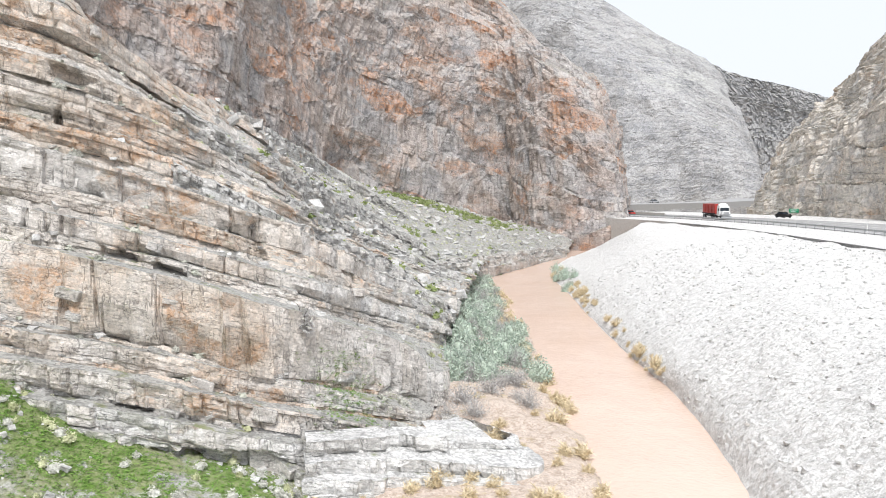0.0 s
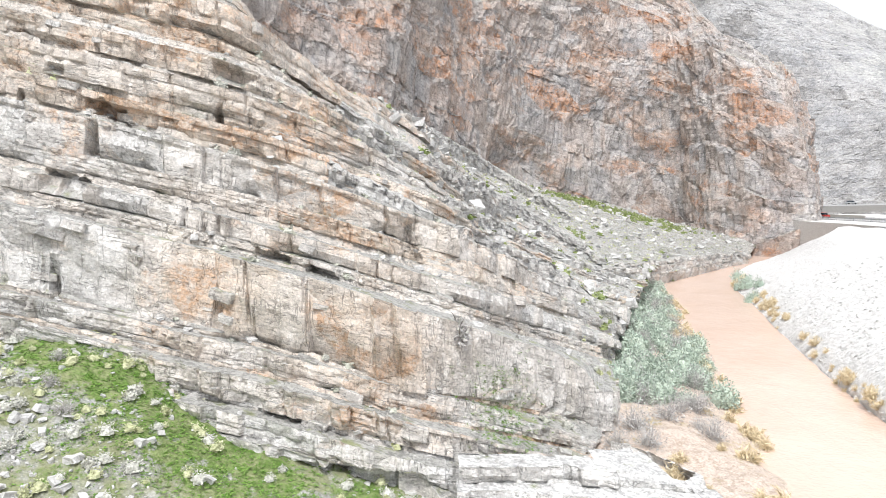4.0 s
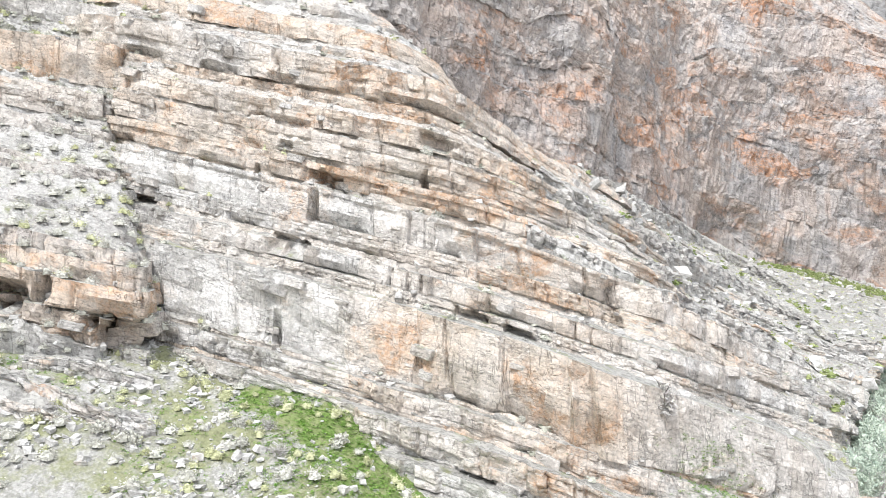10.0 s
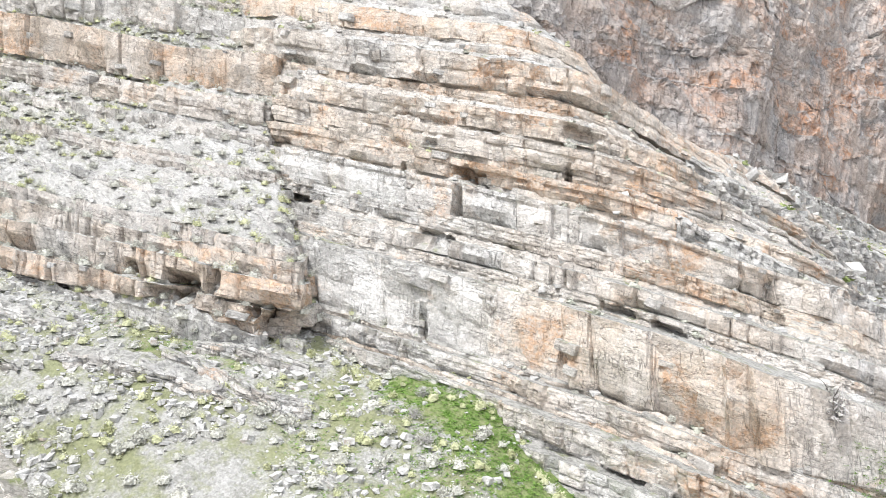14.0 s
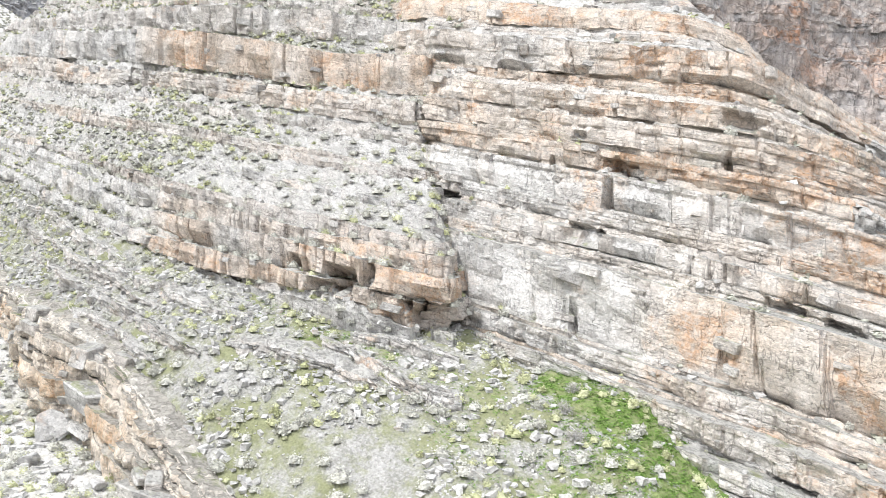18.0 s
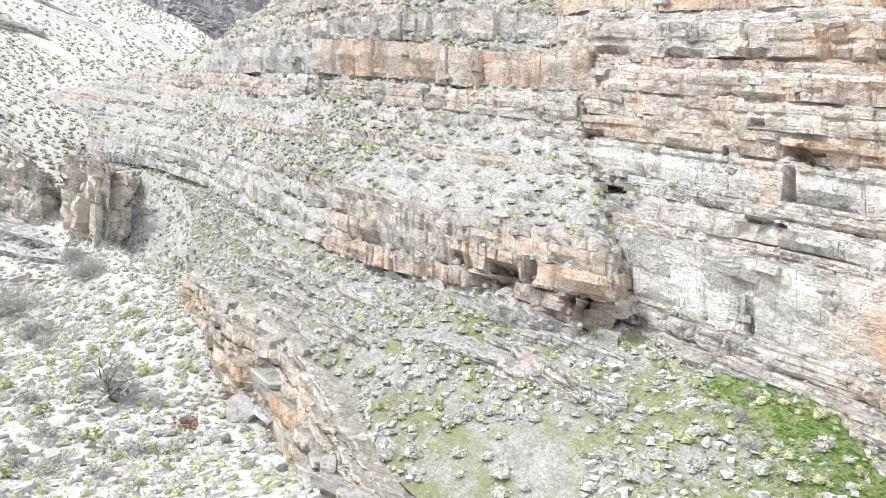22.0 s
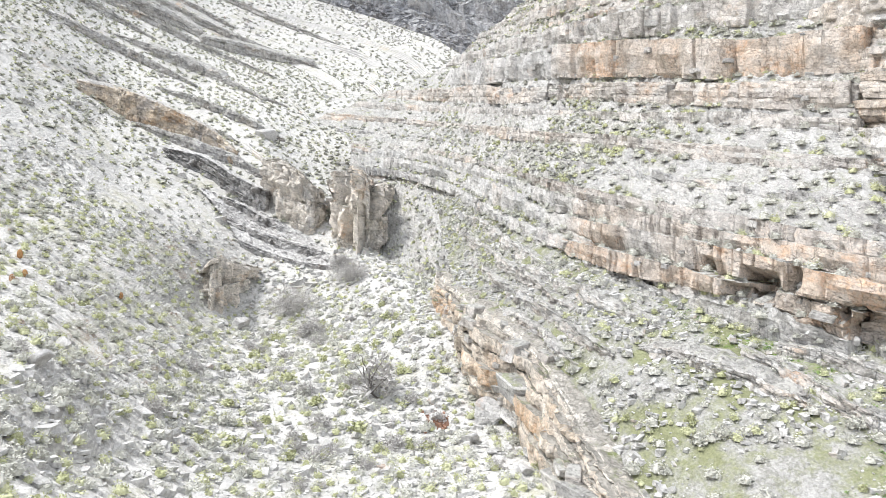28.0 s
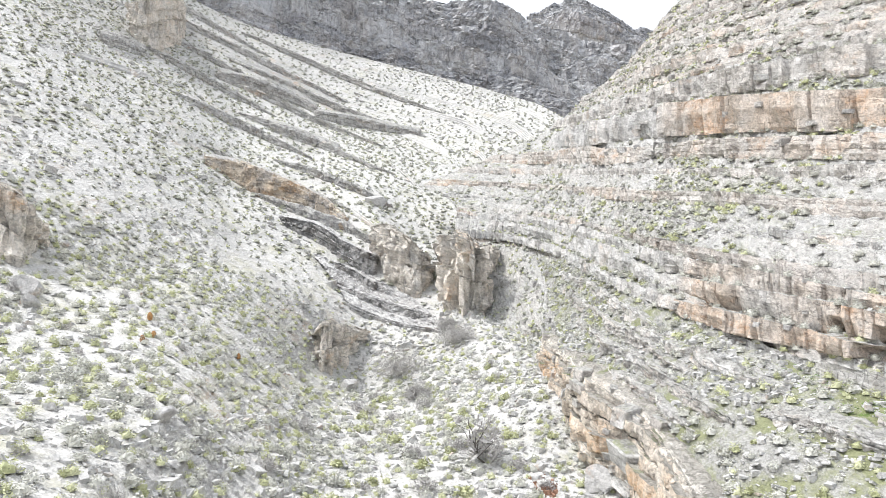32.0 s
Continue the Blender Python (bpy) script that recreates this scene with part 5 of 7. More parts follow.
cliff_main = solid("cliff_main", strata("cliff_main", Dipped(netA, (-0.19, -0.2, -0.1, -16.0)), BEDS_A, (0.4, 1.5), 0.45, 0.35, seed=3, rough=0.1, pits=PITS_A, samples=(0.0, 0.1, 0.5, 0.9), joint=1.5, wobble=0.12, tread=(0.4,), grey_up=1.0, flute=0.14), LIME, "pale bedded limestone cliff with tan broken ledges", "cliff", "structure")
BEDS_B = [(-6.0, 2.0, 0.15), (2.0, 5.4, 0.15), (5.4, 5.9, 0.5, 1.0, -0.6, 0.6), (5.9, 6.8, 0.96, 2.0, 0.6, (1.0, -52.0, -25.0)), (6.8, 7.0, 0.6, 1.0, -0.1, (1.0, -52.0, -25.0)), (7.0, 8.3, 0.96, 2.0, 0.4, (1.0, -53.0, -25.0)), (8.3, 8.5, 0.6, 1.0, -0.1, (0.8, -54.0, -25.0)), (8.5, 9.5, 0.96, 1.5, 0.15, (0.8, -54.0, -25.0)), (9.5, 10.2, 0.7, 1.0, -0.2, 0.3), (10.2, 11.6, 0.15), (11.6, 12.0, 0.85, 1.0, 0.1), (12.0, 13.3, 0.12), (13.3, 14.2, 0.9, 1.0, 0.2, 0.5), (14.2, 15.9, 0.1), (15.9, 16.7, 0.9, 1.0, 0.15, 0.2)]
BEDS_B += [(16.7, 17.5, 0.12), (17.5, 19.4, 0.96, 1.0, 0.3, 0.4), (19.4, 20.1, 0.15, 1.0, -0.3), (20.1, 22.9, 0.97, 2.5, 0.5, (1.0, -74.0, -40.0)), (22.9, 24.3, 0.12), (24.3, 26.2, 0.93, 1.0, 0.25, 0.15), (26.2, 27.6, 0.12)]
BEDS_B += [(27.6 + 3.4 * k + q, 27.6 + 3.4 * k + w, c, 1.0, j, 0.3) for k in range(20) for q, w, c, j in ((0, 0.6, 0.85, 0.15), (0.6, 1.7, 0.12, 0.0), (1.7, 2.6, 0.93, 0.25), (2.6, 3.4, 0.12, 0.0))]
PITS_B = [(-33.2, 30.4, 12.2, 1.6, 0.7, 3.2), (-38.6, 27.4, 14.3, 0.75, 0.7, 2.4), (-39.6, 26.9, 13.9, 0.8, 0.45, 1.8), (-37.0, 28.4, 15.3, 0.4, 1.0, 2.6), (-41.5, 25.6, 14.9, 0.5, 0.4, 1.6), (-92.0, 20.9, 27.8, 1.4, 1.0, 2.0), (-61.8, 21.8, 22.9, 0.8, 0.7, 1.4), (-50.0, 26.0, 19.1, 0.5, 0.6, 1.0), (-104.0, 42.0, 52.0, 1.0, 1.4, 2.0), (-95.0, 29.5, 37.4, 1.5, 0.6, 1.6)]
hillside = solid("hillside", strata("hillside", Dipped(netB, (-0.216, -0.038)), BEDS_B, (0.6, 1.8), 0.45, 0.4, seed=5, rough=0.22, pits=PITS_B, joint=1.2, patchy=0.9, wobble=0.25, samples=(0.0, 0.12, 0.6), skirt=6.0, grey_up=1.0, flute=0.12, hold=0.8 + 0.2 * np.clip((netB.a[len(netB.a) // 2][:, 0] + 88) / 22, 0, 1)), HILL, "ledged limestone hillside with sparse desert shrubs", "hillside", "structure")
apron = solid("scree_apron", sheet("scree_apron", netC, 120, 0.35, 6.0), APRON, "grassy scree apron below the ledges", "slope", "structure")
wall_low = solid("cliff_wash", strata("cliff_wash", netW, [(0, 0.2, 0.95, 1.2, 0.1, 0.7), (0.2, 0.24, 0.6, 1.0, -0.2, 0.9), (0.24, 0.46, 0.96, 1.5, 0.2, 0.9), (0.46, 0.6, 0.95, 1.0, 0.0, 0.7), (0.6, 0.64, 0.6, 1.0, -0.25, 0.6), (0.64, 0.82, 0.96, 1.5, 0.2, 0.6), (0.82, 1.0, 0.95, 1.0, 0.05, 0.2), (1.0, 2.0, 0.3)], (0.3, 0.9), 0.6, 0.35, 1.1, 0.1, 0.35, 6.0, seed=8), TAN, "low stepped limestone wall beside the dry wash", "cliff", "structure")
shelf = solid("rock_shelf", strata("rock_shelf", Dipped(Net(NET_S, 420), (-0.05, -0.12)), [(-4.0, 3.4, 0.95, 2.0), (3.4, 4.3, 0.96, 2.0, 0.25), (4.3, 4.5, 0.6, 1.0, -0.15), (4.5, 5.5, 0.96, 2.0, 0.15), (5.5, 6.3, 0.96, 2.0, 0.2), (6.3, 6.5, 0.6, 1.0, -0.1), (6.5, 7.4, 0.96, 2.0, 0.1), (7.4, 8.4, 0.95), (8.4, 9.4, 0.95), (9.4, 12.0, 0.95)], (0.4, 0.8), 0.5, 0.25, seed=11, rough=0.07, tread=(0.4,), joint=1.8), WHITE_LIME, "low white limestone shelf at the river's edge", "rock shelf", "structure")
BEDS_D = [(q, q + 0.4, 0.04, 0.36) for q in np.arange(0, 4.0, 0.4)] + [(4.0, 4.4, 0.03, 0.4), (4.4, 4.85, 0.03, 0.4), (4.85, 4.97, 0.7), (4.97, 5.2, 0.15), (5.2, 5.29, 0.8), (5.29, 5.45, 0.2), (5.45, 5.57, 0.9), (5.57, 5.75, 0.2), (5.75, 5.83, 0.85), (5.83, 6.0, 0.2),
          (6.0, 6.12, 0.9), (6.12, 6.3, 0.2), (6.3, 6.38, 0.85), (6.38, 6.5, 0.2), (6.5, 6.6, 0.9), (6.6, 6.72, 0.2), (6.72, 6.8, 0.8), (6.8, 6.95, 0.2), (6.95, 7.03, 0.9), (7.03, 7.2, 0.2), (7.2, 7.28, 0.8), (7.28, 7.42, 0.3), (7.42, 7.5, 0.85), (7.5, 7.65, 0.3), (7.65, 7.74, 0.85), (7.74, 8.0, 0.3)]
BEDS_D = [b if b[0] < 4.8 else (b[0], b[1], 0.12 if b[2] > 0.5 else 0.03) for b in BEDS_D]
slope_d = solid("scree_slope", strata("scree_slope", netD, BEDS_D, (1.0, 2.4), 0.5, 0.3, seed=9, rough=0.07, lump=0.08, bands=0.15, skirt=0.5, samples=(0.0, 0.5), patchy=5.0, wobble=0.3), SCREE, "pale stony slope and dry wash dotted with shrubs", "slope", "structure")
red = solid("cliff_red", strata("cliff_red", Net(NET_R, 600, 0.9), even(4, (0.06, 0.3), 0.8, 13), (1.4, 5.0), 0.45, 0.25, 1.4, 0.5, 3.0, 22.0, seed=13, skirt=8.0, squash=0.7, wobble=0.6), RED, "tall rust-red and grey cliff face", "cliff", "structure")
solid("mountain_back", strata("mountain_back", Net(NET_M, 420, 0.9), [(0, 0.25, 0.2), (0.25, 0.38, 0.7), (0.38, 0.7, 0.2), (0.7, 0.8, 0.8), (0.8, 1.0, 0.3), (1.0, 1.45, 0.97), (1.45, 1.55, 0.5), (1.55, 2.0, 0.97), (2.0, 2.15, 0.4), (2.15, 2.5, 0.97), (2.5, 2.6, 0.4), (2.6, 3.0, 0.95)], (2, 7), 0.6, 0.25, 1.0, 0.9, 6.0, 24.0, seed=15, skirt=45.0, wobble=0.5, pillar=0.22, crest=1.5), GREY, "dark grey cliffs at the head of the side canyon", "mountain", "structure")
mesa = solid("mountain_mesa", strata("mountain_mesa", Net(NET_N, 160, 0.9), even(3, (0.15, 0.4), 0.8, 16), (5, 12), 0.5, 0.25, 1.4, 1.2, 5.0, 50.0, seed=16, skirt=20.0, pillar=0.3), GREY, "distant dark mesa rim", "mountain", "structure")
solid("mountain_grey", strata("mountain_grey", Net(NET_F, 260, 0.9), even(4, (0.08, 0.3), 0.3, 17), (4, 12), 0.2, 0.1, 1.4, 0.4, 10.0, 60.0, seed=17, skirt=20.0, wobble=0.08, lump=0.1), PALE_GREY, "grey mountain wall across the highway", "mountain", "structure")
solid("mountain_far", strata("mountain_far", Net(NET_F2, 180, 0.9), even(3, (0.1, 0.3), 0.7, 18), (5, 14), 0.5, 0.25, 1.4, 2.0, 8.0, 80.0, seed=18, skirt=20.0), PALE_GREY, "distant grey mountain ridge", "mountain", "structure")
cut = solid("road_cut", strata("road_cut", Net(NET_G, 220, 0.9), even(4, (0.1, 0.35), 0.8, 19), (1.0, 4.0), 0.6, 0.3, 1.6, 0.5, 2.5, 18.0, seed=19, skirt=5.0, wobble=0.4), CUT, "tan and grey rock hill above the highway", "hillside", "structure")


def crop_out(lines, cols, beds, mat, label, seed, thin=(0.5, 1.5), jut=0.5, rough=0.22, joint=1.2):
    return solid("outcrop", strata("outcrop", Net(lines, cols), beds, thin, jut, 0.35, joint, rough, seed=seed, skirt=2.0), mat, label, "rock outcrop", "structure")


BLOCKY, SLABBY = [(0, 0.5, 0.9), (0.5, 1, 0.9), (1, 2, 0.5)], [(0, 0.3, 0.9), (0.3, 0.65, 0.9), (0.65, 1.0, 0.95), (1, 2, 0.3)]
crop_out(NET_H1, 120, BLOCKY, TAN, "orange-stained rock fin in the side canyon", 21, (0.4, 1.2), 0.9, 0.35, 0.6)
crop_out(NET_H2, 160, BLOCKY, TAN, "upright tan rock buttress in the side canyon", 22, (0.6, 1.6), 1.2, 0.4, 0.5)
crop_out(NET_K1, 240, SLABBY, STAINED, "black-stained orange ledge across the slope", 23)
crop_out(NET_K2, 180, SLABBY, VARNISH, "black-streaked white slabs at the wash's head", 24)
crop_out(NET_K4, 100, SLABBY, VARNISH, "black-streaked white slabs at the wash's head", 26)
crop_out(NET_K5, 140, SLABBY, VARNISH, "black-streaked white slabs at the wash's head", 27)
crop_out(NET_KS, 260, [(0, 0.1, 0.3), (0.1, 0.22, 0.9), (0.22, 0.9, 0.05), (0.9, 1.02, 0.85), (1.02, 1.3, 0.05), (1.3, 1.38, 0.9), (1.38, 2.2, 0.05), (2.2, 2.3, 0.9), (2.3, 3.0, 0.05)], VARNISH, "bare white slabs striped by black-varnished steps", 29, (0.4, 1.2), 0.5, 0.12)
crop_out(NET_K3, 100, BLOCKY, TAN, "short row of weathered tan rock pillars", 25, jut=0.9, joint=0.7)
crop_out(NET_Q, 140, BLOCKY, TAN, "blocky tan rock pinnacle high on the slope", 28, (1.2, 3.0), 1.0, 0.6, 0.7)
for k, lines in enumerate((NET_L1, NET_L2, NET_L3, NET_L5)):
    crop_out(lines, 150, SLABBY, HILL, "dark grey ledge breaking through the scree", 30 + k)
crop_out(NET_L4, 150, BLOCKY, TAN, "tan broken outcrop on the stony slope", 35, (0.6, 1.6), 0.8, 0.25, 0.9)
crop_out(NET_J1, 170, SLABBY, LIME, "tilted pale slabs below the cave ledge", 36, (0.4, 0.9), 0.6, 0.15)
crop_out(NET_J2, 140, SLABBY, LIME, "tilted pale slabs below the cave ledge", 37, (0.4, 0.9), 0.6, 0.15)
for k, lines in enumerate((NET_E1, NET_E2, NET_E3, NET_E4)):
    crop_out(lines, 420, SLABBY, HILL, "grey jointed ledge descending toward the river", 40 + k, (0.5, 1.4), 0.8, 0.2, 0.9)
crop_out(NET_E5, 260, SLABBY, LIME, "low banded rock bench at the river bend", 45, (0.4, 1.0), 0.7, 0.2, 1.5)


def ledge_run(level, c0, c1, rise, seed, name="scree_slope", dip=(0.0, 0.45), start=60, deep=4.0, mat=HILL, label="thin grey ledge along the stony slope"):
    """A thin ledge that follows one bed across a slope."""
    g = GRID[name][0]
    b = g[..., 2] + dip[0] * g[..., 0] + dip[1] * g[..., 1]
    foot = []
    for c in np.linspace(c0, c1, 9).astype(int):
        col = b[start:, c]
        k = start + int(np.argmax(col > level))
        foot.append(g[k, c])
    foot = np.array(foot)
    away = foot[:, :2] - MID
    away /= np.linalg.norm(away, axis=1, keepdims=True)
    h = rise * np.sin(np.linspace(0.25, math.pi - 0.25, 9))[:, None]
    low = foot - (0, 0, 0.4)
    top = np.concatenate([foot[:, :2] + 0.15 * away, foot[:, 2:] + h], 1)
    rear = np.concatenate([foot[:, :2] + deep * away, foot[:, 2:] + h + 0.4], 1)
    crop_out([low.tolist(), top.tolist(), rear.tolist()], 110, SLABBY, mat, label, seed, (0.5, 1.3), 0.6, 0.2, 0.9)


RUNS = ((24, 175, 265, 1.8), (29, 140, 235, 1.4), (34, 190, 262, 1.6), (39, 120, 215, 2.0), (44, 165, 250, 1.5), (49, 100, 190, 2.0), (54, 150, 240, 2.0), (60, 110, 205, 1.8), (66, 160, 250, 2.2), (73, 130, 220, 2.4), (80, 90, 180, 2.2), (87, 160, 250, 2.5))
for k, (level, c0, c1, rise) in enumerate(RUNS):
    ledge_run(level, c0, c1, rise, 60 + k)
for k, (level, c0, c1, rise) in enumerate(((1.2, 300, 400, 0.7), (2.2, 280, 410, 0.9), (3.2, 300, 420, 0.8), (3.9, 260, 350, 0.7), (4.4, 320, 430, 0.9), (3.0, 210, 270, 0.7))):
    ledge_run(level, c0, c1, rise, 80 + k, "scree_apron", (0.216, 0.038), 8, 1.6, LIME, "low row of jointed white bedrock on the apron")
solid("embankment", sheet("embankment", Net(NET_E, 380), 230, 0.2, 5.0, 0.1), RIPRAP, "white riprap embankment below the highway", "embankment", "structure")
solid("river_bank", sheet("river_bank", Net(NET_P, 260), 90, 0.3, 4.0, 0.1), SAND, "sandy river bank with dry grass", "river bank", "structure")


# ---- plants and loose stones ----
def plain(name, c1, c2, rough=0.85, scale=6.0, per="rand"):
    n = Nodes(name, rough)
    f = n.rand() if per == "rand" else n.island()
    c = n.mix(f, c1, c2)
    c = n.mix(1.0, c, n.ramp(n.noise(scale, 4, 0.7), (0.3, 0.7), (0.7, 1.25)), "MULTIPLY")
    return n.done(c)


LEAF_GREY = plain("grey_green_leaves", (0.46, 0.46, 0.415), (0.64, 0.64, 0.585), per="island")
LEAF_SAGE = plain("pale_sage_leaves", (0.34, 0.35, 0.29), (0.54, 0.545, 0.48), per="island")
LEAF_LIME = plain("yellow_green_leaves", (0.43, 0.45, 0.26), (0.60, 0.61, 0.41), per="island")
LEAF_WILLOW = plain("blue_green_leaves", (0.35, 0.43, 0.36), (0.52, 0.59, 0.50), per="island")
LEAF_SCRUB = plain("dull_scrub_leaves", (0.36, 0.37, 0.30), (0.52, 0.52, 0.45), per="island")
LEAF_DRY = plain("dry_tan_blades", (0.62, 0.51, 0.33), (0.76, 0.67, 0.48), per="island")
LEAF_GRASS = plain("fresh_grass_blades", (0.11, 0.25, 0.035), (0.25, 0.37, 0.10), per="island")
TWIG = plain("grey_twigs", (0.38, 0.37, 0.36), (0.56, 0.545, 0.53), per="island")
BARK = plain("dark_bark", (0.10, 0.09, 0.085), (0.20, 0.18, 0.165))
CACTUS = plain("rusty_cactus_spines", (0.33, 0.17, 0.07), (0.46, 0.27, 0.12), scale=14.0)


def stone_mat(name, a, b, rustc, scale=1.0):
    n = Nodes(name)
    c = n.mix(n.ramp(n.noise(0.9 * scale, 6, 0.7), (0.35, 0.0), (0.65, 1.0)), a, b)
    c = n.mix(n.ramp(n.island(), (0.0, 0.0), (1.0, 0.5)), c, tuple(q * 0.62 for q in a))
    c = n.mix(n.ramp(n.noise(0.6 * scale, 4, 0.6), (0.6, 0.0), (0.7, 0.8)), c, rustc)
    mid, midv = n.facets(n.pos, (1.5 * scale, 1.5 * scale, 1.9 * scale), 0.25)
    fine, finev = n.facets(n.pos, (6.0 * scale, 6.0 * scale, 7.0 * scale), 0.2)
    c = n.mix(1.0, c, n.ramp(finev, (0.0, 0.84), (1.0, 1.1)), "MULTIPLY")
    c = n.mix(1.0, c, n.ramp(n.noise(9.0 * scale, 4, 0.75), (0.3, 0.75), (0.7, 1.15)), "MULTIPLY")
    n.bump(n.math("ADD", n.math("ADD", mid, fine), n.math("MULTIPLY", n.noise(4.0 * scale, 7, 0.75), 0.1)), 1.0, 0.8)
    return n.done(c)


STONE = stone_mat("loose_limestone", (0.74, 0.735, 0.72), (0.56, 0.555, 0.54), (0.55, 0.45, 0.36))
WHITE_STONE = stone_mat("riprap_stone", (0.76, 0.755, 0.74), (0.64, 0.63, 0.62), (0.6, 0.55, 0.48))
RUSTY = stone_mat("rusty_rock", (0.42, 0.25, 0.17), (0.34, 0.20, 0.14), (0.5, 0.33, 0.22))
BOULDER = stone_mat("boulder_limestone", (0.70, 0.69, 0.675), (0.50, 0.495, 0.485), (0.52, 0.40, 0.31))


def part(name, mesh, material, parent, label="", place=None):
    ob = new(name, mesh)
    if not mesh.materials:
        mesh.materials.append(material)
    ob.parent = parent
    if place is not None:
        ob.matrix_local = place
    return tagged(ob, label)


def leaves(count, w, h, size, r, droop=0.0, long=1.5, shell=0.55, tri=False):
    """Small leaf blades set through a rounded dome w wide and h high."""
    d = r.normal(size=(count, 3))
    d[:, 2] = np.abs(d[:, 2]) * 0.9
    d /= np.linalg.norm(d, axis=1, keepdims=True)
    rad = (shell + (1 - shell) * r.random(count)) * (0.8 + 0.3 * vnoise(d * 2.3 + r.random() * 40))
    c = d * rad[:, None] * (w / 2, w / 2, h)
    a = r.normal(size=(count, 3)) + d * 1.2 + (0, 0, -droop)
    a /= np.linalg.norm(a, axis=1, keepdims=True)
    b = np.cross(a, r.normal(size=(count, 3)))
    b /= np.linalg.norm(b, axis=1, keepdims=True)
    s = size * (0.6 + 0.8 * r.random((count, 1)))
    p = np.stack([c - a * s * long / 2, c + b * s * 0.5, c + a * s * long / 2, c - b * s * 0.5], 1)
    f = np.arange(count * 4).reshape(-1, 4)
    return p.reshape(-1, 3), f


def dome(w, h, r):
    """The dense inside of a shrub: a lumpy low dome."""
    f, a = np.meshgrid(np.linspace(0, 1, 5), np.arange(9) * 2 * math.pi / 8, indexing="ij")
    v = np.stack([np.cos(f * 1.5) * np.cos(a) * w / 2, np.cos(f * 1.5) * np.sin(a) * w / 2, np.sin(f * 1.5) * h], -1)
    v = v * (0.82 + 0.28 * vnoise(v / max(w, h) * 4.0 + r.random() * 50))[..., None]
    v[:, 8] = v[:, 0]
    return v.reshape(-1, 3), quads(5, 9)


def joined(*pieces):
    vs, fs, o = [], [], 0
    for v, f in pieces:
        vs.append(v)
        fs.append(f + o)
        o += len(v)
    return np.concatenate(vs), np.concatenate(fs)


def stems(count, w, h, thick, r, bend=0.25, start=0.0, segs=2):
    """Thin tapered stems fanning up from one root."""
    vs, fs, o = [], [], 0
    for _ in range(count):
        az, lean = r.random() * 6.283, r.random() ** 0.7
        tip = np.array([math.cos(az) * w / 2 * lean, math.sin(az) * w / 2 * lean, h * (1.05 - 0.55 * lean * lean) * (0.6 + 0.4 * r.random())])
        root = np.array([math.cos(az), math.sin(az), 0]) * start * r.random()
        kink = r.normal(size=3) * bend * h * 0.3
        ring = []
        for k in range(segs + 1):
            f = k / segs
            c = root + (tip - root) * f + kink * math.sin(math.pi * f)
            t = thick * (1 - 0.8 * f)
            ring.append([c + (t * math.cos(q), t * math.sin(q), 0) for q in (0, 2.1, 4.2)])
        vs += [v for q in ring for v in q]
        for k in range(segs):
            for q in range(3):
                fs.append((o + 3 * k + q, o + 3 * k + (q + 1) % 3, o + 3 * k + 3 + (q + 1) % 3, o + 3 * k + 3 + q))
        o += 3 * (segs + 1)
    return np.array(vs), np.array(fs)


BOX_V = np.array([(x, y, z) for z in (-1, 1) for y in (-1, 1) for x in (-1, 1)], float)
BOX_F = np.array([(0, 2, 3, 1), (4, 5, 7, 6), (0, 1, 5, 4), (2, 6, 7, 3), (0, 4, 6, 2), (1, 3, 7, 5)])


def stones(pos, size, r, flat=0.6):
    """Many angular stones in one mesh, each a broken slab of its own."""
    n = len(pos)
    v = np.repeat(BOX_V[None], n, 0) * (0.45 + 0.55 * r.random((n, 8, 3)))
    v = v * np.stack([0.8 + 0.6 * r.random(n), 0.6 + 0.5 * r.random(n), flat * (0.5 + 0.8 * r.random(n))], 1)[:, None]
    a = r.random(n) * 6.283
    t = (r.random(n) - 0.5) * 1.2
    x = v[..., 0] * np.cos(t)[:, None] - v[..., 2] * np.sin(t)[:, None]
    z = v[..., 0] * np.sin(t)[:, None] + v[..., 2] * np.cos(t)[:, None]
    y = v[..., 1]
    v = np.stack([x * np.cos(a)[:, None] - y * np.sin(a)[:, None], x * np.sin(a)[:, None] + y * np.cos(a)[:, None], z], -1)
    v = v * size[:, None, None] * 0.6 + pos[:, None]
    v[..., 2] += 0.08 * size[:, None]
    f = BOX_F[None] + 8 * np.arange(n)[:, None, None]
    return v.reshape(-1, 3), f.reshape(-1, 4)


def rock(name, size, seed, cuts=9, flat=0.75):
    """One boulder: a ball cut by random planes, roughened."""
    r = np.random.default_rng(seed)
    bm = bmesh.new()
    bmesh.ops.create_icosphere(bm, subdivisions=3, radius=1.0)
    v = np.array([q.co[:] for q in bm.verts])
    for _ in range(cuts):
        d = r.normal(size=3)
        d /= np.linalg.norm(d)
        k = 0.28 + 0.34 * r.random()
        over = v @ d - k
        v -= np.where(over > 0, over, 0)[:, None] * d * 0.92
    v *= (1, 0.8 + 0.2 * r.random(), flat)
    v *= 1 + 0.07 * fbm(v + seed, 0.5, 3)[:, None]
    for q, c in zip(bm.verts, v * size / 2):
        q.co = c
    me = bpy.data.meshes.new(name)
    bm.to_mesh(me)
    bm.free()
    return me


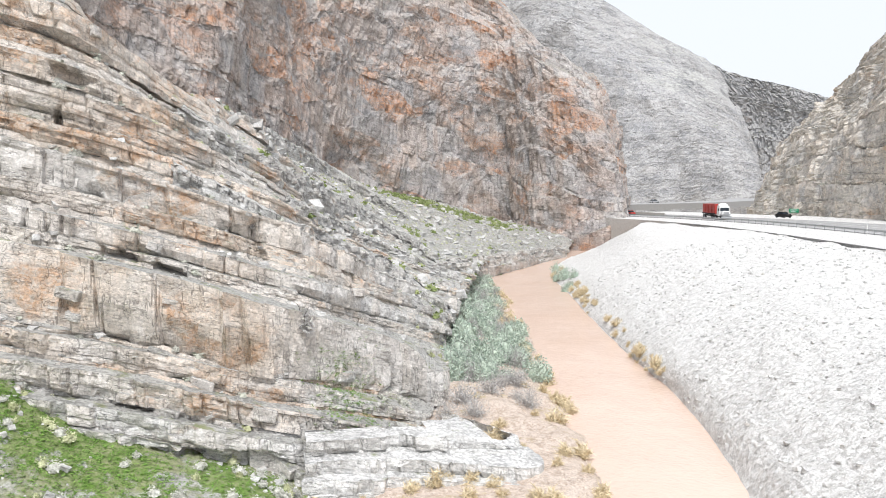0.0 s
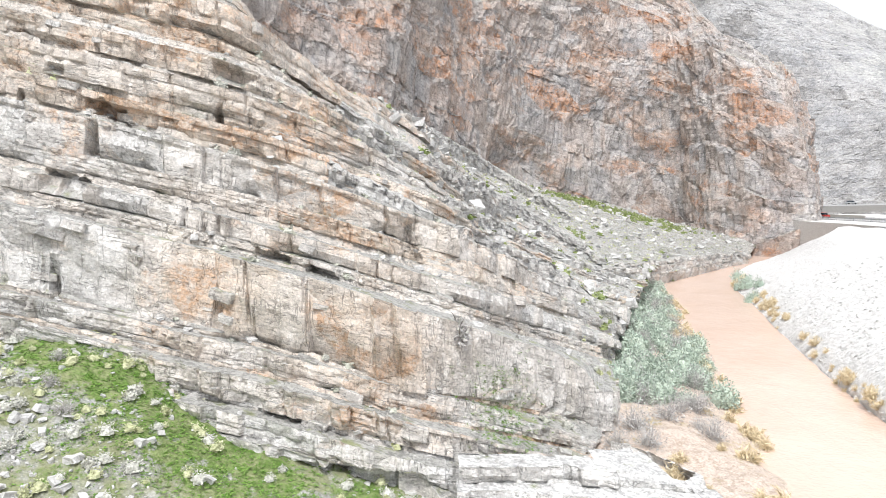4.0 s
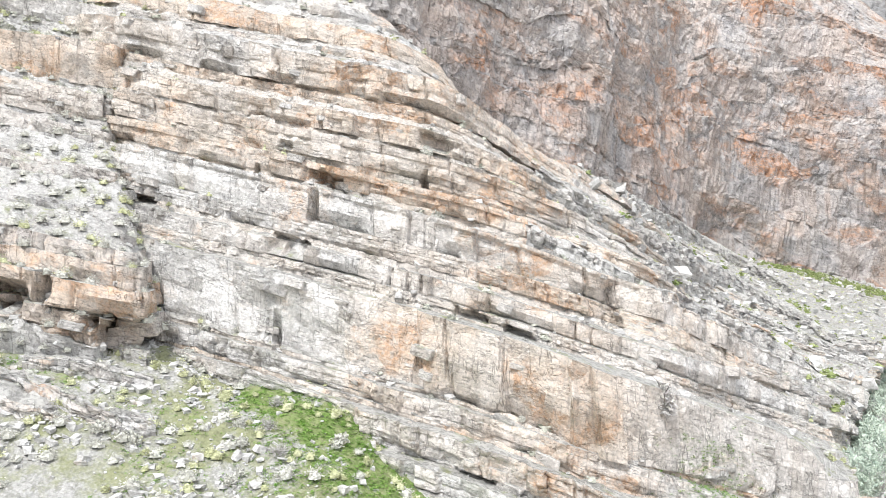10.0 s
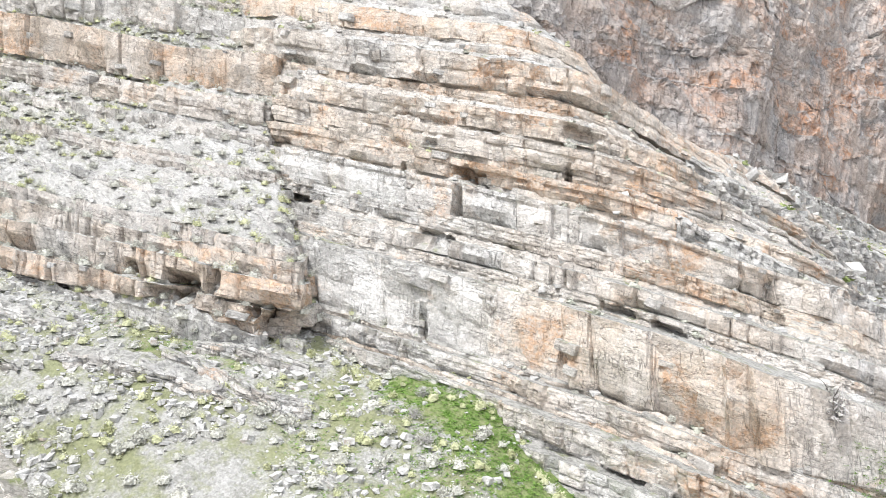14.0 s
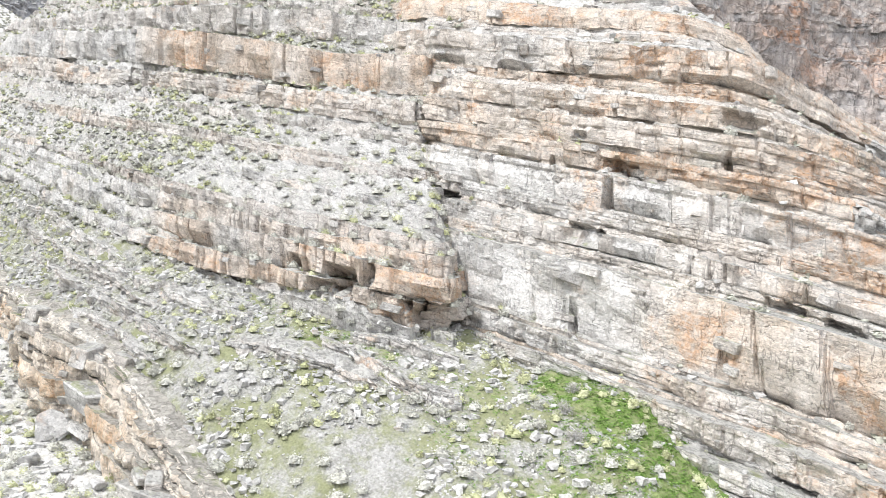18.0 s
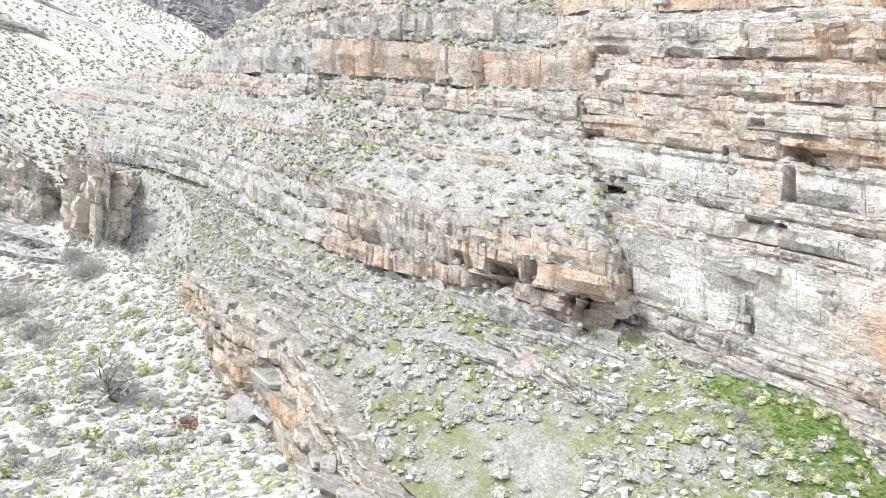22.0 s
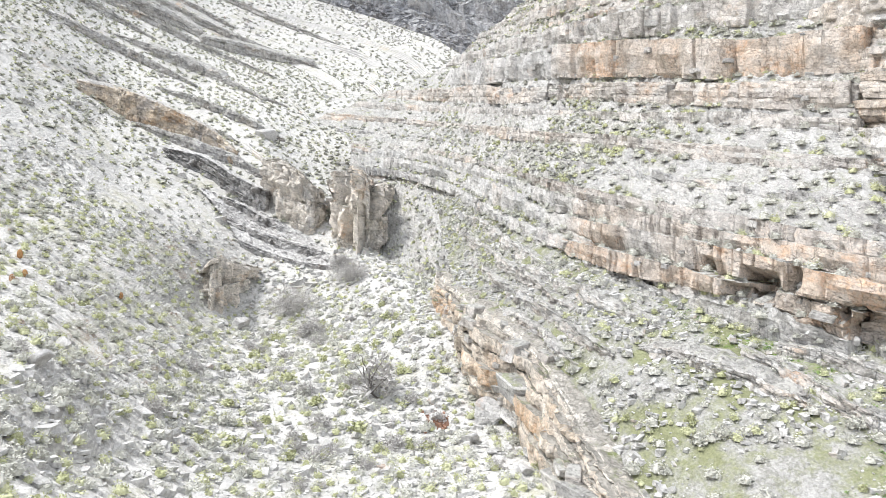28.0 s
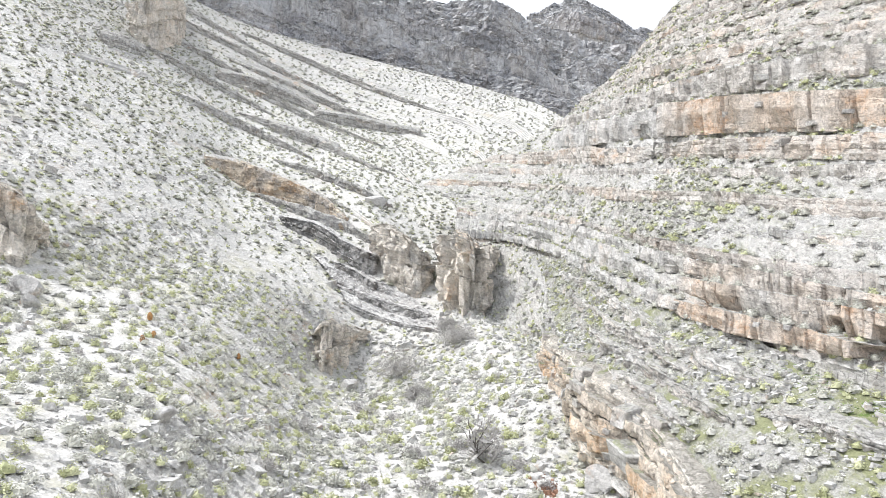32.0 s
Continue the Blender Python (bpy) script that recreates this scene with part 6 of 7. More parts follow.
def spots(name, count, seed, far=None, near=None, loose=0.45, where=None, patch=0.0, strike=False, apart=0.0):
    """Random places on a slope, spread by area, off the bare faces."""
    g, hard = GRID[name]
    r = np.random.default_rng(seed)
    q = g[:-1, :-1]
    area = np.linalg.norm(np.cross(g[1:, :-1] - q, g[:-1, 1:] - q), axis=-1)
    dist = np.linalg.norm(q[..., :2] - MID, axis=-1)
    w = area * (hard[:-1, :-1] < loose)
    if far:
        w = w * (dist < far)
    if near:
        w = w * (dist > near)
    if where is not None:
        w = w * where(q)
    if patch:
        w = w * np.clip(0.5 + patch * fbm(q, 7.0, 3), 0, 2)
    w = w.ravel() / w.sum()
    k = r.choice(len(w), count * (3 if apart else 1), p=w)
    i, j = np.unravel_index(k, q.shape[:2])
    a, b = r.random((2, len(k), 1))
    p = q[i, j] * (1 - a) * (1 - b) + g[1:, :-1][i, j] * a * (1 - b) + g[:-1, 1:][i, j] * (1 - a) * b + g[1:, 1:][i, j] * a * b
    if apart:
        taken, keep = {}, []
        for m, c in enumerate(p):
            cell = tuple(np.floor(c / apart).astype(int))
            if all(np.linalg.norm(c - p[o]) > apart for u in (-1, 0, 1) for v in (-1, 0, 1) for o in taken.get((cell[0] + u, cell[1] + v), ())):
                taken.setdefault(cell[:2], []).append(m)
                keep.append(m)
                if len(keep) == count:
                    break
        return p[keep]
    if strike:
        jj = np.minimum(j + 6, g.shape[1] - 1)
        return p, g[i, jj] - g[i, np.maximum(jj - 12, 0)]
    return p


def plant(kind, variants, label, category, group):
    """One plant with its parts for each variant; each variant is a list of (part, mesh, material)."""
    made = []
    for parts_ in variants:
        root = new(kind)
        root.empty_display_size = 0.2
        for pn, me, mt in parts_:
            part(pn, me, mt, root)
        made.append(tagged(root, label, category, group))
    return made


def strew(protos, places, r, low, high, sink=0.03):
    """Copies of the plants at the places; the first ones stand at the first places."""
    for k, p in enumerate(places):
        s = low + (high - low) * r.random()
        m = Matrix.LocRotScale(Vector(p) - Vector((0, 0, sink)), Euler((0, 0, r.random() * 6.283)), (s, s, s * (0.85 + 0.3 * r.random())))
        if k < len(protos):
            protos[k].matrix_world = m
        else:
            c = copy_thing(protos[k % len(protos)], pose(0, 0, 0))
            c.matrix_basis = m


rg = np.random.default_rng(41)


def bush_variant(k, n_leaf, w, h, size, mat, n_stem=12, thick=0.012, **kw):
    r = np.random.default_rng(100 + k)
    return [("foliage", mesh_of("foliage", *joined(leaves(n_leaf, w, h, size, r, **kw), dome(w * 0.62, h * 0.66, r))), mat), ("brushwood", mesh_of("brushwood", *stems(n_stem, w * 0.8, h * 0.9, thick, r)), TWIG)]


grey_shrubs = plant("shrub", [bush_variant(k, 230, 1.0, 0.6, 0.085, LEAF_GREY) for k in range(5)], "rounded grey-green desert shrub among stones", "shrub", "grey shrubs on the slopes")
green_shrubs = plant("green_shrub", [bush_variant(20 + k, 200, 0.75, 0.5, 0.075, LEAF_LIME) for k in range(5)], "small yellow-green shrub on stony ground", "shrub", "green shrubs on the slopes")
dry_bushes = plant("dry_bush", [[("brushwood", mesh_of("brushwood", *stems(64, 1.3, 0.8, 0.008, np.random.default_rng(60 + k), 0.5, 0.1, 2)), TWIG), ("twig_spray", mesh_of("twig_spray", *leaves(300, 1.25, 0.8, 0.03, np.random.default_rng(70 + k), long=6.0)), TWIG)] for k in range(4)],
                   "leafless pale grey bush of fine twigs", "bush", "dry bushes on the slopes")


def mixed(seed, parts_):
    r = np.random.default_rng(seed)
    p = np.concatenate([spots(*a, **k) for a, k in parts_])
    return p[r.permutation(len(p))]


strew(grey_shrubs, mixed(1, [(("scree_slope", 110, 2), dict(far=72, patch=0.8)), (("hillside", 110, 3), dict(far=95)), (("scree_apron", 55, 4), dict()), (("cliff_main", 25, 5), dict(far=95))]), rg, 0.55, 1.25)
strew(green_shrubs, mixed(6, [(("scree_slope", 150, 7), dict(far=75, patch=1.0)), (("hillside", 70, 8), dict(far=95)), (("scree_apron", 50, 9), dict()), (("cliff_main", 25, 10), dict(far=80))]), rg, 0.5, 1.2)
strew(dry_bushes, mixed(11, [(("scree_slope", 60, 12), dict(far=70, patch=0.8)), (("hillside", 25, 13), dict(far=90)), (("scree_apron", 25, 14), dict())]), rg, 0.6, 1.2)


in_wash = lambda q: ((q[..., 0] < -40) & (q[..., 0] > -74) & (q[..., 1] > -7) & (q[..., 1] < 9)) * 1.0
for kinds, count, seed, low, high in ((green_shrubs, 34, 96, 1.4, 2.4), (dry_bushes, 22, 97, 1.2, 2.0), (grey_shrubs, 16, 98, 1.0, 1.7)):
    for k, p in enumerate(spots("scree_slope", count, seed, where=in_wash, apart=1.6)):
        c, q = copy_thing(kinds[k % len(kinds)], pose(0, 0, 0)), low + (high - low) * rg.random()
        c.matrix_basis = Matrix.LocRotScale(Vector(p) - Vector((0, 0, 0.05)), Euler((0, 0, rg.random() * 6.283)), (q, q, q * 0.8))


def carpet(name, mesh, mat, label, category):
    return solid(name, mesh, mat, label, category, "stuff")


def tufts(places, r, w, h, count, size, body=True, **kw):
    vs, fs, o = [], [], 0
    base = [leaves(count, 1.0, 1.0, size, np.random.default_rng(300 + k), **kw) for k in range(8)]
    if body:
        base = [joined(q, dome(0.62, 0.6, np.random.default_rng(k))) for k, q in enumerate(base)]
    for k, p in enumerate(places):
        v, f = base[k % 8]
        s = 0.6 + 0.8 * r.random()
        a = r.random() * 6.283
        c, d = math.cos(a), math.sin(a)
        q = v * (w * s, w * s, h * s)
        vs.append(np.stack([q[:, 0] * c - q[:, 1] * d, q[:, 0] * d + q[:, 1] * c, q[:, 2]], 1) + p)
        fs.append(f + o)
        o += len(v)
    return np.concatenate(vs), np.concatenate(fs)


def lawn_here(q):
    w = 0
    for x, y, s, k in LAWN:
        w = w + k * np.exp(-(((q[..., 0] - x) ** 2 + (q[..., 1] - y) ** 2) / s**2))
    return np.clip(w - 0.15, 0, 1)


near_grey = np.concatenate([spots("scree_slope", 1100, 21, near=20, far=80, patch=0.3, apart=1.1), spots("scree_apron", 260, 24, apart=1.0, where=lambda q: 1.0 - 0.8 * lawn_here(q)), spots("hillside", 700, 29, far=75, patch=0.4, apart=0.9)])
near_green = np.concatenate([spots("scree_slope", 1350, 25, near=20, far=85, patch=0.4, apart=0.95), spots("scree_apron", 300, 27, patch=1.0), spots("hillside", 450, 15, far=75, patch=1.0)])
carpet("low_shrubs", mesh_of("low_shrubs", *tufts(near_grey, rg, 1.0, 0.6, 150, 0.055, long=2.4, shell=0.6)), LEAF_GREY, "rounded pale grey shrubs over the stony slopes", "shrubs")
carpet("grass_tufts", mesh_of("grass_tufts", *tufts(near_green, rg, 0.78, 0.5, 100, 0.06, long=2.4, shell=0.6)), LEAF_LIME, "rounded yellow-green tufts over the stony slopes", "grass tufts")
far_grey = np.concatenate([spots("scree_slope", 3200, 20, near=72, far=200, patch=0.2, apart=1.3), spots("hillside", 1500, 22, near=60, patch=0.6), spots("cliff_main", 500, 23, far=240)])
high = spots("scree_slope", 4200, 17, near=100, far=310, patch=0.3, apart=1.9)
carpet("slope_scrub", mesh_of("slope_scrub", *tufts(high, rg, 1.3, 0.7, 10, 0.25)), LEAF_SCRUB, "dark low scrub dotting the high slope", "shrubs")
carpet("distant_shrubs", mesh_of("distant_shrubs", *tufts(far_grey, rg, 0.9, 0.5, 10, 0.22)), LEAF_SAGE, "scattered grey-green shrubs over the slopes", "shrubs")
far_green = np.concatenate([spots("scree_slope", 3000, 19, near=76, far=220, patch=0.3, apart=1.2), spots("cliff_main", 400, 18, where=lambda q: ((q[..., 1] > 120) & (q[..., 1] < 230) & (q[..., 0] < 20)) * 1.0, loose=2.0), spots("hillside", 1200, 26, near=60, patch=1.0), spots("cliff_main", 220, 28, far=240, patch=1.0)])
carpet("distant_tufts", mesh_of("distant_tufts", *tufts(far_green, rg, 0.68, 0.42, 10, 0.2)), LEAF_LIME, "scattered yellow-green tufts over the far slopes", "grass tufts")


grass_at = np.concatenate([spots("scree_apron", 4600, 31, where=lawn_here), spots("cliff_main", 700, 30, loose=2.0, where=lambda q: np.exp(-(((q[..., 0] + 6.4) / 1.8) ** 2 + ((q[..., 1] - 45.6) / 2.2) ** 2)) * (q[..., 2] < 6.0))])
carpet("grass", mesh_of("grass", *tufts(grass_at, rg, 0.3, 0.12, 9, 0.16, body=False, long=2.6)), LEAF_GRASS, "fresh green grass in patches below the cliff", "grass")

def sit(x, y, name="scree_slope"):
    """The point of a slope under (x, y)."""
    g = GRID[name][0].reshape(-1, 3)
    k = int(np.argmin((g[:, 0] - x) ** 2 + (g[:, 1] - y) ** 2))
    return (x, y, float(g[k, 2]))


foot_green = np.concatenate([spots("cliff_main", 150, 91, loose=2.0, where=lambda q: np.exp(-(((q[..., 0] - 2.0 + 12.0 * k) / 9.0) ** 2 + ((q[..., 1] - 217.0) / 9.0) ** 2))) for k in (-1, 0, 1)] + [spots("cliff_main", 120, 94, loose=2.0, far=160, near=60, patch=1.5)])
carpet("foot_bushes", mesh_of("foot_bushes", *tufts(foot_green, rg, 1.5, 0.9, 26, 0.16)), plain("bright_green_leaves", (0.20, 0.26, 0.09), (0.34, 0.38, 0.18), per="island"), "green bushes along the foot of the red cliff", "bushes")

# stones: the largest as things, the rest strewn
st = np.concatenate([spots("scree_slope", 7000, 32, far=95, patch=0.9), spots("scree_apron", 5200, 33, patch=0.8, where=lambda q: 1.0 - 0.9 * lawn_here(q)), spots("hillside", 1700, 34, far=120), spots("cliff_main", 900, 35, far=120)])
ss = 0.10 + 0.42 * rg.random(len(st)) ** 2.6
carpet("loose_stones", mesh_of("loose_stones", *stones(st, ss, rg)), STONE, "pale angular limestone rubble strewn over the slopes", "stones")
wash = spots("scree_slope", 4200, 36, far=95, where=lambda q: ((q[..., 1] > -9) & (q[..., 0] < -25)) * 1.0)
carpet("wash_cobbles", mesh_of("wash_cobbles", *stones(wash, 0.16 + 0.6 * rg.random(len(wash)) ** 3, rg)), STONE, "white cobbles and rocks in the dry wash", "stones")
ripr = spots("embankment", 2600, 37, far=120)
carpet("riprap", mesh_of("riprap", *stones(ripr, 0.10 + 0.28 * rg.random(len(ripr)) ** 2, rg)), WHITE_STONE, "dumped white rock on the embankment", "stones")

talus = spots("cliff_main", 1500, 39, loose=2.0, where=lambda q: ((q[..., 1] > 75) & (q[..., 1] < 240)) * 1.0)
carpet("talus_rocks", mesh_of("talus_rocks", *stones(talus, 0.3 + 1.5 * rg.random(len(talus)) ** 3, rg)), STONE, "grey fallen rocks below the red cliff", "stones")
lx, ly = LITTER
lit = np.array([sit(lx + 1.3 * u, ly + 0.8 * v)[:3] for u, v in rg.normal(size=(90, 2)) * 0.5])
carpet("rock_litter", mesh_of("rock_litter", *stones(lit, 0.12 + 0.3 * rg.random(90) ** 2, rg)), RUSTY, "patch of rusty red broken rock in the wash", "stones")
up = spots("scree_slope", 1800, 16, near=85, far=320, patch=0.8)
carpet("slope_rocks", mesh_of("slope_rocks", *stones(up, 0.3 + 1.1 * rg.random(len(up)) ** 3, rg)), BOULDER, "grey rocks scattered over the high slope", "stones")
BOULDERS = [rock("boulder", 1.0, 400 + k, 11, 0.8) for k in range(6)]


def boulder(p, size, k, label="weathered pale limestone boulder", turn=0.0):
    ob = new("boulder", BOULDERS[k % 6])
    if not ob.data.materials:
        ob.data.materials.append(BOULDER)
    ob.matrix_world = Matrix.LocRotScale(Vector(p) + Vector((0, 0, size * 0.12)), Euler((0.2 * math.sin(k * 3.0), 0.2 * math.cos(k * 2.0), turn or k * 1.7)), (size, size, size))
    return tagged(ob, label, "boulder", "boulders")


boulder(sit(-33.5, -8.9), 1.7, 0, "large white boulder split at its foot on the stony slope", 0.4)
boulder(sit(-53.0, -19.5), 1.3, 1, "square white boulder with an orange side")
boulder(sit(-46.8, 13.2), 3.0, 2, "big grey boulder beside the wash wall")
boulder(sit(-44.0, 11.4), 1.6, 3)
boulder(sit(-76.6, -7.3), 3.4, 4, "grey boulder below the rock pillars")
boulder(sit(-129.7, -10.9), 5.0, 5, "huge rounded grey boulder high in the gully")
boulder(sit(-49.7, -25.6), 3.2, 1, "blocky tan boulder on the stony slope")
boulder(sit(-47.5, -24.0), 1.9, 3)
for k, p in enumerate(np.concatenate([spots("scree_slope", 90, 51, far=95), spots("scree_apron", 30, 52, where=lambda q: 1.0 - lawn_here(q)), spots("hillside", 50, 53, far=100), spots("cliff_main", 20, 54, far=110)])):
    boulder(p, 0.5 + 0.9 * rg.random() ** 2, k)


def barrel_cactus(p, h):
    """A ribbed barrel with a spiny crown."""
    root = new("barrel_cactus")
    root.matrix_world = pose(*p)
    n, m = 40, 9
    f = np.linspace(0, 1, m)
    prof = np.sin(np.pi * (0.12 + 0.83 * f)) ** 0.6
    a = np.arange(n) * 2 * math.pi / n
    rr = (0.30 * h * prof)[:, None] * (1 + 0.07 * np.cos(a * 10))[None]
    v = np.stack([rr * np.cos(a), rr * np.sin(a), np.repeat((f * h - 0.04)[:, None], n, 1)], -1).reshape(-1, 3)
    fc = [(i * n + j, i * n + (j + 1) % n, (i + 1) * n + (j + 1) % n, (i + 1) * n + j) for i in range(m - 1) for j in range(n)]
    part("body", mesh_of("body", v, fc), CACTUS, root)
    sp = leaves(120, 0.62 * h, h, 0.07 * h, np.random.default_rng(5), long=3.0, shell=0.95)
    part("spines", mesh_of("spines", *sp), LEAF_DRY, root, "straw-coloured spines")
    return tagged(root, "rusty barrel cactus standing among pale stones", "cactus", "barrel cacti")


for p, h in ((sit(-52.8, -18.0), 0.6), (sit(-48.9, -16.0), 0.55), (sit(-46.3, -15.6), 0.5), ((-46.5, 17.6, 10.9), 0.5), ((-39.6, 22.6, 10.6), 0.5), ((-37.0, 39.0, 22.4), 0.5), (sit(-58.0, -13.0), 0.5)):
    barrel_cactus(p, h)


def limb(path, thick, sides=6):
    """A tapered branch along a path of points."""
    vs, fs = [], []
    for k, c in enumerate(path):
        t = thick * (1 - 0.85 * k / (len(path) - 1))
        vs += [(c[0] + t * math.cos(q * 6.283 / sides), c[1] + t * math.sin(q * 6.283 / sides), c[2]) for q in range(sides)]
    for k in range(len(path) - 1):
        fs += [(k * sides + q, k * sides + (q + 1) % sides, (k + 1) * sides + (q + 1) % sides, (k + 1) * sides + q) for q in range(sides)]
    return np.array(vs), np.array(fs)


def small_tree(p, h, w, seed, label, crown=None, count=0, limbs=9, twigs=260):
    r = np.random.default_rng(seed)
    root = new("tree")
    root.matrix_world = pose(*p)
    path = [np.array([0, 0, -0.1])]
    for k in range(4):
        path.append(path[-1] + (r.normal() * 0.06 * h, r.normal() * 0.06 * h, h * 0.14))
    part("trunk", mesh_of("trunk", *limb(path, 0.035 * h + 0.02)), BARK, root)
    for k in range(limbs):
        a = 6.283 * k / limbs + r.random()
        q = [path[1 + k % 4]]
        for s in range(5):
            q.append(q[-1] + np.array([math.cos(a) * w * 0.1, math.sin(a) * w * 0.1, h * (0.13 - 0.015 * s)]) + r.normal(size=3) * 0.035 * h)
        part("limb", mesh_of("limb", *limb(q, 0.016 * h + 0.008, 5)), BARK, root)
    v, f = leaves(twigs, w, h, 0.05 * h, r, long=5.0, shell=0.35)
    part("brushwood", mesh_of("brushwood", v + (0, 0, 0.1 * h), f), TWIG, root)
    if count:
        v, f = leaves(count, w, h * 0.8, 0.05 * h, r, shell=0.4)
        part("crown", mesh_of("crown", v + (0, 0, 0.25 * h), f), crown, root)
    return tagged(root, label, "tree")


small_tree(sit(-50.2, 6.2), 3.0, 3.4, 3, "leafless dark-branched tree in the dry wash", twigs=300)
small_tree((-8.45, 43.5, 7.9), 2.2, 1.4, 4, "small dark twiggy tree on a white ledge", LEAF_GREY, 120, 7)
for p, w, k in ((sit(-79.8, -2.0), 8.5, 1), (sit(-82.4, 4.3), 7.0, 2), (sit(-70.5, 0.5), 4.0, 4), (sit(-88.0, 3.0), 3.6, 3)):
    root = new("brush_thicket")
    root.matrix_world = pose(*p)
    r = np.random.default_rng(k)
    part("brushwood", mesh_of("brushwood", *stems(300, w, w * 0.42, 0.016, r, 0.5, 0.6, 3)), TWIG, root)
    part("twig_spray", mesh_of("twig_spray", *leaves(1500, w, w * 0.42, 0.05, r, long=9.0, shell=0.45)), TWIG, root)
    tagged(root, "grey leafless thicket at the head of the wash", "bush", "leafless thickets")

# river bank plants
willows = plant("willow_bush", [bush_variant(40 + k, 950, 2.6, 1.8, 0.085, LEAF_WILLOW, 26, 0.02, long=2.8, shell=0.45) for k in range(4)], "dense blue-green willow bush on the river bank", "bush", "willows on the river bank")
greys = plant("bare_willow", [[("brushwood", mesh_of("brushwood", *stems(70, 2.4, 1.9, 0.014, np.random.default_rng(90 + k), 0.4, 0.3, 2)), TWIG), ("twig_spray", mesh_of("twig_spray", *leaves(420, 2.4, 1.9, 0.045, np.random.default_rng(95 + k), long=5.0, shell=0.3)), TWIG)] for k in range(3)],
              "bare grey-brown willow thicket on the river bank", "bush", "bare willows on the river bank")
reeds = plant("dry_reeds", [[("reed_clump", mesh_of("reed_clump", *leaves(260, 1.2, 0.8, 0.042, np.random.default_rng(80 + k), long=11.0, shell=0.25)), LEAF_DRY)] for k in range(4)], "tuft of dry straw-coloured reeds at the water", "reeds", "dry reeds along the river")
inland = lambda q: ((q[..., 2] > 0.25) & (q[..., 1] > 51) & (q[..., 0] > 0.08 * (q[..., 1] - 60) + 0.2)) * 1.0
strew(willows, spots("river_bank", 90, 61, where=lambda q: inland(q) * (q[..., 1] < 130) * (q[..., 1] > 58)), rg, 0.8, 1.4, 0.1)
strew(greys, spots("river_bank", 75, 62, where=inland), rg, 0.6, 1.25, 0.1)
BARE = ((1.5, 52.3, 1.5), (0.2, 49.6, 1.1), (3.6, 55.1, 1.3), (2.2, 50.0, 1.2))
for k, (x, y, s) in enumerate(BARE):
    c = copy_thing(greys[k % 3], pose(0, 0, 0))
    c.matrix_basis = Matrix.LocRotScale(Vector(sit(x, y, "river_bank")) - Vector((0, 0, 0.1)), Euler((0, 0, 1.3 * k)), (s, s, s * 0.8))
strew(reeds, np.concatenate([spots("river_bank", 190, 63, where=lambda q: ((q[..., 2] < 0.65) & (q[..., 2] > -0.1)) * 1.0), spots("embankment", 75, 64, patch=1.6, where=lambda q: (q[..., 2] < 1.3) * (q[..., 1] < 150) * (q[..., 1] > 62) * 1.0)]), rg, 0.4, 1.5)
strew(plant("tamarisk", [bush_variant(50 + k, 420, 2.2, 1.7, 0.11, LEAF_WILLOW, 20, 0.02, shell=0.35) for k in range(2)], "green tamarisk bush below the riprap", "bush", "tamarisks by the river"),
      spots("embankment", 9, 65, where=lambda q: ((q[..., 2] < 1.6) & (q[..., 1] > 118) & (q[..., 1] < 150)) * 1.0), rg, 0.9, 1.5, 0.1)


# broken blocks that stand out of the ledges
def block_mesh(seed):
    r = np.random.default_rng(seed)
    bm = bmesh.new()
    bmesh.ops.create_cube(bm, size=1.0)
    bmesh.ops.bevel(bm, geom=bm.edges[:], offset=0.07, segments=1, affect="EDGES")
    bmesh.ops.subdivide_edges(bm, edges=[e for e in bm.edges if e.calc_length() > 0.4], cuts=2, use_grid_fill=True)
    sh = r.normal(size=(3, 3)) * 0.09 + np.eye(3)
    for v in bm.verts:
        q = sh @ np.array(v.co[:])
        v.co = q * (1 + 0.09 * fbm(q[None] + seed, 0.6, 2)[0])
    me = bpy.data.meshes.new("rock_block")
    bm.to_mesh(me)
    bm.free()
    tn = 0.2 + 0.8 * r.random()
    for key, val in (("tone", tn), ("face", 1.0), ("rust", r.random())):
        at = me.attributes.new(key, "FLOAT", "POINT")
        at.data.foreach_set("value", np.full(len(me.vertices), val, np.float32))
    return me


BLOCKS = [block_mesh(500 + k) for k in range(12)]
for me in BLOCKS:
    me.materials.append(LIME)


def ledge_blocks(parent, name, count, seed, far, low, high, near=None, long=1.0, meshes=BLOCKS, loose=2.0, patch=0.0):
    r = np.random.default_rng(seed)
    pos, along = spots(name, count, seed, far=far, near=near, loose=loose, strike=True, patch=patch)
    for p, d in zip(pos, along):
        ob = new("rock_block", meshes[int(r.integers(12))])
        ob.parent = parent
        s = low + (high - low) * r.random() ** 2
        yaw = math.atan2(d[1], d[0])
        dip = math.atan2(d[2], math.hypot(d[0], d[1]))
        side = Vector((MID[0] - p[0], MID[1] - p[1], 0)).normalized() * (-0.2 * s)
        ob.matrix_world = Matrix.LocRotScale(Vector(p) + side, Euler((r.normal() * 0.08, -dip + r.normal() * 0.06, yaw + r.normal() * 0.15)), (s * long * (0.8 + 0.9 * r.random()), s * 0.85, s * (0.4 + 0.4 * r.random())))


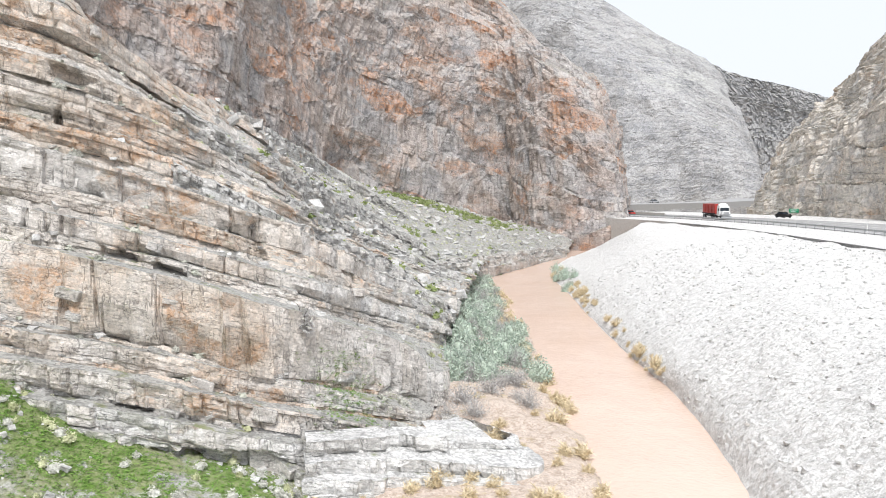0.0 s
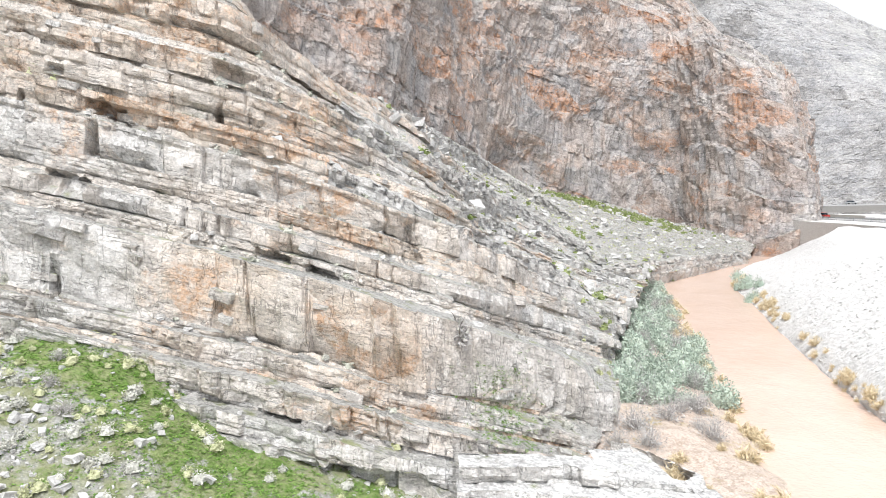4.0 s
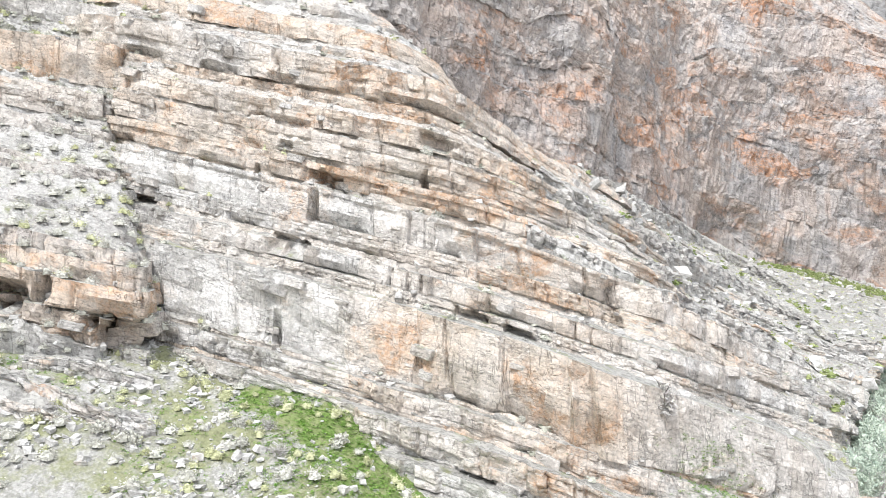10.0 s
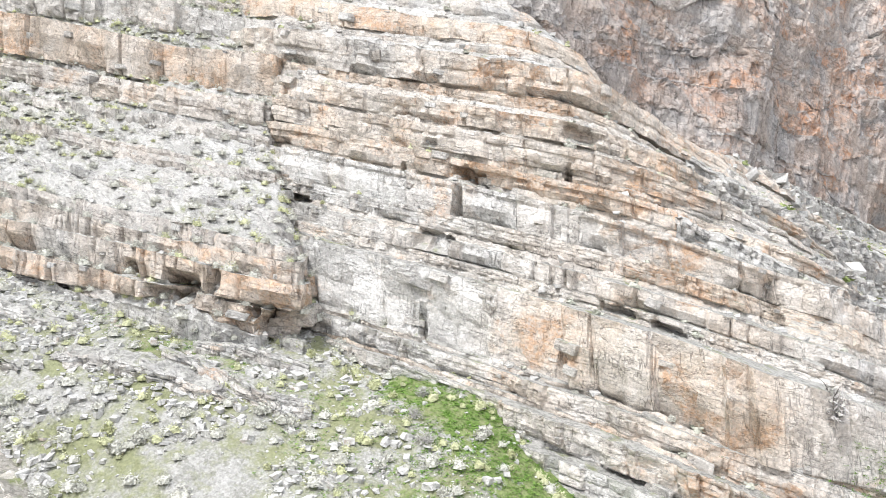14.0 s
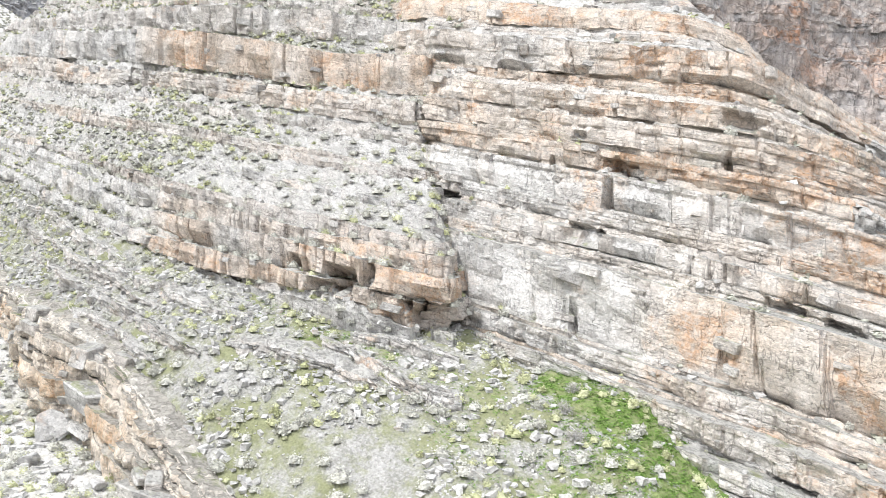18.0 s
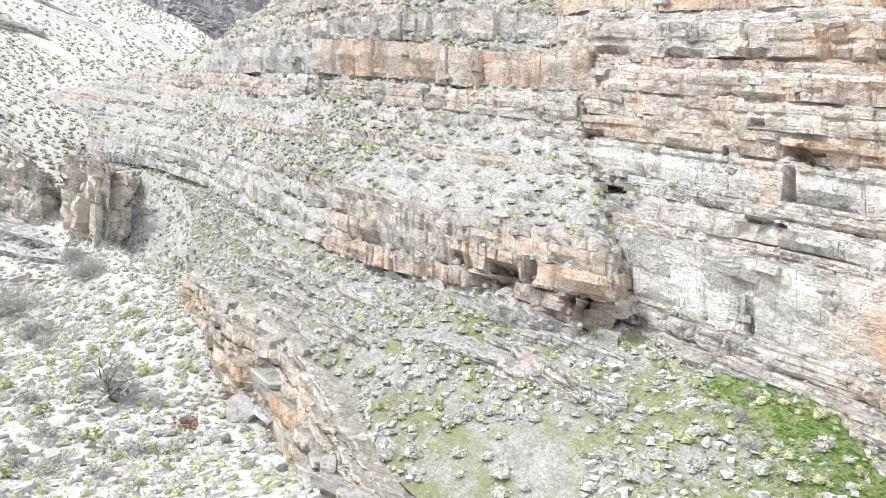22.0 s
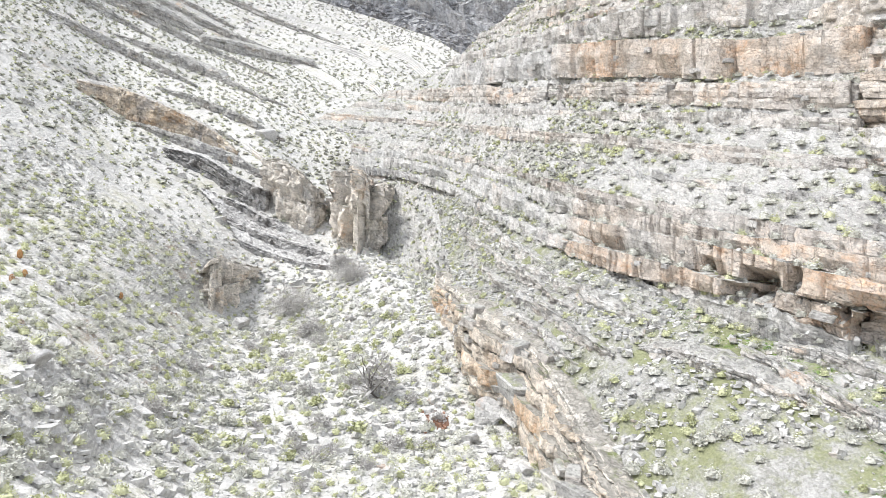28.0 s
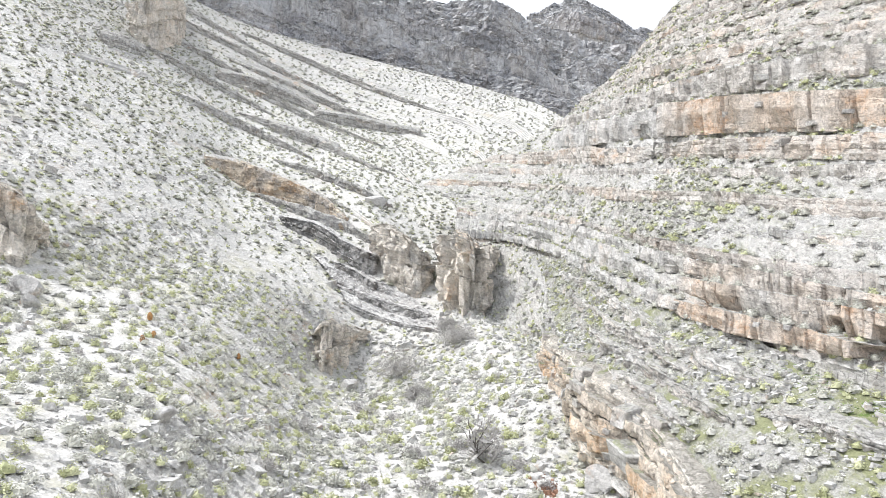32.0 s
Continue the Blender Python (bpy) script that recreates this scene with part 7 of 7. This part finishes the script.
GREY_BLOCKS = [me.copy() for me in BLOCKS]
for me in GREY_BLOCKS:
    me.materials.clear()
    me.materials.append(HILL)
ledge_blocks(cliff_main, "cliff_main", 290, 71, 85, 0.35, 1.1)
ledge_blocks(hillside, "hillside", 290, 72, 110, 0.35, 1.1, meshes=GREY_BLOCKS)
ledge_blocks(wall_low, "cliff_wash", 60, 73, 90, 0.5, 1.6)
ledge_blocks(slope_d, "scree_slope", 120, 74, 290, 0.4, 1.3, near=75, long=1.5, meshes=GREY_BLOCKS, patch=1.2)


# ---- highway, bridge, vehicles and signs ----
def tint(name, c, rough=0.5, metal=0.0, wear=0.15):
    n = Nodes(name, rough, 0.4)
    n.b.inputs["Metallic"].default_value = metal
    return n.done(n.mix(n.math("MULTIPLY", n.noise(3.0, 5, 0.7), wear * 2), c, tuple(q * 0.6 for q in c)))


WHITE, BLACK, REDP, GREENP = tint("white_paint", (0.8, 0.8, 0.8)), tint("black_rubber", (0.03, 0.03, 0.03), 0.8), tint("red_paint", (0.45, 0.06, 0.05)), tint("green_sign", (0.02, 0.25, 0.12))
STEEL, CONC, DARKGLASS, SILVER = tint("galvanised_steel", (0.45, 0.46, 0.47), 0.45, 0.6), tint("bridge_concrete", (0.48, 0.46, 0.43), 0.9), tint("dark_glass", (0.03, 0.04, 0.05), 0.1), tint("silver_paint", (0.5, 0.52, 0.54), 0.35, 0.3)


def box(name, size, at, mat, parent, label="", bevel=0.03, taper=None):
    bm = bmesh.new()
    bmesh.ops.create_cube(bm, size=1.0)
    for v in bm.verts:
        k = 1.0
        if taper and v.co.z > 0:
            k = taper
        v.co = (v.co.x * size[0] * k, v.co.y * size[1] * k, v.co.z * size[2])
    bmesh.ops.bevel(bm, geom=bm.edges[:], offset=min(bevel, min(size) * 0.3), segments=2, affect="EDGES")
    me = bpy.data.meshes.new(name)
    bm.to_mesh(me)
    bm.free()
    return part(name, me, mat, parent, label, pose(*at))


def drum(name, radius, width, at, mat, parent):
    bm = bmesh.new()
    bmesh.ops.create_cone(bm, cap_ends=True, segments=20, radius1=radius, radius2=radius, depth=width)
    bmesh.ops.bevel(bm, geom=[e for e in bm.edges if len(e.link_faces) == 2 and abs(e.calc_face_angle()) > 1], offset=0.05, segments=2, affect="EDGES")
    me = bpy.data.meshes.new(name)
    bm.to_mesh(me)
    bm.free()
    return part(name, me, mat, parent, "", pose(*at, 90, 0, 0))


def ribbon(name, path, half, thick, mat, parent=None):
    """A strip of even width along a path of (x, y, z)."""
    a = catmull(np.array(path, float), np.linspace(0, len(path) - 1, 120))
    t = np.gradient(a[:, :2], axis=0)
    nrm = np.stack([-t[:, 1], t[:, 0]], 1) / np.linalg.norm(t, axis=1, keepdims=True)
    rows = []
    for o, dz in ((half[0], -thick), (half[0], 0), (half[1], 0), (half[1], -thick)):
        rows.append(np.concatenate([a[:, :2] + nrm * o, a[:, 2:] + dz], 1))
    me = mesh_of(name, np.array(rows).reshape(-1, 3), quads(4, 120)[:, ::-1])
    return me


ROAD = [(52.0, -40.0, 10.0), (64.0, 20.0, 10.0), (70.0, 70.0, 10.2), (73.0, 110.0, 10.3), (74.0, 150.0, 10.2), (71.0, 190.0, 9.9), (61.0, 232.0, 9.6), (46.0, 268.0, 9.6)]
FAR = [(20.0, 330.0, 11.0), (60.0, 318.0, 11.5), (110.0, 330.0, 12.4), (150.0, 372.0, 13.0), (180.0, 430.0, 13.6)]
road = solid("road", ribbon("road", ROAD, (-17, 6.5), 1.2, ASPHALT), ASPHALT, "worn grey highway carriageway", "road", "structure")
road_far = solid("road", ribbon("road_far", FAR, (-9, 9), 2.5, ASPHALT), ASPHALT, "far highway carriageway curving round the rock", "road", "structure")
for off, w in ((-6.0, 0.16), (5.6, 0.16), (0.0, 0.12), (-16.4, 0.16), (-11.0, 0.12)):
    me = ribbon("lane_line", [(x, y, z + 0.02) for x, y, z in ROAD], (off, off + w), 0.01, WHITE)
    me.materials.append(WHITE)
    part("lane_line", me, WHITE, road)
rail = new("guard_rail")
tagged(rail, "galvanised guard rail along the highway edge", "guard rail")
me = ribbon("beam", [(x, y, z + 0.75) for x, y, z in ROAD], (7.2, 7.28), 0.32, STEEL)
part("beam", me, STEEL, rail)
post = None
pa = catmull(np.array(ROAD, float), np.linspace(0.8, 5.6, 60))
tn = np.gradient(pa[:, :2], axis=0)
tn /= np.linalg.norm(tn, axis=1, keepdims=True)
for q, d in zip(pa, tn):
    at = (q[0] - d[1] * 7.35, q[1] + d[0] * 7.35, q[2] + 0.3)
    if post is None:
        post = box("post", (0.12, 0.16, 0.95), at, STEEL, rail)
    else:
        o = new("post", post.data)
        o.parent = rail
        o.matrix_local = pose(*at)

# shoulder fill between the riprap and the road, and beyond it
fill = solid("road_bed", ribbon("road_bed", [(x, y, z - 0.12) for x, y, z in ROAD], (-46, 20), 8.0, RIPRAP), RIPRAP, "pale gravel shoulder of the highway", "road shoulder", "structure")

bridge = new("bridge")
tagged(bridge, "concrete highway bridge on a dark pier beside the cliff", "bridge")
bridge.matrix_world = pose(55.0, 246.0, 9.6, 0, 0, 22)
box("deck", (14.0, 44.0, 0.9), (0, 0, -0.5), CONC, bridge)
box("girder", (11.0, 44.0, 1.3), (0, 0, -1.6), CONC, bridge, "shadowed girder")
box("barrier", (0.35, 44.0, 0.95), (-6.8, 0, 0.4), CONC, bridge)
box("barrier", (0.35, 44.0, 0.95), (6.8, 0, 0.4), CONC, bridge)
box("pier", (9.0, 1.6, 11.0), (0, 6.0, -6.0), CONC, bridge)
box("abutment", (13.0, 3.0, 9.0), (0, -22.0, -5.0), CONC, bridge)


def truck(x, y, z, yaw):
    root = new("truck")
    root.matrix_world = pose(x, y, z, 0, 0, yaw)
    cab = box("cab", (2.2, 2.5, 2.5), (5.2, 0, 2.2), WHITE, root, "white sleeper cab", 0.18)
    box("windscreen", (0.06, 2.1, 0.85), (1.1, 0, 0.35), DARKGLASS, cab)
    box("side_window", (0.8, 0.05, 0.7), (0.35, 1.26, 0.3), DARKGLASS, cab)
    box("side_window", (0.8, 0.05, 0.7), (0.35, -1.26, 0.3), DARKGLASS, cab)
    box("fairing", (1.8, 2.4, 0.9), (4.9, 0, 3.7), WHITE, root, "", 0.25, 0.75)
    hood = box("hood", (1.7, 2.1, 1.2), (7.0, 0, 1.6), WHITE, root, "", 0.2, 0.85)
    box("grille", (0.06, 1.2, 0.8), (0.86, 0, -0.05), STEEL, hood)
    box("headlight", (0.08, 0.35, 0.25), (0.84, 0.8, -0.2), SILVER, hood)
    box("headlight", (0.08, 0.35, 0.25), (0.84, -0.8, -0.2), SILVER, hood)
    box("bumper", (0.3, 2.4, 0.45), (7.9, 0, 0.65), SILVER, root)
    box("chassis", (15.5, 1.0, 0.35), (-0.2, 0, 0.85), BLACK, root)
    box("trailer_deck", (11.0, 2.5, 0.3), (-2.6, 0, 1.35), BLACK, root)
    box("headboard", (0.15, 2.5, 2.0), (2.9, 0, 2.4), REDP, root)
    for k in range(4):
        for s in range(2):
            box("crate", (2.4, 2.3, 1.15), (-6.7 + k * 2.55, 0, 2.1 + s * 1.18), REDP, root, "red load lashed on the deck", 0.08)
    for wx in (6.6, 3.4, 2.2, -5.6, -6.8):
        for wy in (-1.05, 1.05):
            tyre = drum("wheel", 0.52, 0.4, (wx, wy, 0.52), BLACK, root)
            drum("rim", 0.28, 0.44, (0, 0, 0), SILVER, tyre).matrix_local = Matrix()
    return tagged(root, "white semi truck with a red load on its flatbed", "truck")


def car(x, y, z, yaw, mat, label, h=1.5, l=4.6):
    root = new("car")
    root.matrix_world = pose(x, y, z, 0, 0, yaw)
    box("body", (l, 1.85, h * 0.5), (0, 0, h * 0.42), mat, root, "", 0.2)
    cabin = box("cabin", (l * 0.6, 1.7, h * 0.42), (-0.2, 0, h * 0.82), DARKGLASS, root, "dark glazed cabin", 0.15, 0.82)
    box("roof", (l * 0.46, 1.35, 0.06), (0, 0, h * 0.21), mat, cabin)
    for wx in (-l * 0.3, l * 0.3):
        for wy in (-0.85, 0.85):
            drum("wheel", 0.34, 0.24, (wx, wy, 0.34), BLACK, root)
    return tagged(root, label, "car")


truck(70.6, 187.5, 10.0, -93)
car(90.0, 192.0, 10.1, -75, BLACK, "dark car on the highway behind the sign")
car(58.0, 226.0, 9.75, 110, REDP, "red car on the highway before the bridge")
car(96.0, 330.0, 12.3, 15, SILVER, "silver car on the far carriageway")


def van(x, y, z, yaw):
    root = new("box_truck")
    root.matrix_world = pose(x, y, z, 0, 0, yaw)
    box("cargo_box", (6.5, 2.4, 2.7), (-1, 0, 2.2), WHITE, root, "", 0.06)
    cab = box("cab", (1.9, 2.2, 1.7), (3.3, 0, 1.5), WHITE, root, "", 0.2, 0.85)
    box("windscreen", (0.06, 1.7, 0.6), (0.9, 0, 0.3), DARKGLASS, cab)
    for wx in (-3, 3.2):
        for wy in (-1, 1):
            drum("wheel", 0.45, 0.3, (wx, wy, 0.45), BLACK, root)
    return tagged(root, "white box truck on the far carriageway", "truck")


van(62.0, 318.0, 11.6, 8)

sign = new("road_sign")
sign.matrix_world = pose(96.9, 200.5, 8.2, 0, 0, -28)
tagged(sign, "green highway sign on two steel posts", "road sign")
panel = box("panel", (2.4, 0.06, 1.1), (0, 0, 3.6), GREENP, sign, "green panel")
box("lettering", (1.7, 0.02, 0.16), (0, -0.045, 0.2), WHITE, panel, "unreadable white line", 0.005)
box("lettering", (1.2, 0.02, 0.16), (-0.2, -0.045, -0.15), WHITE, panel, "unreadable white line", 0.005)
box("post", (0.1, 0.1, 3.9), (-0.8, 0.06, 1.9), STEEL, sign)
box("post", (0.1, 0.1, 3.9), (0.8, 0.06, 1.9), STEEL, sign)
for x, y, h, mt, lb in ((63.2, 108.0, 2.2, WHITE, "white delineator post at the road shoulder"), (69.5, 104.0, 5.0, STEEL, "thin steel pole at the road shoulder"), (72.2, 104.5, 5.4, STEEL, "thin steel pole at the road shoulder")):
    pl = new("marker_post")
    pl.matrix_world = pose(x, y, 9.9)
    box("shaft", (0.09, 0.09, h), (0, 0, h / 2), mt, pl, "", 0.02)
    box("cap", (0.16, 0.05, 0.2), (0, -0.08, h - 0.12), SILVER, pl, "", 0.01)
    tagged(pl, lb, "post", "posts along the highway")
